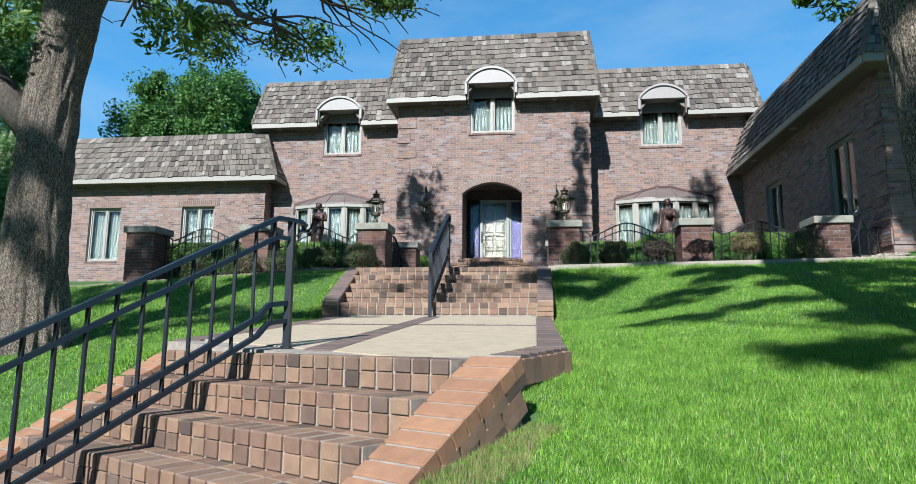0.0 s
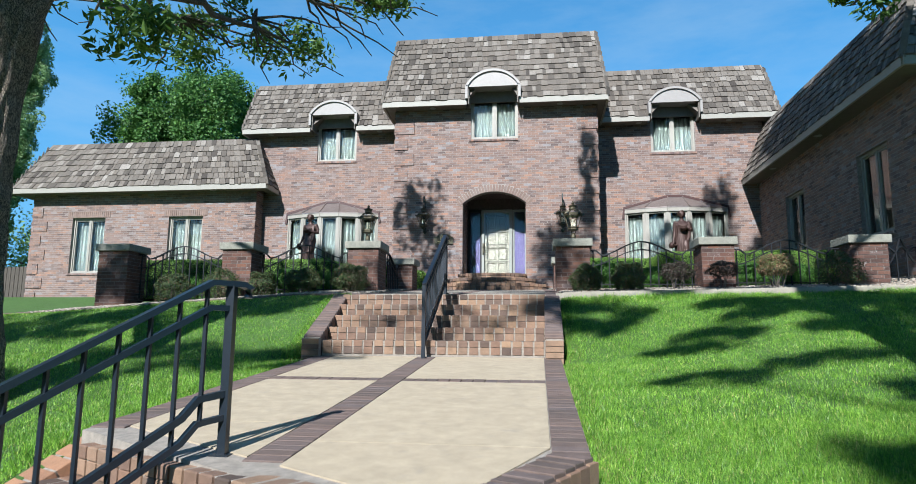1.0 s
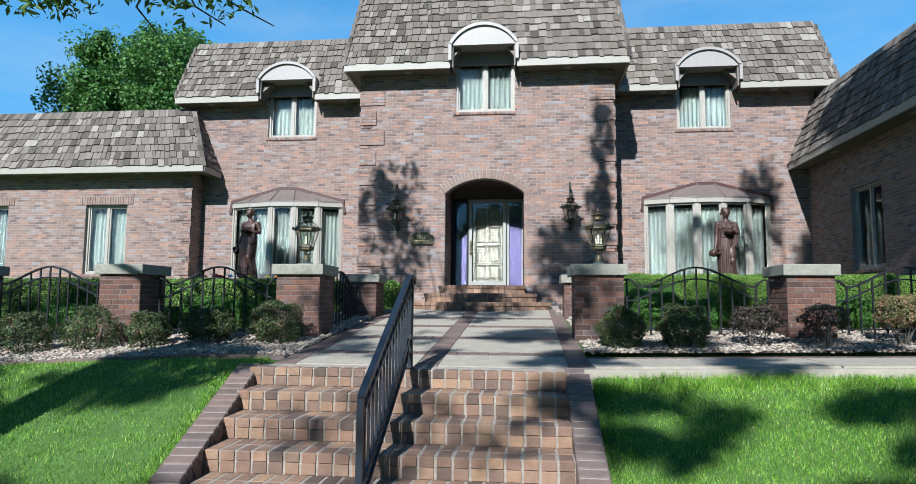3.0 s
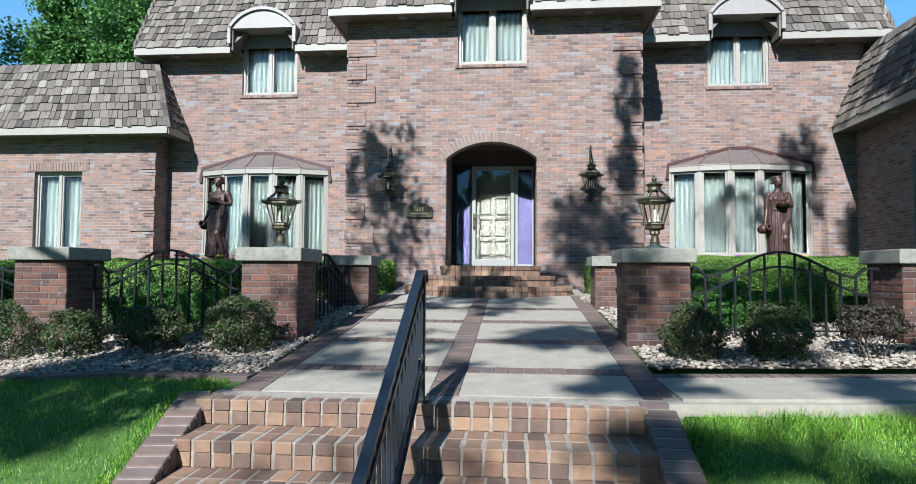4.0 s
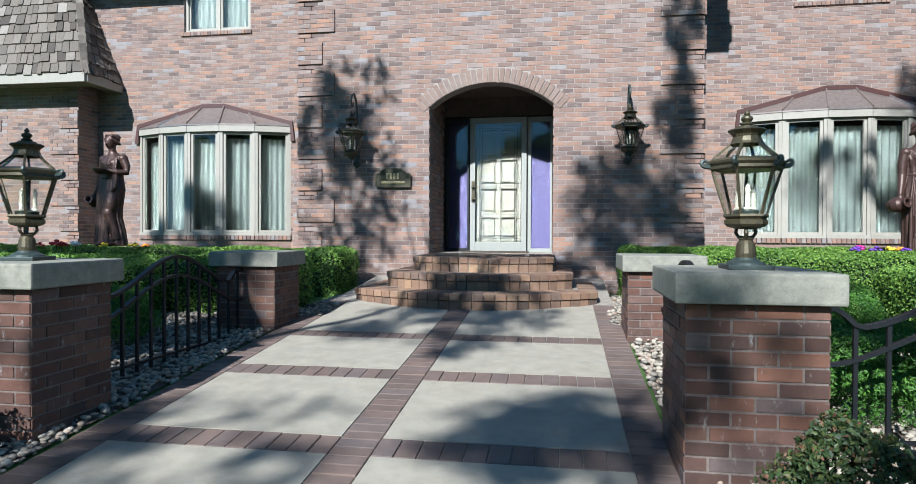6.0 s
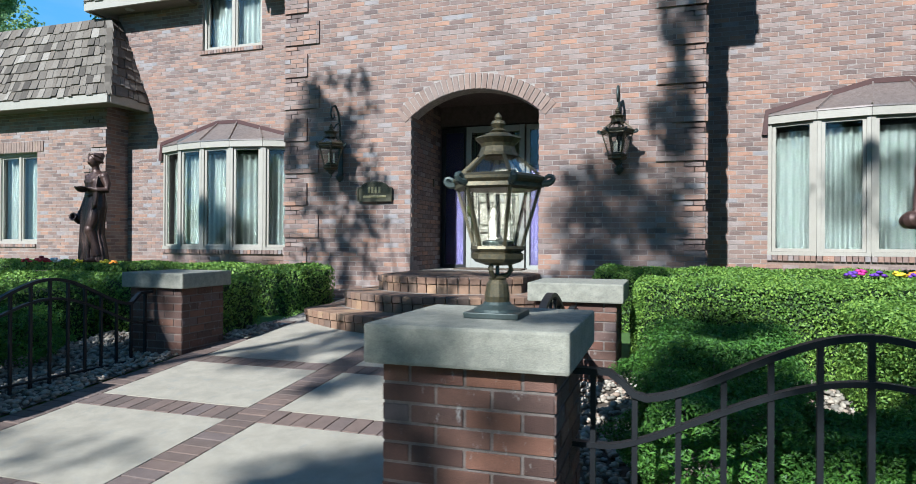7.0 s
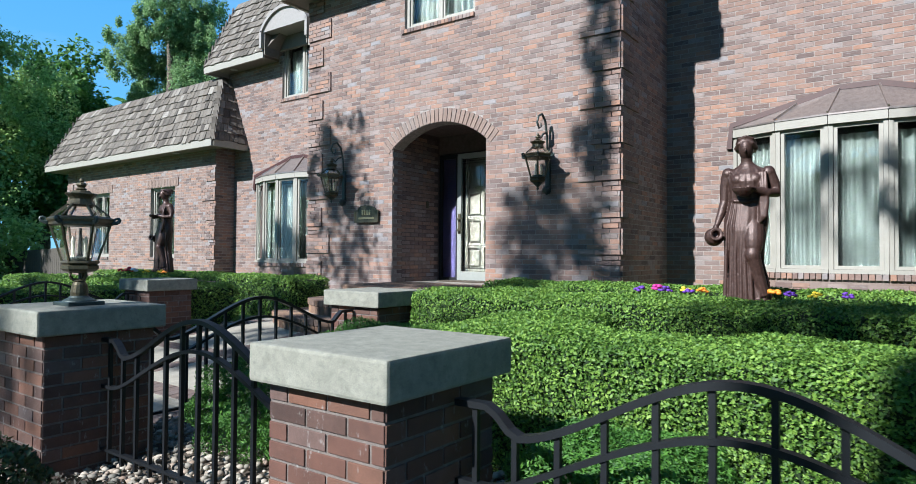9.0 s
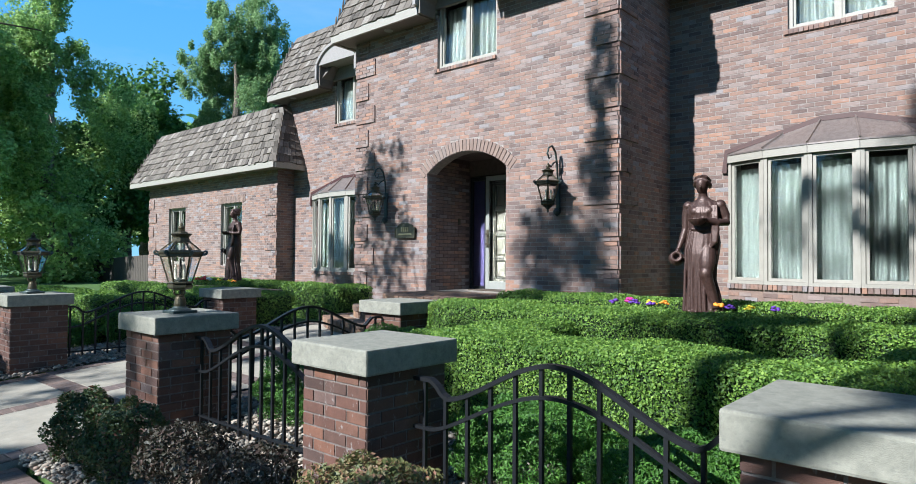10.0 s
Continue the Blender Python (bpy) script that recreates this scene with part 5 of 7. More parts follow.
pier(-3.46, -2.79, 14.83, 15.48, 0.36, "white-stained brick pier beside the walkway", 1.14)


def fence_panel(a, b, zb, label):
    """An iron panel between two piers: an arched double top rail that dips at both ends, and square pickets."""
    a, b = Vector(a), Vector(b)
    L = (b - a).length
    u = (b - a).normalized()
    f = thing("iron_fence", (a + b) / 2 + Vector((0, 0, zb)), label, "fence", "iron fence panels")

    def top(s):
        e = min(s, L - s)
        t = smooth01(0.12, 0.24, e)
        return float(0.97 - 0.085 * t + (0.245 * smooth01(0.22, L / 2, e) ** 0.9 if e > 0.22 else 0))

    def second(s):
        e = min(s, L - s)
        return float(0.71 + (0.275 * smooth01(0.12, L / 2, e) ** 0.75 if e > 0.12 else 0))
    n = 44
    S = [L * i / n for i in range(n + 1)]
    for name, fn, w, h in (("top_rail", top, 0.04, 0.022), ("second_rail", second, 0.032, 0.018)):
        bm = bmesh.new()
        sweep(bm, [a + u * s + Vector((0, 0, fn(s))) for s in S], w, h)
        part(name, bm, m_iron, f)
    bm = bmesh.new()
    sweep(bm, [a + Vector((0, 0, zb + 0.16)), b + Vector((0, 0, zb + 0.16))], 0.028, 0.016)
    part("bottom_rail", bm, m_iron, f)
    k = int(L / 0.142)
    for i in range(k):
        s = L * (i + 0.5) / k
        p = a + u * s
        bm = bmesh.new()
        box(bm, p.x - 0.0095, p.x + 0.0095, p.y - 0.0095, p.y + 0.0095, zb + 0.10, top(s) + 0.002)
        part("picket", bm, m_iron, f)


fence_panel((0.86, 12.63, 0), (2.71, 12.63, 0), 0.2, "black iron fence panel with arched rails between piers")
fence_panel((3.33, 12.61, 0), (5.11, 12.61, 0), 0.22, "black iron fence panel with arched rails between piers")
fence_panel((0.56, 12.94, 0), (0.56, 14.86, 0), 0.26, "black iron fence panel beside the walkway")
fence_panel((-5.40, 12.63, 0), (-3.57, 12.63, 0), 0.12, "black iron fence panel with arched rails between piers")
fence_panel((-7.91, 12.63, 0), (-6.02, 12.63, 0), 0.02, "black iron fence panel with arched rails between piers")
fence_panel((-3.2, 12.94, 0), (-3.15, 14.86, 0), 0.24, "black iron fence panel beside the walkway")
fence_panel((5.74, 12.55, 0), (6.38, 12.55, 0), 0.3, "short black iron fence panel against the wing")


# ---- handrails ----
def handrail(name, top, bottom, zt, zb, foot_t, foot_b, gap, label, hook=True):
    """A sloping rail with two posts, a second rail and balusters. top, bottom: (x, y) of the posts."""
    a, b = Vector((*top, 0)), Vector((*bottom, 0))
    u = (b - a).normalized()
    L = (b - a).length
    h = thing("handrail", (a.x, a.y, foot_t), label, "handrail")
    za, zbm = zt, zb

    def rail(s, dz):
        return a + u * s + Vector((0, 0, za + (zbm - za) * max(s - 0.12, 0) / (L - 0.12) + dz))
    bm = bmesh.new()
    pts = [a - u * 0.10 + Vector((0, 0, za - 0.07)), a - u * 0.11 + Vector((0, 0, za - 0.02)), a - u * 0.07 + Vector((0, 0, za + 0.0))] if hook else []
    sweep(bm, pts + [rail(0, 0), rail(0.12, 0), rail(L * 0.5, 0), rail(L, 0)], 0.05, 0.03)
    part("top_rail", bm, m_rail, h)
    bm = bmesh.new()
    sweep(bm, [rail(0.0, -0.13), rail(0.12, -0.13), rail(L, -0.13)], 0.03, 0.03)
    part("second_rail", bm, m_rail, h)
    for dz, w in ((-0.60, 0.035), (-0.72, 0.03)):
        bm = bmesh.new()
        sweep(bm, [rail(0.0, dz + 0.03), rail(0.16, dz + 0.03), rail(0.24, dz - 0.01), rail(L, dz)], 0.035, w)
        part("lower_rail", bm, m_rail, h)
    for p, z0, z1 in ((a, foot_t, za - 0.01), (b, foot_b, zbm - 0.01)):
        bm = bmesh.new()
        box(bm, p.x - 0.022, p.x + 0.022, p.y - 0.022, p.y + 0.022, z0, z1)
        box(bm, p.x - 0.05, p.x + 0.05, p.y - 0.05, p.y + 0.05, z0, z0 + 0.012)
        part("post", bm, m_rail, h)
    n = int(L / gap)
    for i in range(1, n):
        s = L * i / n
        p = rail(s, 0)
        bm = bmesh.new()
        box(bm, p.x - 0.009, p.x + 0.009, p.y - 0.009, p.y + 0.009, rail(s, -0.715).z, p.z - 0.01)
        part("baluster", bm, m_rail, h)


handrail("upper", (-1.44, 10.45), (-1.43, 8.58), 0.91, 0.03, 0.04, -0.87, 0.115, "dark blue-black iron handrail in the middle of the brick steps")
e = Vector((-1.68, 4.20, 0)) + STAIR_D * 3.0
handrail("lower", (-1.68, 4.20), (e.x, e.y), -0.33, -1.90, -1.215, -2.75, 0.14, "dark iron handrail beside the lower brick steps")


# ---- planting ----
RNG = np.random.default_rng(7)


def ball_points(n, c, r, rng, shell=0.35):
    d = rng.normal(0, 1, (n, 3))
    d /= np.linalg.norm(d, axis=1, keepdims=True)
    rad = rng.uniform(shell, 1, n) ** 0.6
    return np.array(c) + d * rad[:, None] * np.array(r), d


def foliage(name, blobs, size, mat, parent, rng, lumps=7, slim=0.5, label="", clump=(0.3, 0.55)):
    """Leaves in clumps inside uneven blobs (centre, radii, count)."""
    pts, nrm = [], []
    for c, r, n in blobs:
        k = max(int(lumps), 1)
        cc, dd = ball_points(k, c, np.array(r) * 0.72, rng, 0.3)
        for i in range(k):
            rr = np.array(r) * rng.uniform(*clump)
            p, d = ball_points(max(int(n / k * rng.uniform(0.6, 1.4)), 4), cc[i], rr, rng, 0.15)
            pts.append(p)
            nrm.append(d * 0.5 + np.array((0, 0, 0.6)))
    v, f = cards(np.concatenate(pts), np.concatenate(nrm), size, rng, 0.6, slim)
    return tagged(mesh_from(name, v, f, mat, parent, label), kind="stuff")


def tree(name, base, label, trunk_pts, trunk_r, limbs, blobs, leaf_size, leaf_mat, bark, lumps=7, slim=0.5, seed=1):
    t = thing(name, base, label, "tree")
    rng = np.random.default_rng(seed)
    bm = bmesh.new()
    if trunk_r[0] > 0.3:
        fine_p, fine_r = [], []
        for i in range(len(trunk_pts) - 1):
            k = max(int(abs(trunk_pts[i + 1][2] - trunk_pts[i][2]) / 0.07), 1)
            for j in range(k):
                fine_p.append(Vector(trunk_pts[i]).lerp(Vector(trunk_pts[i + 1]), j / k))
                fine_r.append(trunk_r[i] + (trunk_r[i + 1] - trunk_r[i]) * j / k)
        tube(bm, fine_p + [trunk_pts[-1]], fine_r + [trunk_r[-1]], 110, 0.1, 0.09)
    else:
        tube(bm, trunk_pts, trunk_r, 10, 0.22)
    part("trunk", bm, m_ash_bark if trunk_r[0] > 0.3 else bark, t, smooth=True)
    for pts, r in limbs:
        bm = bmesh.new()
        n = len(pts)
        tube(bm, pts, [r * (1 - 0.8 * i / (n - 1)) + 0.004 for i in range(n)], 7, 0.15)
        part("limb", bm, bark, t, smooth=True)
    low = [b for b in blobs if b[0][2] < 6.5 or leaf_size > 0.1]
    high = [b for b in blobs if not (b[0][2] < 6.5 or leaf_size > 0.1)]
    if low:
        foliage("crown", low, leaf_size, leaf_mat, t, rng, lumps, slim)
    if high:
        foliage("upper_crown", [(c, r, n * 2.6) for c, r, n in high], 0.078, leaf_mat, t, rng, 26, 0.45, "", (0.13, 0.32))
    return t


def crooked(a, b, n, sway, rng):
    a, b = np.array(a, float), np.array(b, float)
    return [tuple(a + (b - a) * i / n + (rng.normal(0, sway, 3) if 0 < i < n else 0)) for i in range(n + 1)]


r1 = np.random.default_rng(3)
# big ash on the lawn
ash_limbs = []
tips = [(-4.5, 11.5, 4.7), (-6.2, 11.6, 4.9), (-3.4, 11.7, 5.4), (-2.2, 11.4, 5.6), (-7.6, 10.8, 5.2), (-8.6, 9.5, 5.0), (-4.7, 11.5, 8.2), (-7.5, 7.5, 9.5), (-4.0, 3.0, 7.5), (-7.0, 2.0, 7.0), (-5.6, 7.2, 10.5)]
for k, tip in enumerate(tips):
    ash_limbs.append((crooked((-5.25, 6.75, 3.6 + 0.25 * (k % 4)), tip, 9, 0.06, r1), 0.075))
for tip in tips[:6]:
    for j in range(9):
        q = np.array(tip) + r1.normal(0, 1, 3) * (0.8, 0.7, 0.45)
        ash_limbs.append((crooked(np.array(tip) * 0.75 + np.array((-5.25, 6.75, 4.2)) * 0.25, q, 4, 0.1, r1), 0.022))
ash_limbs.append((crooked((-5.75, 6.65, 1.1), (-8.6, 6.2, 4.4), 4, 0.06, r1), 0.2))
ash_blobs = [((-4.5, 11.4, 4.7), (1.05, 0.8, 0.65), 850), ((-6.2, 11.4, 4.85), (1.2, 0.9, 0.6), 900), ((-3.1, 11.6, 5.75), (0.95, 0.7, 0.4), 700), ((-1.9, 11.4, 5.75), (0.8, 0.5, 0.32), 520), ((-2.8, 11.4, 5.45), (0.9, 0.5, 0.4), 480), ((-5.4, 10.2, 4.9), (1.0, 0.6, 0.45), 420),
             ((-7.5, 10.8, 5.4), (1.0, 0.9, 0.6), 950), ((-8.7, 9.6, 5.2), (1.1, 1.0, 0.8), 1000), ((-5.3, 8.6, 4.4), (0.9, 0.7, 0.4), 420), ((-7.4, 6.4, 2.9), (1.0, 1.0, 0.8), 700), ((-4.35, 7.0, 2.7), (0.65, 0.5, 0.4), 420), ((-6.1, 6.1, 2.4), (0.7, 0.4, 0.35), 300), ((-5.0, 6.0, 3.6), (1.1, 0.9, 0.6), 700),
             ((-4.75, 11.4, 8.55), (0.85, 0.7, 0.65), 120), ((-5.0, 10.6, 7.6), (1.0, 0.9, 0.9), 85), ((-4.3, 11.6, 7.0), (1.0, 0.9, 1.0), 80), ((-5.0, 10.9, 6.6), (0.9, 0.8, 0.8), 85), ((-0.45, 9.9, 10.6), (0.35, 0.35, 1.3), 200), ((-0.5, 9.8, 9.2), (0.45, 0.5, 0.9), 200), ((-0.9, 9.2, 8.0), (0.9, 0.7, 0.9), 210), ((-1.9, 8.6, 8.0), (0.9, 0.7, 0.7), 150), ((-1.3, 8.9, 7.2), (1.0, 0.6, 0.5), 150), ((-9.3, 7.5, 9.5), (2.0, 2.2, 1.6), 1500), ((-4.4, 2.2, 7.6), (1.4, 1.6, 0.9), 200),
             ((-6.4, 0.9, 7.2), (1.7, 1.2, 0.8), 900), ((-10.2, 3.9, 7.6), (1.8, 2.0, 1.1), 1300), ((-3.6, 4.6, 8.2), (1.3, 1.2, 0.7), 330), ((-2.2, 2.4, 8.0), (1.6, 1.2, 0.7), 220), ((-6.0, 4.6, 8.4), (1.6, 1.5, 1.0), 1100), ((-3.6, -1.2, 7.4), (1.7, 1.0, 0.5), 120), ((-4.2, 1.3, 7.6), (1.2, 0.9, 0.5), 130), ((-3.2, 5.9, 8.0), (1.1, 1.1, 0.6), 330), ((-1.6, 7.3, 10.0), (1.2, 0.9, 0.8), 240), ((-5.5, 9.0, 9.6), (0.9, 0.8, 0.8), 300), ((-10.5, -1.0, 7.6), (1.6, 1.6, 0.9), 900), ((-1.7, 8.0, 9.3), (1.2, 0.8, 0.7), 200),
             ((-7.4, -3.2, 7.5), (1.7, 1.3, 0.7), 800), ((-9.2, -4.4, 7.5), (1.7, 1.3, 0.7), 900), ((-5.6, -3.0, 7.4), (1.3, 1.1, 0.6), 480), ((-8.9, -0.9, 7.6), (1.4, 1.2, 0.7), 700)]
tree("ash_tree", (-5.66, 6.6, -1.27), "large ash tree with furrowed grey-brown bark on the lawn",
     [(-5.66, 6.6, -1.5), (-5.66, 6.6, -1.2), (-5.68, 6.6, -0.8), (-5.70, 6.6, -0.2), (-5.72, 6.62, 0.8), (-5.72, 6.65, 1.8), (-5.62, 6.7, 2.8), (-5.4, 6.75, 4.0), (-5.1, 6.9, 6.0), (-5.0, 7.2, 8.5)],
     [0.52, 0.44, 0.36, 0.32, 0.29, 0.29, 0.30, 0.27, 0.17, 0.05], ash_limbs, ash_blobs, 0.072, m_leaf_ash, m_bark, 11, 0.34, 11)

tips = [(4.5, 10.2, 4.2), (5.4, 9.6, 4.3), (3.6, 10.0, 10.0), (5.0, 7.0, 8.5), (3.5, 0.0, 7.5)]
limbs = [(crooked((2.6, 4.5, 3.2), tip, 5, 0.15, r1), 0.08) for tip in tips]
blobs = [((4.75, 10.2, 4.45), (0.75, 0.6, 0.4), 800), ((5.8, 9.9, 4.7), (0.9, 0.6, 0.6), 520), ((3.2, 10.0, 10.4), (0.8, 0.8, 1.8), 300), ((4.7, 8.8, 9.2), (1.3, 1.8, 1.9), 2600), ((4.9, 5.5, 9.0), (1.5, 2.0, 1.8), 2600), ((5.2, 3.0, 8.0), (1.6, 1.8, 1.5), 2200),
         ((2.0, 5.7, 8.2), (1.1, 1.0, 0.7), 380), ((-0.5, 4.3, 7.5), (0.8, 0.7, 0.5), 480), ((-0.8, 2.1, 7.5), (1.0, 0.7, 0.4), 420), ((1.0, 2.0, 7.5), (0.9, 0.6, 0.4), 300), ((0.3, 4.1, 7.5), (0.7, 0.7, 0.4), 330), ((-2.0, 1.0, 7.5), (0.8, 0.7, 0.4), 330), ((-2.3, 2.8, 7.5), (0.8, 0.9, 0.4), 330), ((3.7, 3.2, 8.6), (0.8, 0.9, 0.6), 600), ((4.5, 3.7, 9.0), (0.9, 1.2, 0.9), 2200), ((2.5, 1.7, 8.0), (1.0, 0.8, 0.5), 600), ((-2.2, -0.4, 7.4), (0.8, 0.7, 0.4), 280), ((-0.2, 0.9, 7.4), (0.8, 0.6, 0.4), 330), ((-0.4, 5.6, 7.5), (0.8, 0.5, 0.4), 420), ((2.7, -0.6, 7.3), (1.9, 1.3, 0.8), 1500), ((0.6, -0.9, 7.3), (1.3, 1.1, 0.6), 900), ((-1.4, -0.6, 7.3), (1.1, 1.0, 0.5), 520), ((5.3, -1.2, 7.0), (1.6, 1.7, 0.9), 1600), ((4.4, -2.6, 7.4), (1.8, 1.3, 0.8), 1700), ((1.6, -2.5, 7.4), (1.5, 1.0, 0.6), 900), ((6.6, 6.5, 10.5), (1.6, 2.4, 1.6), 2400), ((6.4, 2.0, 9.0), (1.8, 2.2, 1.4), 2300), ((4.2, 9.8, 7.6), (0.9, 1.0, 0.8), 700), ((3.6, 7.4, 7.6), (0.9, 1.1, 0.7), 600), ((-0.6, -2.6, 7.4), (1.0, 0.8, 0.5), 420), ((2.2, 10.6, 9.0), (1.4, 0.8, 0.9), 230),
         ((5.0, 9.4, 8.7), (0.9, 1.5, 1.0), 2400), ((5.1, 12.2, 9.2), (0.7, 1.1, 0.8), 1300), ((4.6, 5.6, 8.8), (1.0, 1.6, 1.0), 2400), ((4.2, 6.6, 11.2), (1.0, 2.0, 1.0), 2000), ((5.6, 10.8, 7.2), (0.5, 1.3, 0.7), 900)]
tree("ash_tree", (2.82, 4.3, -1.3), "ash tree with rough bark leaning over the lawn",
     [(2.95, 4.3, -1.6), (2.88, 4.32, -1.0), (2.70, 4.36, 0.2), (2.60, 4.4, 1.4), (2.52, 4.45, 2.8), (2.5, 4.6, 4.2), (2.7, 4.9, 6.5), (2.9, 5.2, 8.5)],
     [0.38, 0.31, 0.25, 0.23, 0.22, 0.2, 0.13, 0.04], limbs, blobs, 0.085, m_leaf_ash, m_bark, 8, 0.32, 12)

blobs = [((3.6, -5.6, 7.2), (1.8, 1.6, 0.9), 1700), ((5.8, -4.2, 7.0), (1.8, 1.8, 1.0), 1900), ((1.2, -7.2, 7.8), (1.4, 1.3, 0.8), 900), ((6.0, -7.0, 8.0), (2.0, 2.0, 1.2), 1900), ((2.0, -3.4, 7.0), (0.9, 0.8, 0.5), 380), ((0.7, -8.6, 7.6), (1.1, 0.9, 0.6), 700), ((-0.4, -7.6, 7.6), (0.9, 0.7, 0.5), 480), ((0.5, -6.0, 7.6), (0.8, 0.6, 0.4), 330), ((-1.0, -4.6, 7.4), (0.9, 0.35, 0.3), 170), ((0.2, -4.3, 7.4), (1.0, 0.3, 0.3), 190), ((2.6, -9.0, 7.6), (1.2, 1.0, 0.6), 800), ((4.4, -3.6, 7.6), (1.3, 1.0, 0.6), 800),
         ((1.5, -4.3, 7.4), (1.3, 0.9, 0.5), 560), ((3.1, -3.9, 7.4), (1.3, 0.9, 0.5), 600)]
tree("ash_tree", (4.6, -7.0, -3.4), "ash tree that shades the lower lawn", crooked((4.6, -7.0, -3.6), (4.4, -6.5, 7.0), 6, 0.06, r1), [0.34, 0.28, 0.25, 0.22, 0.18, 0.12, 0.05],
     [(crooked((4.5, -6.8, 3.5), b[0], 4, 0.15, r1), 0.08) for b in blobs], blobs, 0.085, m_leaf_ash, m_bark, 8, 0.32, 13)


def crown_blobs(c, r, n, count, rng):
    out = []
    p, d = ball_points(n, c, np.array(r) * 0.75, rng, 0.35)
    for q in p:
        s = rng.uniform(0.2, 0.4)
        out.append((q, np.array(r) * s * np.array((1, 1, 0.8)), int(count / n)))
    return out


def far_tree(name, base, height, r, label, mat, bark, seed, count, leaf, low=0.25, lumps=5):
    rng = np.random.default_rng(seed)
    b = np.array(base, float)
    c = b + np.array((0, 0, height * (0.5 + low / 2)))
    blobs = crown_blobs(c, (r, r, height * (1 - low) / 2), 40, count, rng)
    tree(name, base, label, crooked(b - (0, 0, 0.3), b + (0, 0, height * 0.85), 6, 0.1, rng), [0.028 * height * s for s in (1, 0.8, 0.65, 0.5, 0.35, 0.2, 0.06)],
         [(crooked(b + (0, 0, height * 0.3), q[0], 3, 0.2, rng), 0.09) for q in blobs[:8]], blobs, leaf, mat, bark, lumps, 0.6, seed)


far_tree("maple_tree", (-23.0, 41, 0.5), 20, 6.4, "dense dark green maple behind the roof", m_leaf_maple, m_bark, 21, 120000, 0.11, 0.2, 16)
far_tree("poplar_tree", (-30.0, 30.5, 0.4), 19.5, 3.8, "tall pale green poplar with a loose crown", m_leaf_poplar, m_pale_bark, 22, 60000, 0.1, 0.12, 16)
far_tree("poplar_tree", (-34.5, 36, 0.4), 17, 3.2, "tall pale green poplar with a loose crown", m_leaf_poplar, m_pale_bark, 23, 22000, 0.13, 0.12, 12)
far_tree("aspen_tree", (-28.0, 20.0, 0.2), 16.5, 4.8, "leafy green aspen beside the side wing", m_leaf_aspen, m_pale_bark, 24, 60000, 0.085, -0.05, 18)
far_tree("aspen_tree", (-25.0, 14.6, 0.1), 15.0, 4.2, "leafy green aspen with pale stems", m_leaf_aspen, m_pale_bark, 25, 42000, 0.08, -0.05, 18)
far_tree("aspen_tree", (-32.0, 25.0, 0.2), 13.0, 4.0, "dark green tree in the shade behind the wing", m_leaf_maple, m_bark, 26, 26000, 0.13, 0.02, 12)
far_tree("aspen_tree", (-27.0, 25.5, 0.2), 9.0, 3.2, "dark green tree in the shade behind the wing", m_leaf_maple, m_bark, 27, 22000, 0.12, 0.0, 12)
far_tree("aspen_tree", (-34.0, 17.0, 0.2), 14.0, 4.8, "leafy green aspen on the boundary", m_leaf_aspen, m_bark, 28, 20000, 0.14, 0.0, 12)
far_tree("maple_tree", (-41.0, 30.0, 0.2), 14.0, 7.5, "dark green maple on the far boundary", m_leaf_maple, m_bark, 29, 9000, 0.3, 0.0)
far_tree("maple_tree", (24.0, 48, 0.5), 17.5, 5.0, "green maple behind the house", m_leaf_maple, m_bark, 30, 7000, 0.3, 0.2)

# trees across the street, behind the walk
# unseen row, added to hold back low sky light and mirror in the panes
for k, (x, h, r) in enumerate(((-34, 16, 7), (-24, 17, 7), (-13, 17, 7), (-2, 16.5, 7), (9, 17, 7), (20, 17, 7), (31, 16, 7))):
    far_tree("maple_tree", (x, -24 - 2 * (k % 2), -4.5), h, r, "unseen full green maple added across the street", m_leaf_maple, m_bark, 60 + k, 9000, 0.40, 0.02, 6)
# low growth that closes the far boundary
for k, (x, y, h, r) in enumerate(((-24, 19.5, 4.5, 2.6), (-29, 15.5, 5, 3.0), (-33, 21, 6, 3.4), (-38, 24, 7, 4.0), (-30, 10.5, 5, 3.2), (-36, 8, 7, 4.0), (-27, 34, 8, 4.0), (-21, 29, 6, 3.2))):
    far_tree("undergrowth_tree", (x, y, 0.1), h, r, "dense leafy green bushy tree on the boundary", m_leaf_aspen, m_bark, 80 + k, 5500, 0.1, -0.15, 12)

# board fence beside the wing
board_fence = thing("board_fence", (-21, 21.0, 0.3), "weathered grey board fence beside the side wing", "fence")
for i in range(52):
    x = -16.9 - i * 0.155
    bm = bmesh.new()
    box(bm, x - 0.07, x + 0.07, 20.9, 20.925, 0.2, 1.75 - 0.006 * i, 0.004)
    part("board", bm, m_wood, board_fence)
bm = bmesh.new()
box(bm, -25.0, -16.8, 20.926, 20.97, 1.2, 1.29)
part("fence_rail", bm, m_wood, board_fence)


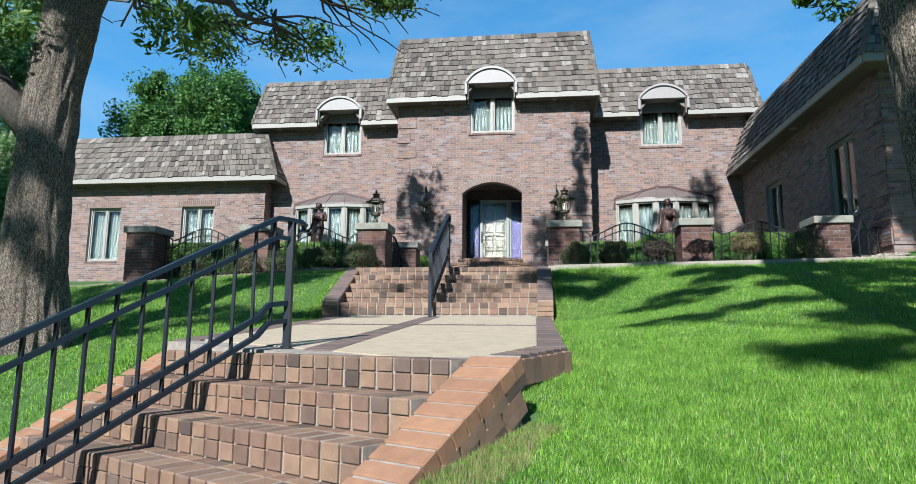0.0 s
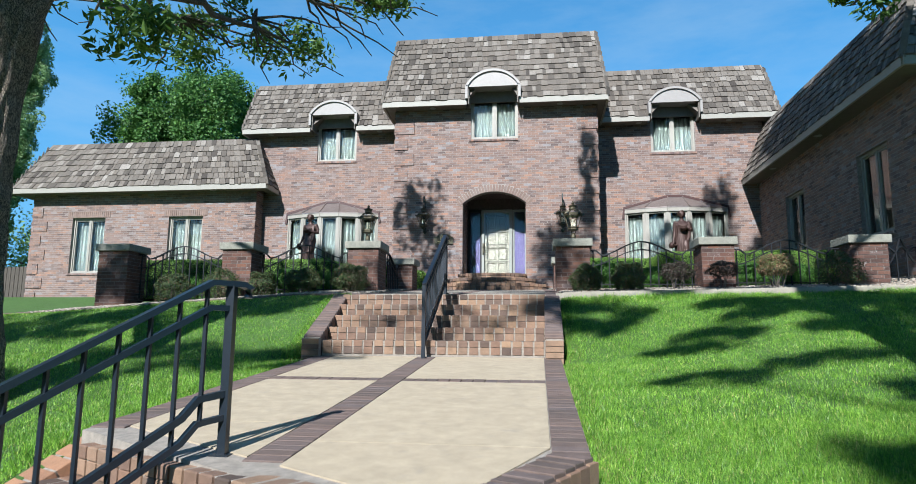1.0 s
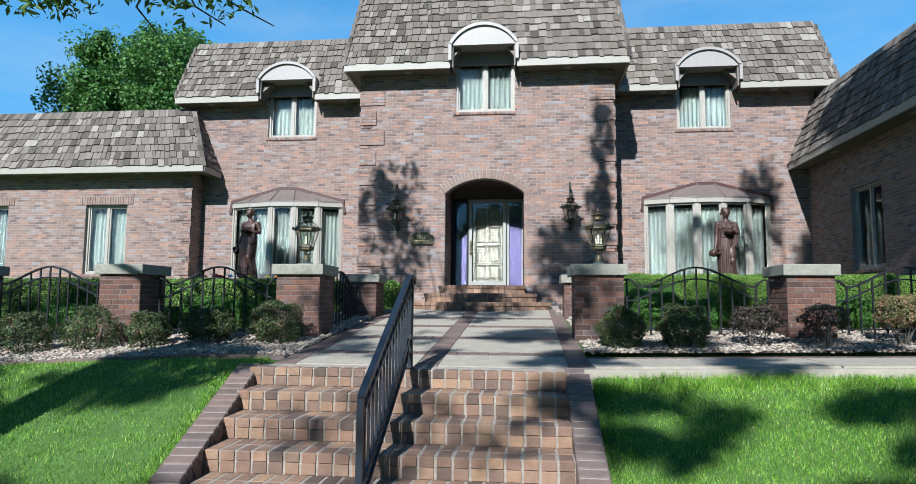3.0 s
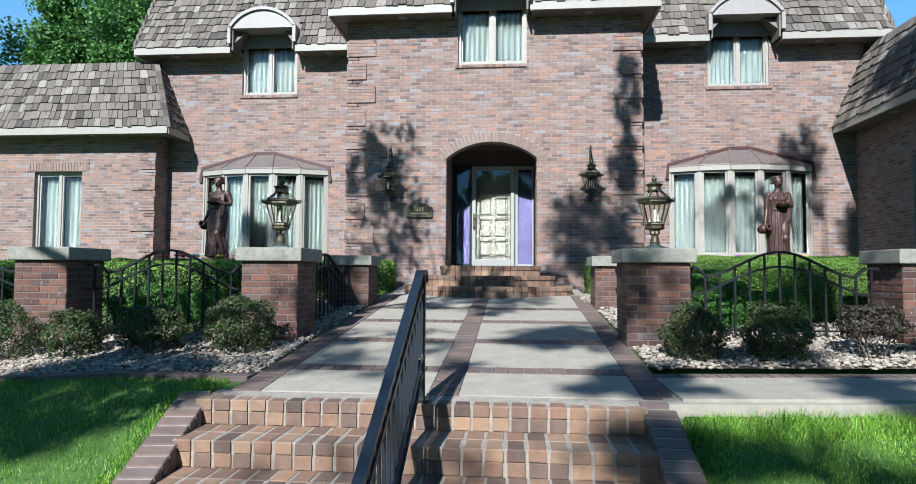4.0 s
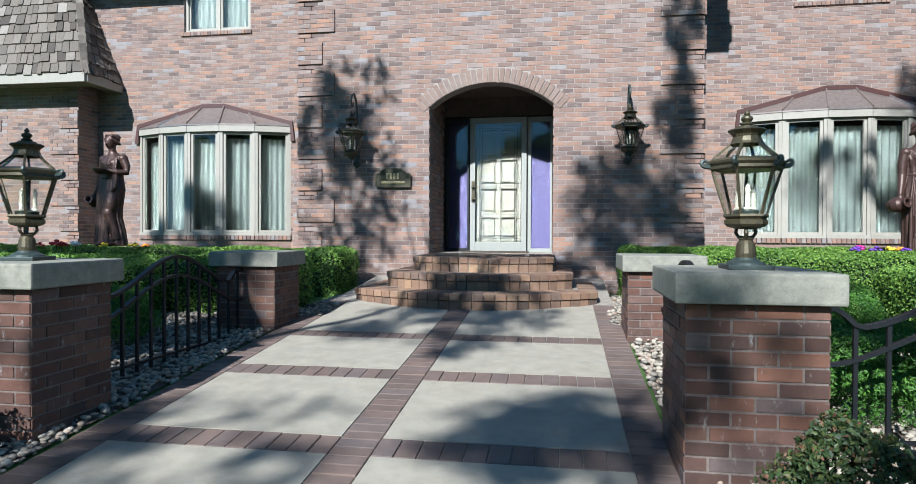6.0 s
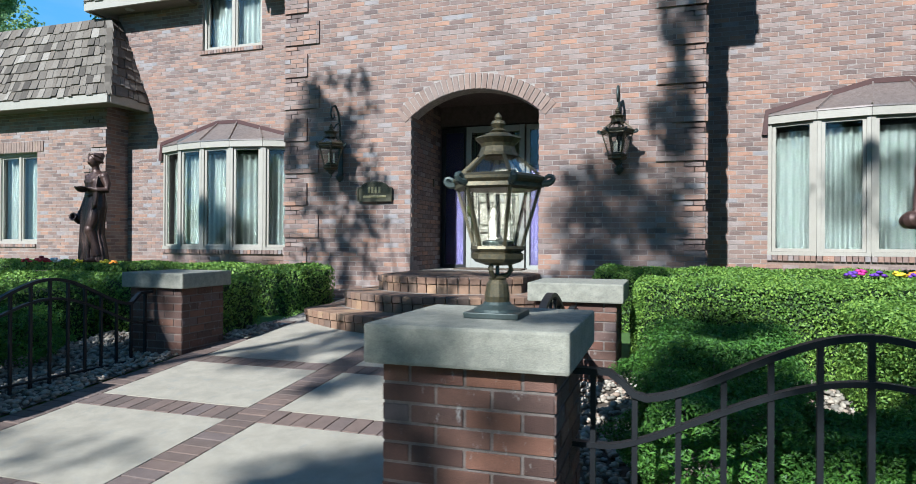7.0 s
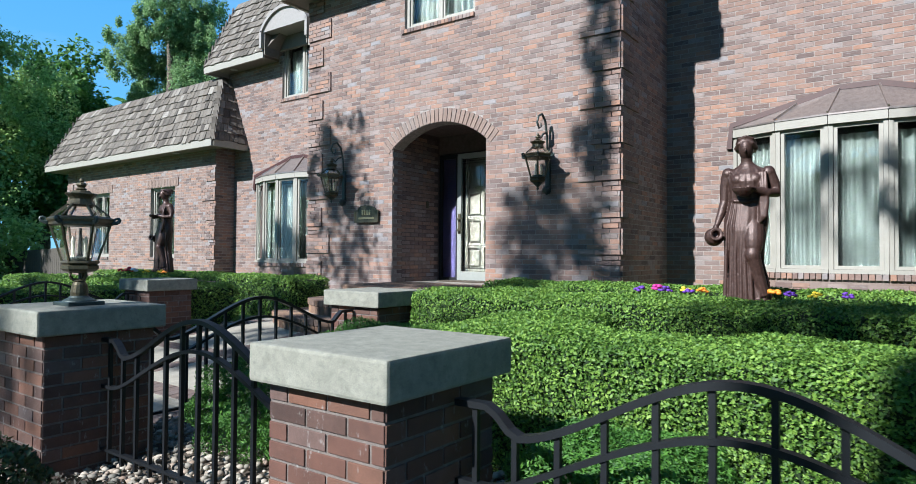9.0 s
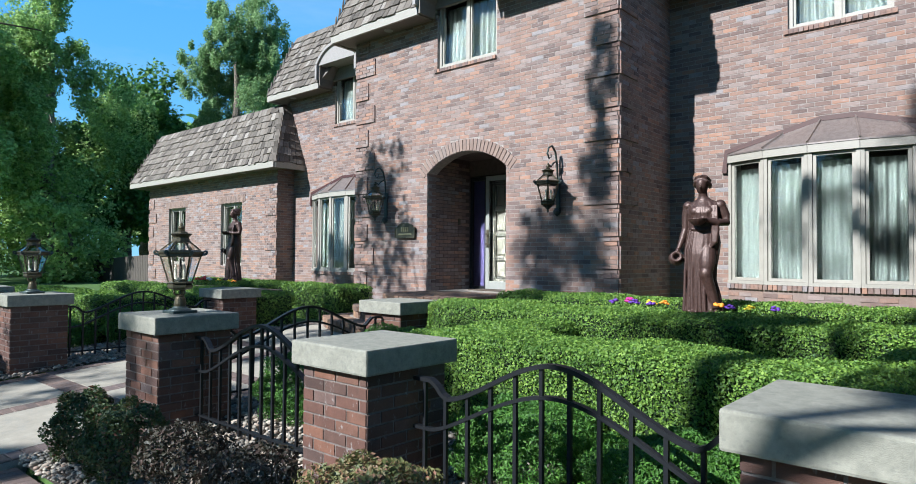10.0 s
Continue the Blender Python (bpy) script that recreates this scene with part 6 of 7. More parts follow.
def hedge(x0, x1, y0, y1, z0, z1, label, dens=1500, leaf=0.02, mat=None):
    """A clipped hedge: a near-black green core box with small leaves standing off an uneven, softly rounded surface."""
    rng = np.random.default_rng(int(abs(x0 * 131 + y0 * 17)) + 5)
    h = thing("hedge", ((x0 + x1) / 2, (y0 + y1) / 2, z0), label, "hedge", "clipped forecourt hedges")
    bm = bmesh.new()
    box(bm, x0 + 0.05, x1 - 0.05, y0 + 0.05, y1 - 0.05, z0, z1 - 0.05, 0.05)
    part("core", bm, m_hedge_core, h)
    c = np.array([(x0 + x1) / 2, (y0 + y1) / 2, (z0 + z1) / 2])
    e = np.array([(x1 - x0) / 2, (y1 - y0) / 2, (z1 - z0) / 2])
    faces = [(0, 1, -1), (0, 1, 1), (1, 0, -1), (1, 0, 1), (2, 0, 1)]
    pts, nr = [], []
    for ax, _, s in faces:
        o = [k for k in range(3) if k != ax]
        area = 4 * e[o[0]] * e[o[1]]
        n = int(area * dens * (1.15 if ax == 2 else 1.0))
        q = np.zeros((n, 3))
        q[:, ax] = s
        q[:, o[0]] = rng.uniform(-1, 1, n)
        q[:, o[1]] = rng.uniform(-1, 1, n)
        p = q * e
        inner = np.clip(p, -(e - 0.09), e - 0.09)
        d = p - inner
        ln = np.linalg.norm(d, axis=1, keepdims=True) + 1e-6
        d = d / ln
        p = inner + d * 0.09
        w = c + p
        bump = 0.011 * np.sin(w[:, 0] * 5.1 + w[:, 2] * 5) + 0.010 * np.sin(w[:, 1] * 6.3 + w[:, 0] * 4.7) + 0.007 * np.sin(w[:, 2] * 17 + w[:, 0] * 13)
        p = p + d * (bump + rng.uniform(-0.035, 0.02, n))[:, None]
        pts.append(c + p)
        nr.append(d)
    v, f = cards(np.concatenate(pts), np.concatenate(nr), leaf, rng, 0.75, 0.6)
    tagged(mesh_from("foliage", v, f, mat or m_leaf_box, h), kind="stuff")


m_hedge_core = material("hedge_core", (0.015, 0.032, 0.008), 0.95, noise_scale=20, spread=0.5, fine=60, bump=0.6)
HL = "clipped green boxwood hedge with a flat top"
hedge(2.25, 6.25, 13.55, 14.2, 0.35, 1.07, HL, 14000, 0.0095)
hedge(2.25, 2.85, 14.22, 15.13, 0.4, 1.07, HL, 9000, 0.0105)
hedge(5.2, 6.1, 14.22, 15.13, 0.4, 1.08, HL, 9000, 0.0105)
hedge(0.95, 6.25, 15.15, 15.9, 0.42, 1.15, HL, 9000, 0.0105)
hedge(0.46, 6.25, 17.05, 17.85, 0.45, 1.15, HL, 5000, 0.013)
hedge(-9.2, -4.35, 13.7, 14.5, 0.15, 1.0, HL, 2600, 0.016)
hedge(-5.1, -4.35, 14.52, 15.48, 0.3, 0.99, HL, 2600, 0.016)
hedge(-9.2, -3.0, 15.5, 16.25, 0.3, 1.04, HL, 3000, 0.016)
hedge(-9.2, -3.03, 17.1, 17.95, 0.4, 1.10, HL, 3000, 0.016)
for x0, x1, y0, y1, z in ((2.0, 4.9, 15.92, 17.03, 1.03), (-7.4, -4.6, 16.27, 17.08, 1.0)):
    bm = bmesh.new()
    box(bm, x0, x1, y0, y1, 0.4, z, 0.03)
    tagged(part("flower_bed", bm, m_soil), "dark raised soil of a flower bed between hedges", "flower bed")


def shrub(name, x, y, z, r, top, label, mat, n, leaf, stems=7, group="", squash=1.0, lift=0.0):
    """A rounded bush: leaves in an uneven shell over thin stems."""
    rng = np.random.default_rng(int(abs(x * 97 + y * 31)) + 3)
    s = thing(name, (x, y, z), label, "shrub", group)
    h = (top - z)
    for i in range(stems):
        a = rng.uniform(0, 6.28)
        q = (x + r * 0.6 * math.cos(a), y + r * 0.6 * math.sin(a), z + h * 0.75)
        bm = bmesh.new()
        tube(bm, crooked((x + 0.04 * math.cos(a), y + 0.04 * math.sin(a), z - 0.05), q, 3, 0.02, rng), [0.009, 0.008, 0.006, 0.003], 5)
        part("stem", bm, m_bark, s)
    d = rng.normal(0, 1, (n, 3))
    d /= np.linalg.norm(d, axis=1, keepdims=True)
    d[:, 2] = np.where(d[:, 2] < -0.75, -d[:, 2], d[:, 2])
    lump = 1 + 0.10 * np.sin(d[:, 0] * 7 + x * 3) + 0.09 * np.sin(d[:, 1] * 9 + y) + 0.08 * np.sin(d[:, 2] * 8 + x)
    rad = lump * rng.uniform(0.55, 1.0, n) ** 0.35
    zc = z + lift + (h - lift) * 0.5
    p = np.stack([x + d[:, 0] * rad * r, y + d[:, 1] * rad * r, zc + d[:, 2] * rad * (h - lift) * 0.5 * squash], 1)
    v, f = cards(p, d, leaf, rng, 0.8, 0.35 if name == "yew_shrub" else 0.55)
    tagged(mesh_from("foliage", v, f, mat, s), kind="stuff")


YL = "rounded bright green yew mound behind the iron fence"
for x, y, r, top in ((1.38, 13.35, 0.45, 0.80), (2.0, 13.3, 0.36, 0.72), (1.45, 14.3, 0.55, 0.94), (3.68, 13.18, 0.44, 0.80), (4.55, 13.15, 0.40, 0.76), (-4.45, 13.25, 0.42, 0.66), (-5.05, 13.35, 0.42, 0.72), (-6.5, 13.3, 0.45, 0.60), (-7.3, 13.3, 0.45, 0.62), (-4.1, 14.2, 0.5, 0.85)):
    shrub("yew_shrub", x, y, gh(x, y) - 0.02, r, top, YL, m_leaf_yew, 30000 if x > 0 else 9000, 0.0115 if x > 0 else 0.016, 4, "yew mounds", 1.05)
for x, r, top, mat, lab, n, lift in ((0.74, 0.25, 0.62, m_leaf_barberry, "dark green rounded barberry bush in gravel", 3800, 0.0), (1.44, 0.29, 0.65, m_leaf_barberry, "dark green rounded barberry bush in gravel", 4200, 0.0),
                                     (2.23, 0.26, 0.66, m_leaf_dark, "purple-brown barberry bush with bare stems", 2200, 0.16), (2.95, 0.24, 0.68, m_leaf_dark, "thin purple-brown barberry bush with bare stems", 1600, 0.2),
                                     (3.80, 0.31, 0.80, m_leaf_pink, "yellow and pink-tipped barberry bush", 3600, 0.18), (4.75, 0.33, 0.80, m_leaf_barberry, "dark green rounded barberry bush in gravel", 3200, 0.0),
                                     (-3.35, 0.31, 0.68, m_leaf_barberry, "dark green and red-tipped barberry bush", 4200, 0.0), (-4.2, 0.31, 0.58, m_leaf_barberry, "yellow-green barberry bush in gravel", 3800, 0.05),
                                     (-4.98, 0.27, 0.52, m_leaf_barberry, "dark green rounded barberry bush in gravel", 3000, 0.0), (-5.73, 0.34, 0.56, m_leaf_barberry, "dark green rounded barberry bush in gravel", 3000, 0.0),
                                     (-6.65, 0.33, 0.50, m_leaf_barberry, "yellow-green barberry bush in gravel", 3000, 0.0)):
    shrub("barberry_bush", x, 11.86, gh(x, 11.86) - 0.02, r, top, lab, mat, int(n * 1.7), 0.0135, 9, "barberry bushes in the gravel bed", 1.0, lift)

# gravel beds
beds = [(0.31, 6.35, 11.56, 13.58), (0.31, 1.0, 13.58, 15.2), (0.91, 2.25, 13.58, 15.18), (-9.0, -2.88, 11.16, 13.68), (-4.3, -2.88, 13.68, 15.5), (-3.0, -2.65, 15.5, 17.9), (0.2, 0.5, 15.5, 17.9)]
gravel = thing("gravel_bed", (0, 12, 0.1), "bed of rounded grey and tan river stones", "gravel", kind="structure")
for k, (x0, x1, y0, y1) in enumerate(beds):
    bx, by = np.linspace(x0, x1, max(int((x1 - x0) / 0.2), 2) + 1), np.linspace(y0, y1, max(int((y1 - y0) / 0.2), 2) + 1)
    X, Y = np.meshgrid(bx, by)
    ii = np.arange(X.size).reshape(X.shape)
    mesh_from("bed_soil", np.stack([X, Y, ground_height(X, Y) + 0.012 + 0.001 * k], -1), np.stack([ii[:-1, :-1], ii[:-1, 1:], ii[1:, 1:], ii[1:, :-1]], -1).reshape(-1, 4), m_soil, gravel)


def pebble(level):
    ib = bmesh.new()
    bmesh.ops.create_icosphere(ib, subdivisions=level, radius=1)
    ib.verts.index_update()
    out = np.array([v.co[:] for v in ib.verts]), np.array([[v.index for v in f.verts] for f in ib.faces])
    ib.free()
    return out


PEBBLES = (pebble(2), pebble(1))
SV, SF, base = [], [], 0
for x0, x1, y0, y1 in beds:
    for ya, yb, dens, kind in ((y0, min(y1, 12.45), 1350, 0), (max(y0, 12.45), y1, 750, 1)):
        if yb <= ya:
            continue
        iv, if_ = PEBBLES[kind]
        n = int((x1 - x0) * (yb - ya) * dens)
        px, py = RNG.uniform(x0, x1, n), RNG.uniform(ya, yb, n)
        pz = ground_height(px, py) + RNG.uniform(0.008, 0.042, n)
        for x, y, z in zip(px, py, pz):
            s = RNG.uniform(0.010, 0.023) * (1.0 if kind == 0 else 1.25) * np.array((RNG.uniform(0.8, 1.5), RNG.uniform(0.7, 1.1), RNG.uniform(0.5, 0.75)))
            a = RNG.uniform(0, 6.28)
            w = iv * (1 + 0.14 * np.sin(iv[:, [1, 2, 0]] * RNG.uniform(2, 4) + a)) * s
            w = np.stack([w[:, 0] * np.cos(a) - w[:, 1] * np.sin(a), w[:, 0] * np.sin(a) + w[:, 1] * np.cos(a), w[:, 2]], 1) + (x, y, z)
            SF.append(if_ + base)
            SV.append(w)
            base += len(iv)
tagged(mesh_from("river_stones", np.concatenate(SV), np.concatenate(SF), m_stones, gravel, smooth=True), kind="stuff")


# lawn blades
def blades(x0, x1, y0, y1, dens, tall, wide, rng):
    n = int((x1 - x0) * (y1 - y0) * dens)
    x, y = rng.uniform(x0, x1, n), rng.uniform(y0, y1, n)
    ok = dug(x, y) == 0
    ok &= ~((x > 0.0) & (y > 10.42)) & ~((x < -2.9) & (y > 10.98 - 0.06 * (x + 3))) & ~((x > -3.02) & (x < 0.26) & (y > 8.6))
    s = (x - STAIR_O.x) * STAIR_U.x + (y - STAIR_O.y) * STAIR_U.y
    d = (x - STAIR_O.x) * STAIR_D.x + (y - STAIR_O.y) * STAIR_D.y
    ok &= ~((s > -0.31) & (s < 2.95) & (d > -0.4)) & ~((x > -2.82) & (x < 0.22) & (y > 4.2) & (y < 9)) & (np.hypot(x + 5.66, y - 6.6) > 0.42)
    x, y = x[ok], y[ok]
    n = len(x)
    z = ground_height(x, y)
    h = tall * rng.uniform(0.45, 1.25, n) * (0.85 + 0.2 * np.sin(x * 1.7 + 1.3 * np.sin(y * 1.1)) + 0.2 * np.sin(x * 9 + 2 * np.sin(y * 7)) * np.sin(y * 8.3 + x * 3))
    a = rng.uniform(0, 6.28, n)
    lean = rng.normal(0, 0.45, (n, 2)) * h[:, None]
    wv = np.stack([np.cos(a), np.sin(a)], 1) * wide / 2
    p = np.stack([x, y], 1)
    v = np.stack([np.column_stack([p - wv, z - 0.01]), np.column_stack([p + wv, z - 0.01]), np.column_stack([p + lean, z + h])], 1)
    return v.reshape(-1, 3), n


gv, total = [], 0
for args in ((0.15, 3.2, 0.6, 5.5, 24000, 0.036, 0.0045), (0.15, 3.2, 5.5, 10.45, 8000, 0.038, 0.0065), (3.2, 7.6, 1.8, 10.45, 5000, 0.04, 0.008), (-1.5, 0.15, 0.3, 4.4, 19000, 0.036, 0.0048), (-9.5, -2.75, 2.5, 11.5, 4200, 0.042, 0.008), (-3.3, -2.6, 4.3, 10.9, 4500, 0.06, 0.009), (0.15, 0.5, 3.5, 10.4, 5000, 0.06, 0.007), (0.3, 7.2, 10.2, 10.415, 9000, 0.085, 0.008)):
    v, n = blades(*args, RNG)
    gv.append(v)
    total += n
gf = np.arange(3 * total).reshape(-1, 3)
grass = mesh_from("grass", np.concatenate(gv), gf, m_grass)
tagged(grass, "short bright green mown grass on the lawn", "grass", kind="stuff")

# straw-coloured edge of the lawn along the flight's cheek and under the coping
dv, dn = [], 0
for args in ((-1.6, 1.3, 0.3, 5.0, 26000, 0.044, 0.006), (0.22, 0.62, 4.2, 9.5, 3000, 0.035, 0.008)):
    v, n = blades(*args, RNG)
    v = v.reshape(-1, 3, 3)
    d = (v[:, 0, 0] - STAIR_O.x) * STAIR_D.x + (v[:, 0, 1] - STAIR_O.y) * STAIR_D.y
    width = 0.12 + 0.16 * np.sin(v[:, 0, 0] * 2.3 + 1.1 * np.sin(v[:, 0, 1] * 3.1)) ** 2
    s = (v[:, 0, 0] - STAIR_O.x) * STAIR_U.x + (v[:, 0, 1] - STAIR_O.y) * STAIR_U.y
    near = (((s > -0.36 - width) & (s < 0)) | ((s < 2.98 + width) & (s > 2.9))) if args[0] < 0 else (v[:, 0, 0] < 0.2 + width)
    if args[0] < 0:
        near &= d > -0.25
    near &= RNG.random(len(v)) < 0.75
    v = v[near]
    dv.append(v.reshape(-1, 3))
    dn += len(v)
tagged(mesh_from("dry_grass", np.concatenate(dv), np.arange(3 * dn).reshape(-1, 3), m_dry), "thin straw-coloured dry grass beside the brick cheek", "grass", kind="stuff")


# ---- lanterns ----
def lantern_body(t, c, k=1.0, hanging=False):
    """A six-sided tapered lantern: cup, glazed body with ribs, eared ring, glazed roof, crown and finial. c: foot of the cup."""
    c = Vector(c)
    P = lambda prof: [(r * k, z * k) for r, z in prof]
    bm = bmesh.new()
    lathe(bm, P([(0.045, -0.012), (0.085, 0.0), (0.098, 0.012), (0.098, 0.03), (0.088, 0.036), (0.104, 0.048), (0.10, 0.058), (0.06, 0.060)]), c, 6)
    part("cup", bm, m_brass, t, "aged brass cup")
    for i in range(6):
        a = math.pi / 3 * i
        d = Vector((math.cos(a), math.sin(a), 0))
        bm = bmesh.new()
        sweep(bm, [c + d * 0.09 * k + Vector((0, 0, 0.055 * k)), c + d * 0.155 * k + Vector((0, 0, 0.268 * k))], 0.011 * k, 0.011 * k, up=(d.y, -d.x, 0))
        part("rib", bm, m_brass, t)
        bm = bmesh.new()
        e = Vector((math.cos(a + math.pi / 3), math.sin(a + math.pi / 3), 0))
        q = [c + d * 0.087 * k + Vector((0, 0, 0.057 * k)), c + e * 0.087 * k + Vector((0, 0, 0.057 * k)), c + e * 0.151 * k + Vector((0, 0, 0.266 * k)), c + d * 0.151 * k + Vector((0, 0, 0.266 * k))]
        prism(bm, q, (q[1] - q[0]).cross(q[3] - q[0]).normalized() * -0.003)
        part("pane", bm, m_lamp_glass, t, "clear lantern glass").visible_shadow = False
        bm = bmesh.new()
        q = [c + d * 0.148 * k + Vector((0, 0, 0.318 * k)), c + e * 0.148 * k + Vector((0, 0, 0.318 * k)), c + e * 0.068 * k + Vector((0, 0, 0.386 * k)), c + d * 0.068 * k + Vector((0, 0, 0.386 * k))]
        prism(bm, q, (q[1] - q[0]).cross(q[3] - q[0]).normalized() * -0.003)
        part("roof_pane", bm, m_lamp_glass, t).visible_shadow = False
        bm = bmesh.new()
        sweep(bm, [c + d * 0.152 * k + Vector((0, 0, 0.318 * k)), c + d * 0.07 * k + Vector((0, 0, 0.388 * k))], 0.012 * k, 0.01 * k)
        part("roof_rib", bm, m_brass, t)
        bm = bmesh.new()
        ear = [c + d * (0.165 + 0.028 * math.sin(s) + 0.012 * s / 2) * k + Vector((0, 0, (0.285 + 0.028 * (1 - math.cos(s)) - 0.01 * s) * k)) for s in np.linspace(0, 4.6, 9)]
        tube(bm, ear, [0.013 * k * (1 - 0.07 * j) for j in range(9)], 6)
        part("ear", bm, m_lamp_dark, t, "dark scrolled ear")
    bm = bmesh.new()
    lathe(bm, P([(0.15, 0.262), (0.168, 0.27), (0.164, 0.284), (0.176, 0.296), (0.176, 0.306), (0.15, 0.318), (0.146, 0.316), (0.158, 0.30), (0.148, 0.275)]), c, 6)
    part("ring", bm, m_brass, t, "aged brass ring")
    bm = bmesh.new()
    lathe(bm, P([(0.06, 0.38), (0.078, 0.386), (0.07, 0.398), (0.062, 0.42), (0.066, 0.432), (0.086, 0.45), (0.08, 0.456), (0.058, 0.452), (0.046, 0.47), (0.02, 0.474)]), c, 12)
    part("crown", bm, m_brass, t, "flared brass crown")
    bm = bmesh.new()
    lathe(bm, P([(0.022, 0.472), (0.03, 0.48), (0.018, 0.49), (0.028, 0.505), (0.024, 0.515), (0.01, 0.522), (0.014, 0.53), (0.009, 0.54), (0.003, 0.548)]), c, 12)
    part("finial", bm, m_brass, t)
    bm = bmesh.new()
    lathe(bm, P([(0.055, 0.06), (0.06, 0.075), (0.02, 0.085), (0.012, 0.10), (0.008, 0.25)]), c, 10)
    part("lamp_cluster", bm, m_lamp_dark, t, "dark candle holder")
    for i in range(3):
        a = 2.1 * i + 0.4
        q = c + Vector((math.cos(a), math.sin(a), 0)) * 0.038 * k
        bm = bmesh.new()
        lathe(bm, P([(0.014, 0.08), (0.016, 0.085), (0.011, 0.092), (0.011, 0.15), (0.009, 0.152), (0.013, 0.17), (0.009, 0.19), (0.002, 0.205)]), q, 8)
        part("candle", bm, m_candle, t, "ivory candle sleeve with bulb")


def post_lantern(x, y, z):
    t = thing("post_lantern", (x, y, z), "aged brass six-sided lantern on a stone pier cap", "lantern", "pier lanterns")
    bm = bmesh.new()
    box(bm, x - 0.1, x + 0.1, y - 0.1, y + 0.1, z, z + 0.022, 0.004)
    lathe(bm, [(0.09, 0.022), (0.085, 0.03), (0.055, 0.045), (0.048, 0.055)], (x, y, z), 20)
    part("base_plate", bm, m_lamp_dark, t, "dark green fluted base")
    bm = bmesh.new()
    lathe(bm, [(0.045, 0.055), (0.047, 0.075), (0.040, 0.12), (0.030, 0.135), (0.034, 0.142), (0.02, 0.148)], (x, y, z), 16)
    part("stem", bm, m_brass, t, "yellow brass stem")
    for s in (0, 1, 2):
        d = Vector((math.cos(2.1 * s + 0.3), math.sin(2.1 * s + 0.3), 0))
        bm = bmesh.new()
        tube(bm, [Vector((x, y, z + 0.145)), Vector((x, y, z + 0.15)) + d * 0.035, Vector((x, y, z + 0.17)) + d * 0.05, Vector((x, y, z + 0.195)) + d * 0.045, Vector((x, y, z + 0.205)) + d * 0.06], 0.009, 6)
        part("bracket", bm, m_brass, t)
    bm = bmesh.new()
    tube(bm, [(x, y, z + 0.14), (x, y, z + 0.20)], 0.008, 6)
    part("pin", bm, m_lamp_dark, t)
    lantern_body(t, (x, y, z + 0.20))
    return t


lamp = post_lantern(0.585, 12.61, 1.15)
copy_thing(lamp, pose(-3.26, 12.61, 1.15, 0, 0, 8))


def wall_lantern(x, z):
    yw, ya = 18.40, 18.10
    t = thing("wall_lantern", (x, yw, z), "aged brass wall lantern hung from a scrolled arm on brick", "lantern", "wall lanterns beside the arch")
    bm = bmesh.new()
    box(bm, x - 0.035, x + 0.035, yw - 0.035, yw - 0.005, z - 0.06, z + 0.42, 0.008)
    lathe(bm, [(0.01, -0.17), (0.05, -0.13), (0.06, -0.09), (0.03, -0.05)], (x, yw - 0.05, z), 10)
    part("back_plate", bm, m_lamp_dark, t, "dark bronze back plate")
    bm = bmesh.new()
    arm = [Vector((x, yw - 0.03, z + 0.38)), Vector((x, yw - 0.05, z + 0.62)), Vector((x, yw - 0.10, z + 0.80)), Vector((x, yw - 0.19, z + 0.88)), Vector((x, yw - 0.28, z + 0.84)), Vector((x, yw - 0.32, z + 0.75)), Vector((x, yw - 0.27, z + 0.68)), Vector((x, yw - 0.21, z + 0.71)), Vector((x, yw - 0.22, z + 0.76))]
    tube(bm, arm, [0.014, 0.015, 0.016, 0.016, 0.015, 0.014, 0.012, 0.01, 0.007], 8)
    tube(bm, [Vector((x, yw - 0.06, z + 0.66)), Vector((x, yw - 0.16, z + 0.62)), Vector((x, yw - 0.22, z + 0.56)), Vector((x, yw - 0.30, z + 0.60)), Vector((x, yw - 0.30, z + 0.55))], [0.012, 0.013, 0.012, 0.012, 0.013], 7)
    part("arm", bm, m_lamp_dark, t, "scrolled iron arm", smooth=True)
    lantern_body(t, (x, ya, z - 0.02), 1.14)
    bm = bmesh.new()
    lathe(bm, [(0.004, -0.13), (0.02, -0.11), (0.012, -0.09), (0.05, -0.05), (0.07, -0.03)], (x, ya, z), 10)
    part("pendant", bm, m_lamp_dark, t)
    return t


wl = wall_lantern(0.62, 2.43)
copy_thing(wl, pose(-3.20, 18.40, 2.43))

# plaque beside the arch, its writing kept as plain bars
pl = thing("wall_plaque", (-2.665, 18.39, 1.99), "dark bronze arched plaque with pale raised lettering bars", "plaque")
bm = bmesh.new()
out = [(-2.92, 1.99), (-2.41, 1.99), (-2.41, 2.17), (-2.47, 2.18)] + [(-2.665 + 0.19 * math.cos(a), 2.185 + 0.065 * math.sin(a)) for a in np.linspace(0, math.pi, 12)] + [(-2.86, 2.18), (-2.92, 2.17)]
prism(bm, [(x, 18.40, z) for x, z in out], (0, -0.035, 0))
part("plate", bm, m_plaque, pl)
bm = bmesh.new()
sweep(bm, [(x, 18.362, z) for x, z in out + out[:1]], 0.02, 0.014, up=(0, 1, 0))
part("border", bm, m_plaque, pl)
for i in range(4):
    bm = bmesh.new()
    box(bm, -2.765 + i * 0.052, -2.731 + i * 0.052, 18.357, 18.366, 2.10, 2.185, 0.003)
    part("number_bar", bm, m_gold, pl, "pale gold bar")
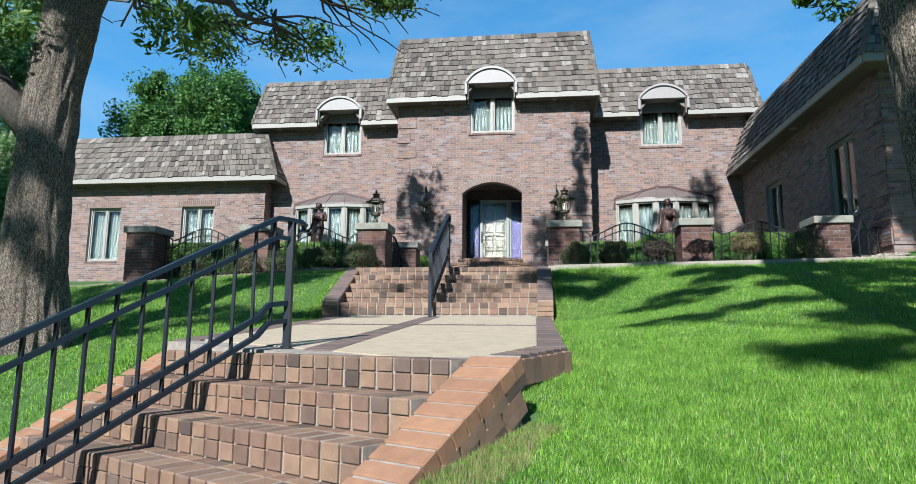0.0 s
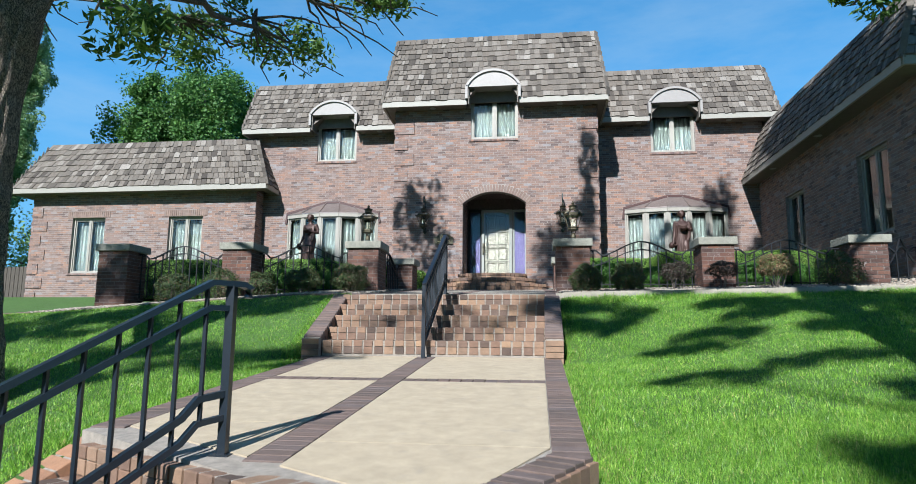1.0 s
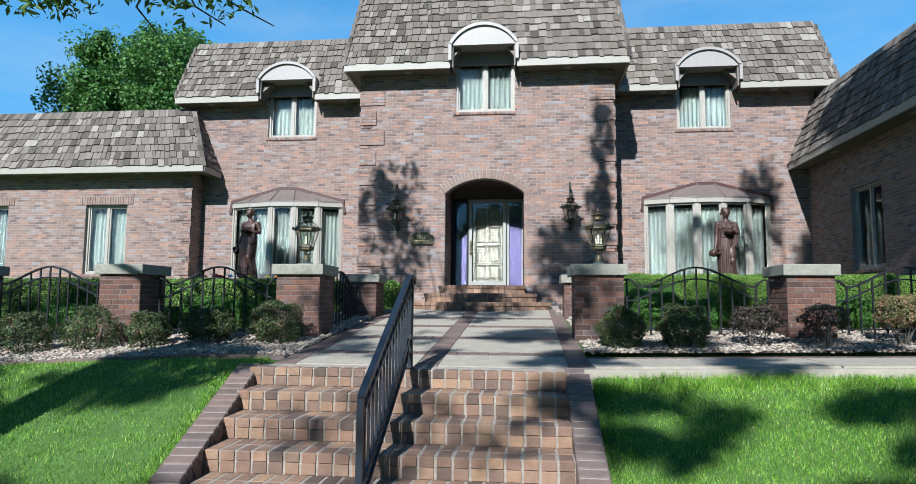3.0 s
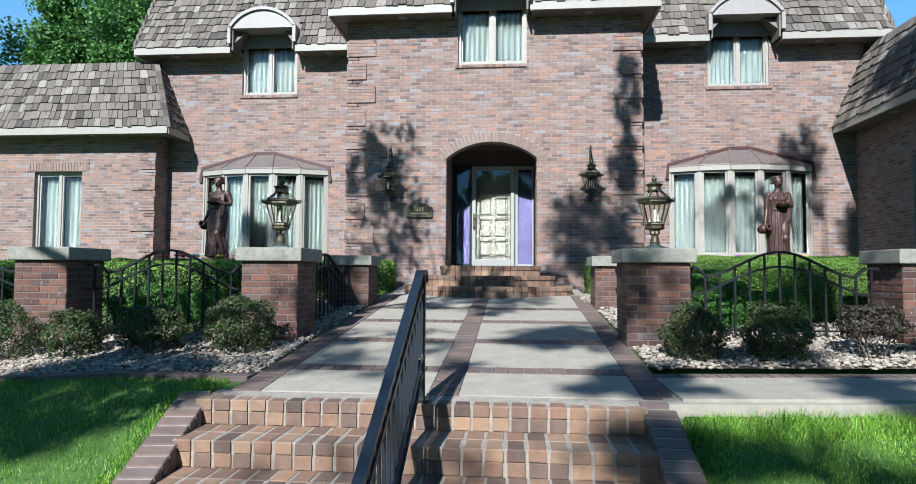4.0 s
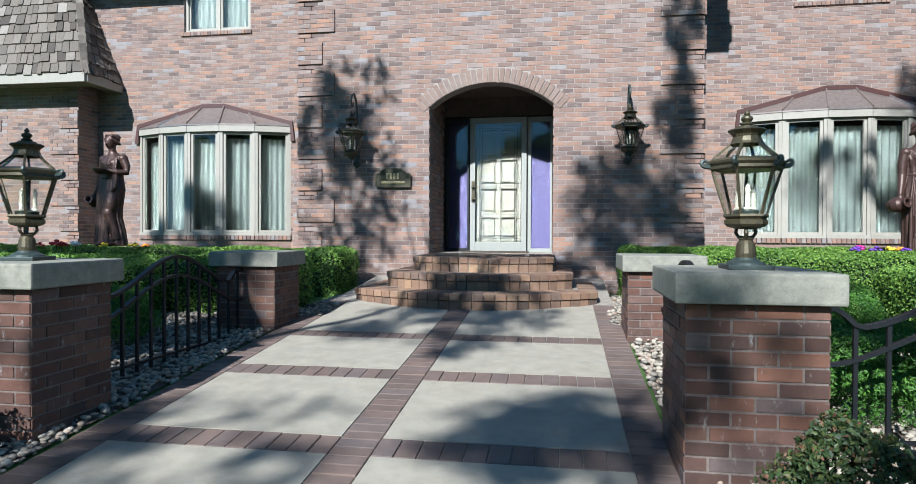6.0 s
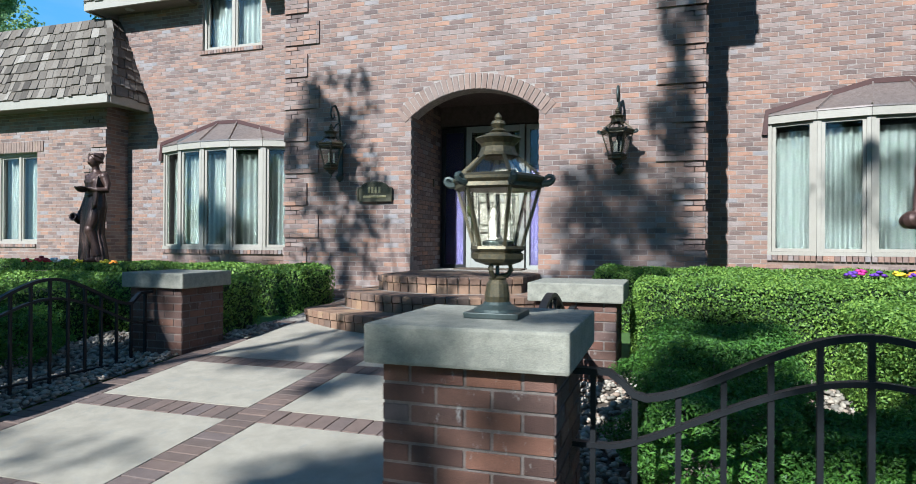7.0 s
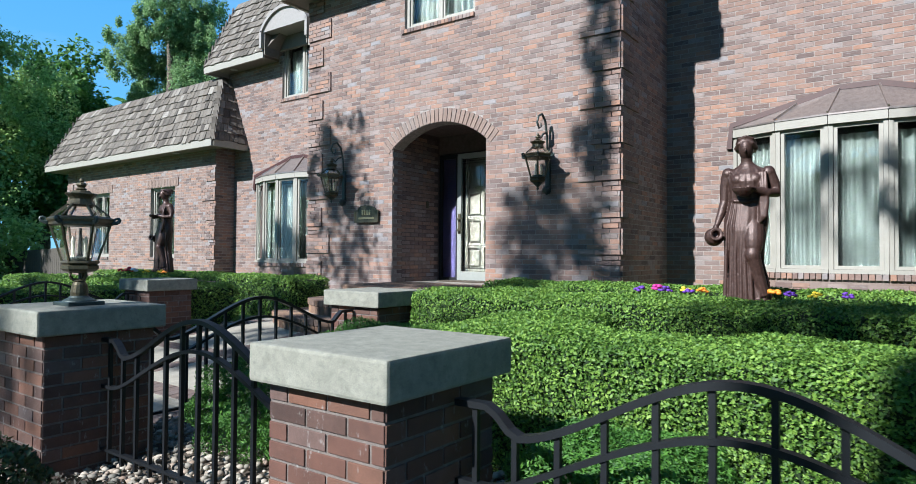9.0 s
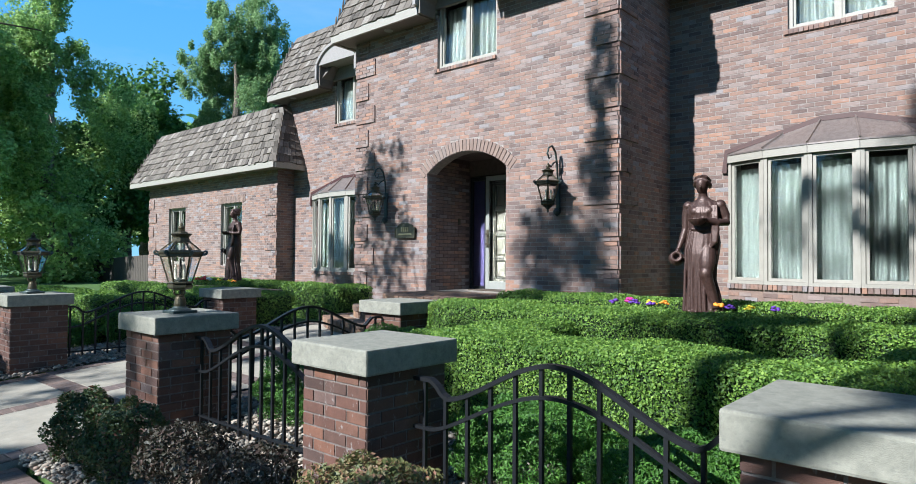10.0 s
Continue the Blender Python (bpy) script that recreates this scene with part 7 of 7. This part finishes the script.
bm = bmesh.new()
box(bm, -2.84, -2.49, 18.358, 18.366, 2.035, 2.065, 0.003)
part("text_bar", bm, m_gold, pl)


# ---- statues ----
def statue(x, y, z, turn, label):
    """A robed standing figure with a bowl and a jug, cast in bronze, as one plain mesh."""
    bm = bmesh.new()
    # robe and trunk: height, left edge, right edge, depth, forward shift
    secs = [(0.0, -0.17, 0.19, 0.12, 0.0), (0.05, -0.168, 0.19, 0.125, 0.0), (0.2, -0.165, 0.165, 0.115, 0.0), (0.36, -0.172, 0.125, 0.112, -0.01), (0.5, -0.178, 0.135, 0.12, -0.015), (0.62, -0.182, 0.155, 0.125, -0.01), (0.72, -0.178, 0.168, 0.122, 0.0),
            (0.80, -0.155, 0.16, 0.11, 0.0), (0.88, -0.135, 0.145, 0.1, 0.0), (0.96, -0.135, 0.15, 0.102, -0.005), (1.04, -0.148, 0.165, 0.108, -0.01), (1.10, -0.152, 0.17, 0.098, 0.0), (1.145, -0.125, 0.145, 0.078, 0.01), (1.18, -0.07, 0.08, 0.06, 0.01), (1.21, -0.045, 0.045, 0.048, 0.0), (1.26, -0.042, 0.042, 0.045, -0.01)]
    n, rings = 96, []
    for zz, xl, xr, ry, cy in secs:
        ring = []
        for k in range(n):
            a = 2 * math.pi * k / n
            fold = 1.0
            if zz < 0.85:
                hang = min(1, (0.9 - zz) * 1.8)
                thigh = math.exp(-((a - 5.15) ** 2) / 0.25) * (0.15 < zz)     # cloth drawn smooth over the bent leg
                fold += 0.10 * hang * (1 - 0.85 * thigh) * (abs(math.sin(7.5 * a + 0.9 * math.sin(zz * 4))) - 0.55) + 0.035 * hang * math.sin(23 * a + 5 * zz)
            elif zz < 1.15:
                fold += 0.03 * math.sin(13 * a + zz * 18) + 0.015 * math.sin(29 * a)
            ring.append(bm.verts.new(((xl + xr) / 2 + (xr - xl) / 2 * fold * math.cos(a), cy + ry * fold * math.sin(a), zz)))
        rings.append(ring)
    for r, q in zip(rings, rings[1:]):
        for k in range(n):
            bm.faces.new((r[k], r[(k + 1) % n], q[(k + 1) % n], q[k]))
    bm.faces.new(rings[0][::-1])
    bm.faces.new(rings[-1])

    def ball(c, r, m=None):
        vs = bmesh.ops.create_uvsphere(bm, u_segments=16, v_segments=12, radius=1)["verts"]
        bmesh.ops.transform(bm, matrix=Matrix.Translation(c) @ (m or Matrix()) @ Matrix.Diagonal((*r, 1)), verts=vs)
    nod = Matrix.Rotation(radians(24), 4, "X")
    ball((-0.005, -0.03, 1.315), (0.058, 0.068, 0.092), nod)
    ball((-0.005, 0.012, 1.362), (0.077, 0.086, 0.078), nod)
    ball((-0.005, 0.07, 1.405), (0.045, 0.05, 0.042))
    ball((-0.005, -0.102, 1.295), (0.010, 0.014, 0.022), nod)
    for s in (-1, 1):
        tube(bm, [(-0.005, -0.072, 1.405), (-0.005 + s * 0.05, -0.062, 1.365), (-0.005 + s * 0.075, -0.01, 1.33), (-0.005 + s * 0.06, 0.06, 1.31)], [0.014, 0.020, 0.022, 0.018], 8)
        ball((0.005 + s * 0.066, -0.062, 1.055), (0.058, 0.05, 0.055))
    tube(bm, [(-0.082, 0.02, 1.37), (-0.06, -0.06, 1.405), (-0.005, -0.082, 1.42), (0.05, -0.06, 1.405), (0.072, 0.02, 1.37)], 0.012, 6)
    ball((-0.148, 0.005, 1.115), (0.052, 0.055, 0.055))
    ball((0.165, 0.005, 1.115), (0.056, 0.058, 0.06))
    # bent leg under the cloth: thigh, knee and the calf drawn back, and a foot at the hem
    ball((0.055, -0.085, 0.58), (0.085, 0.075, 0.19), Matrix.Rotation(radians(-12), 4, "X"))
    ball((0.05, -0.125, 0.42), (0.062, 0.055, 0.075))
    tube(bm, [(0.05, -0.12, 0.42), (0.085, -0.085, 0.26), (0.13, -0.06, 0.08)], [0.06, 0.055, 0.05], 10)
    ball((0.10, -0.13, 0.025), (0.04, 0.085, 0.028))
    ball((-0.08, -0.13, 0.022), (0.038, 0.075, 0.025))
    # ridges of cloth that hang from the belt over the standing leg
    for k, x0 in enumerate((-0.15, -0.115, -0.08, -0.045, -0.012, 0.02)):
        y0 = -0.105 + 1.6 * (x0 + 0.03) ** 2
        tube(bm, [(x0 * 0.75, y0 + 0.012, 0.86), (x0, y0 - 0.012, 0.66), (x0 * 1.04 + 0.006 * (k % 2), y0 - 0.02, 0.4), (x0 * 1.1 + 0.02 * k / 5, y0 - 0.03, 0.03)], [0.008, 0.013, 0.016, 0.02], 8)
    # lowered arm with the jug
    tube(bm, [(-0.15, 0.005, 1.12), (-0.172, 0.015, 1.0), (-0.178, 0.01, 0.88), (-0.205, -0.02, 0.77), (-0.232, -0.045, 0.68)], [0.05, 0.046, 0.038, 0.033, 0.025], 12)
    ball((-0.24, -0.055, 0.645), (0.027, 0.032, 0.042))
    jug = Matrix.Translation((-0.255, -0.055, 0.575)) @ Matrix.Rotation(radians(80), 4, "X") @ Matrix.Rotation(radians(14), 4, "Y")
    tmp = bmesh.new()
    lathe(tmp, [(0.03, -0.12), (0.062, -0.09), (0.08, -0.02), (0.066, 0.03), (0.036, 0.06), (0.036, 0.085), (0.056, 0.105), (0.056, 0.118), (0.030, 0.114), (0.026, 0.06)], (0, 0, 0), 20)
    tmp.verts.index_update()
    made = [bm.verts.new(jug @ v.co) for v in tmp.verts]
    for fc in tmp.faces:
        bm.faces.new([made[v.index] for v in fc.verts])
    tmp.free()
    # raised forearm with the bowl before the chest
    tube(bm, [(0.168, 0.005, 1.11), (0.205, 0.015, 1.02), (0.218, 0.0, 0.94), (0.16, -0.09, 0.935), (0.065, -0.155, 0.965)], [0.054, 0.05, 0.045, 0.036, 0.025], 12)
    ball((0.045, -0.165, 0.962), (0.042, 0.03, 0.022))
    lathe(bm, [(0.025, 0.905), (0.05, 0.915), (0.08, 0.945), (0.093, 0.975), (0.088, 0.979), (0.06, 0.955), (0.02, 0.945)], (-0.015, -0.18, 0), 20)
    # cloth gathered at the hip, neckline folds and a tied belt
    for dx in (0.0, 0.022, -0.02):
        tube(bm, [(0.125 + dx, -0.075, 1.12), (0.13 + dx, -0.10, 1.0), (0.135 + dx, -0.095, 0.86), (0.13 + dx * 0.5, -0.105, 0.74), (0.10, -0.11, 0.69)], [0.010, 0.014, 0.022, 0.024, 0.012], 8)
    for k in range(3):
        tube(bm, [(-0.13 + 0.02 * k, -0.035, 1.14), (-0.07 + 0.015 * k, -0.092, 1.07 - 0.03 * k), (0.02, -0.108, 1.02 - 0.035 * k), (0.10 - 0.01 * k, -0.085, 1.08 - 0.02 * k), (0.14 - 0.02 * k, -0.035, 1.145)], 0.0085, 7)
    tube(bm, [(-0.135, 0, 0.885), (-0.09, -0.088, 0.875), (0, -0.108, 0.865), (0.09, -0.088, 0.88), (0.145, 0, 0.895)], 0.013, 7)
    bm.normal_update()
    me = bpy.data.meshes.new("statue")
    bm.to_mesh(me)
    bm.free()
    me.materials.append(m_bronze)
    me.shade_smooth()
    ob = new("statue", me)
    ob.matrix_basis = pose(x, y, z, 0, 0, turn)
    mod = ob.modifiers.new("weld", "REMESH")
    mod.mode, mod.voxel_size, mod.use_smooth_shade = "VOXEL", 0.006, True
    sm = ob.modifiers.new("soften", "SMOOTH")
    sm.factor, sm.iterations = 0.5, 1
    return tagged(ob, label, "statue", "robed bronze statues")


statue(3.40, 16.72, 1.06, 8, "brown bronze statue of a robed figure holding a bowl")
statue(-5.98, 16.85, 1.14, -8, "brown bronze statue of a robed figure holding a bowl")

# ---- flowers ----
FLOWER = {"red": (0.5, 0.02, 0.03), "yellow": (0.75, 0.55, 0.03), "orange": (0.75, 0.25, 0.02), "purple": (0.10, 0.03, 0.28), "magenta": (0.40, 0.02, 0.20), "white": (0.7, 0.7, 0.75)}
FMAT = {k: material(k + "_petal", c, 0.6, noise_scale=40, spread=0.2) for k, c in FLOWER.items()}


def flower(x, y, z, colour, r):
    f = thing("flower", (x, y, z), colour + " bedding flower beside the statue", "flower", "bedding flowers")
    bm = bmesh.new()
    rr = random.Random(int(x * 991))
    for k in range(9):
        a, e = k * 2.4, rr.uniform(0.0, 1.0)
        q = Vector((math.cos(a) * (1 - e * 0.7), math.sin(a) * (1 - e * 0.7), 0.3 + e * 0.7)) * r
        vs = bmesh.ops.create_icosphere(bm, subdivisions=1, radius=r * 0.45)["verts"]
        bmesh.ops.transform(bm, matrix=Matrix.Translation(Vector((x, y, z + 0.07)) + q) @ Matrix.Diagonal((1, 1, 0.6, 1)), verts=vs)
    part("blossom", bm, FMAT[colour], f, smooth=True)
    bm = bmesh.new()
    tube(bm, [(x, y, z - 0.02), (x + 0.005, y, z + 0.08)], 0.005, 5)
    part("stem", bm, m_hedge_core, f)
    rng = np.random.default_rng(int(abs(x) * 100))
    p, d = ball_points(60, (x, y, z + 0.02), (r * 2, r * 2, 0.05), rng)
    v, fc = cards(p, d, 0.02, rng)
    tagged(mesh_from("leaf_tuft", v, fc, m_leaf_box, f), kind="stuff")


for x, y, c, r in ((2.72, 16.45, "magenta", 0.045), (2.82, 16.35, "purple", 0.04), (2.62, 16.3, "purple", 0.04), (2.98, 16.4, "yellow", 0.04), (3.10, 16.45, "orange", 0.035), (3.66, 16.4, "orange", 0.045), (3.78, 16.35, "purple", 0.035), (3.95, 16.4, "yellow", 0.035), (4.15, 16.45, "purple", 0.035), (3.05, 16.25, "purple", 0.035)):
    flower(x, y, 1.08, c, r * 1.25)
for x, y, c, r in ((-6.5, 16.5, "red", 0.06), (-6.38, 16.45, "red", 0.05), (-6.15, 16.4, "white", 0.05), (-5.75, 16.4, "yellow", 0.04), (-5.4, 16.45, "yellow", 0.045), (-5.2, 16.4, "orange", 0.035), (-6.7, 16.45, "red", 0.04)):
    flower(x, y, 1.06, c, r * 1.25)

# small bell beside the porch and a thin marker post by the pier
bell = thing("doorbell", (-2.13, 19.3, 2.1), "small dark doorbell button on the porch wall", "doorbell")
bm = bmesh.new()
box(bm, -2.139, -2.12, 19.25, 19.31, 2.25, 2.37, 0.004)
part("bell_plate", bm, m_plaque, bell)
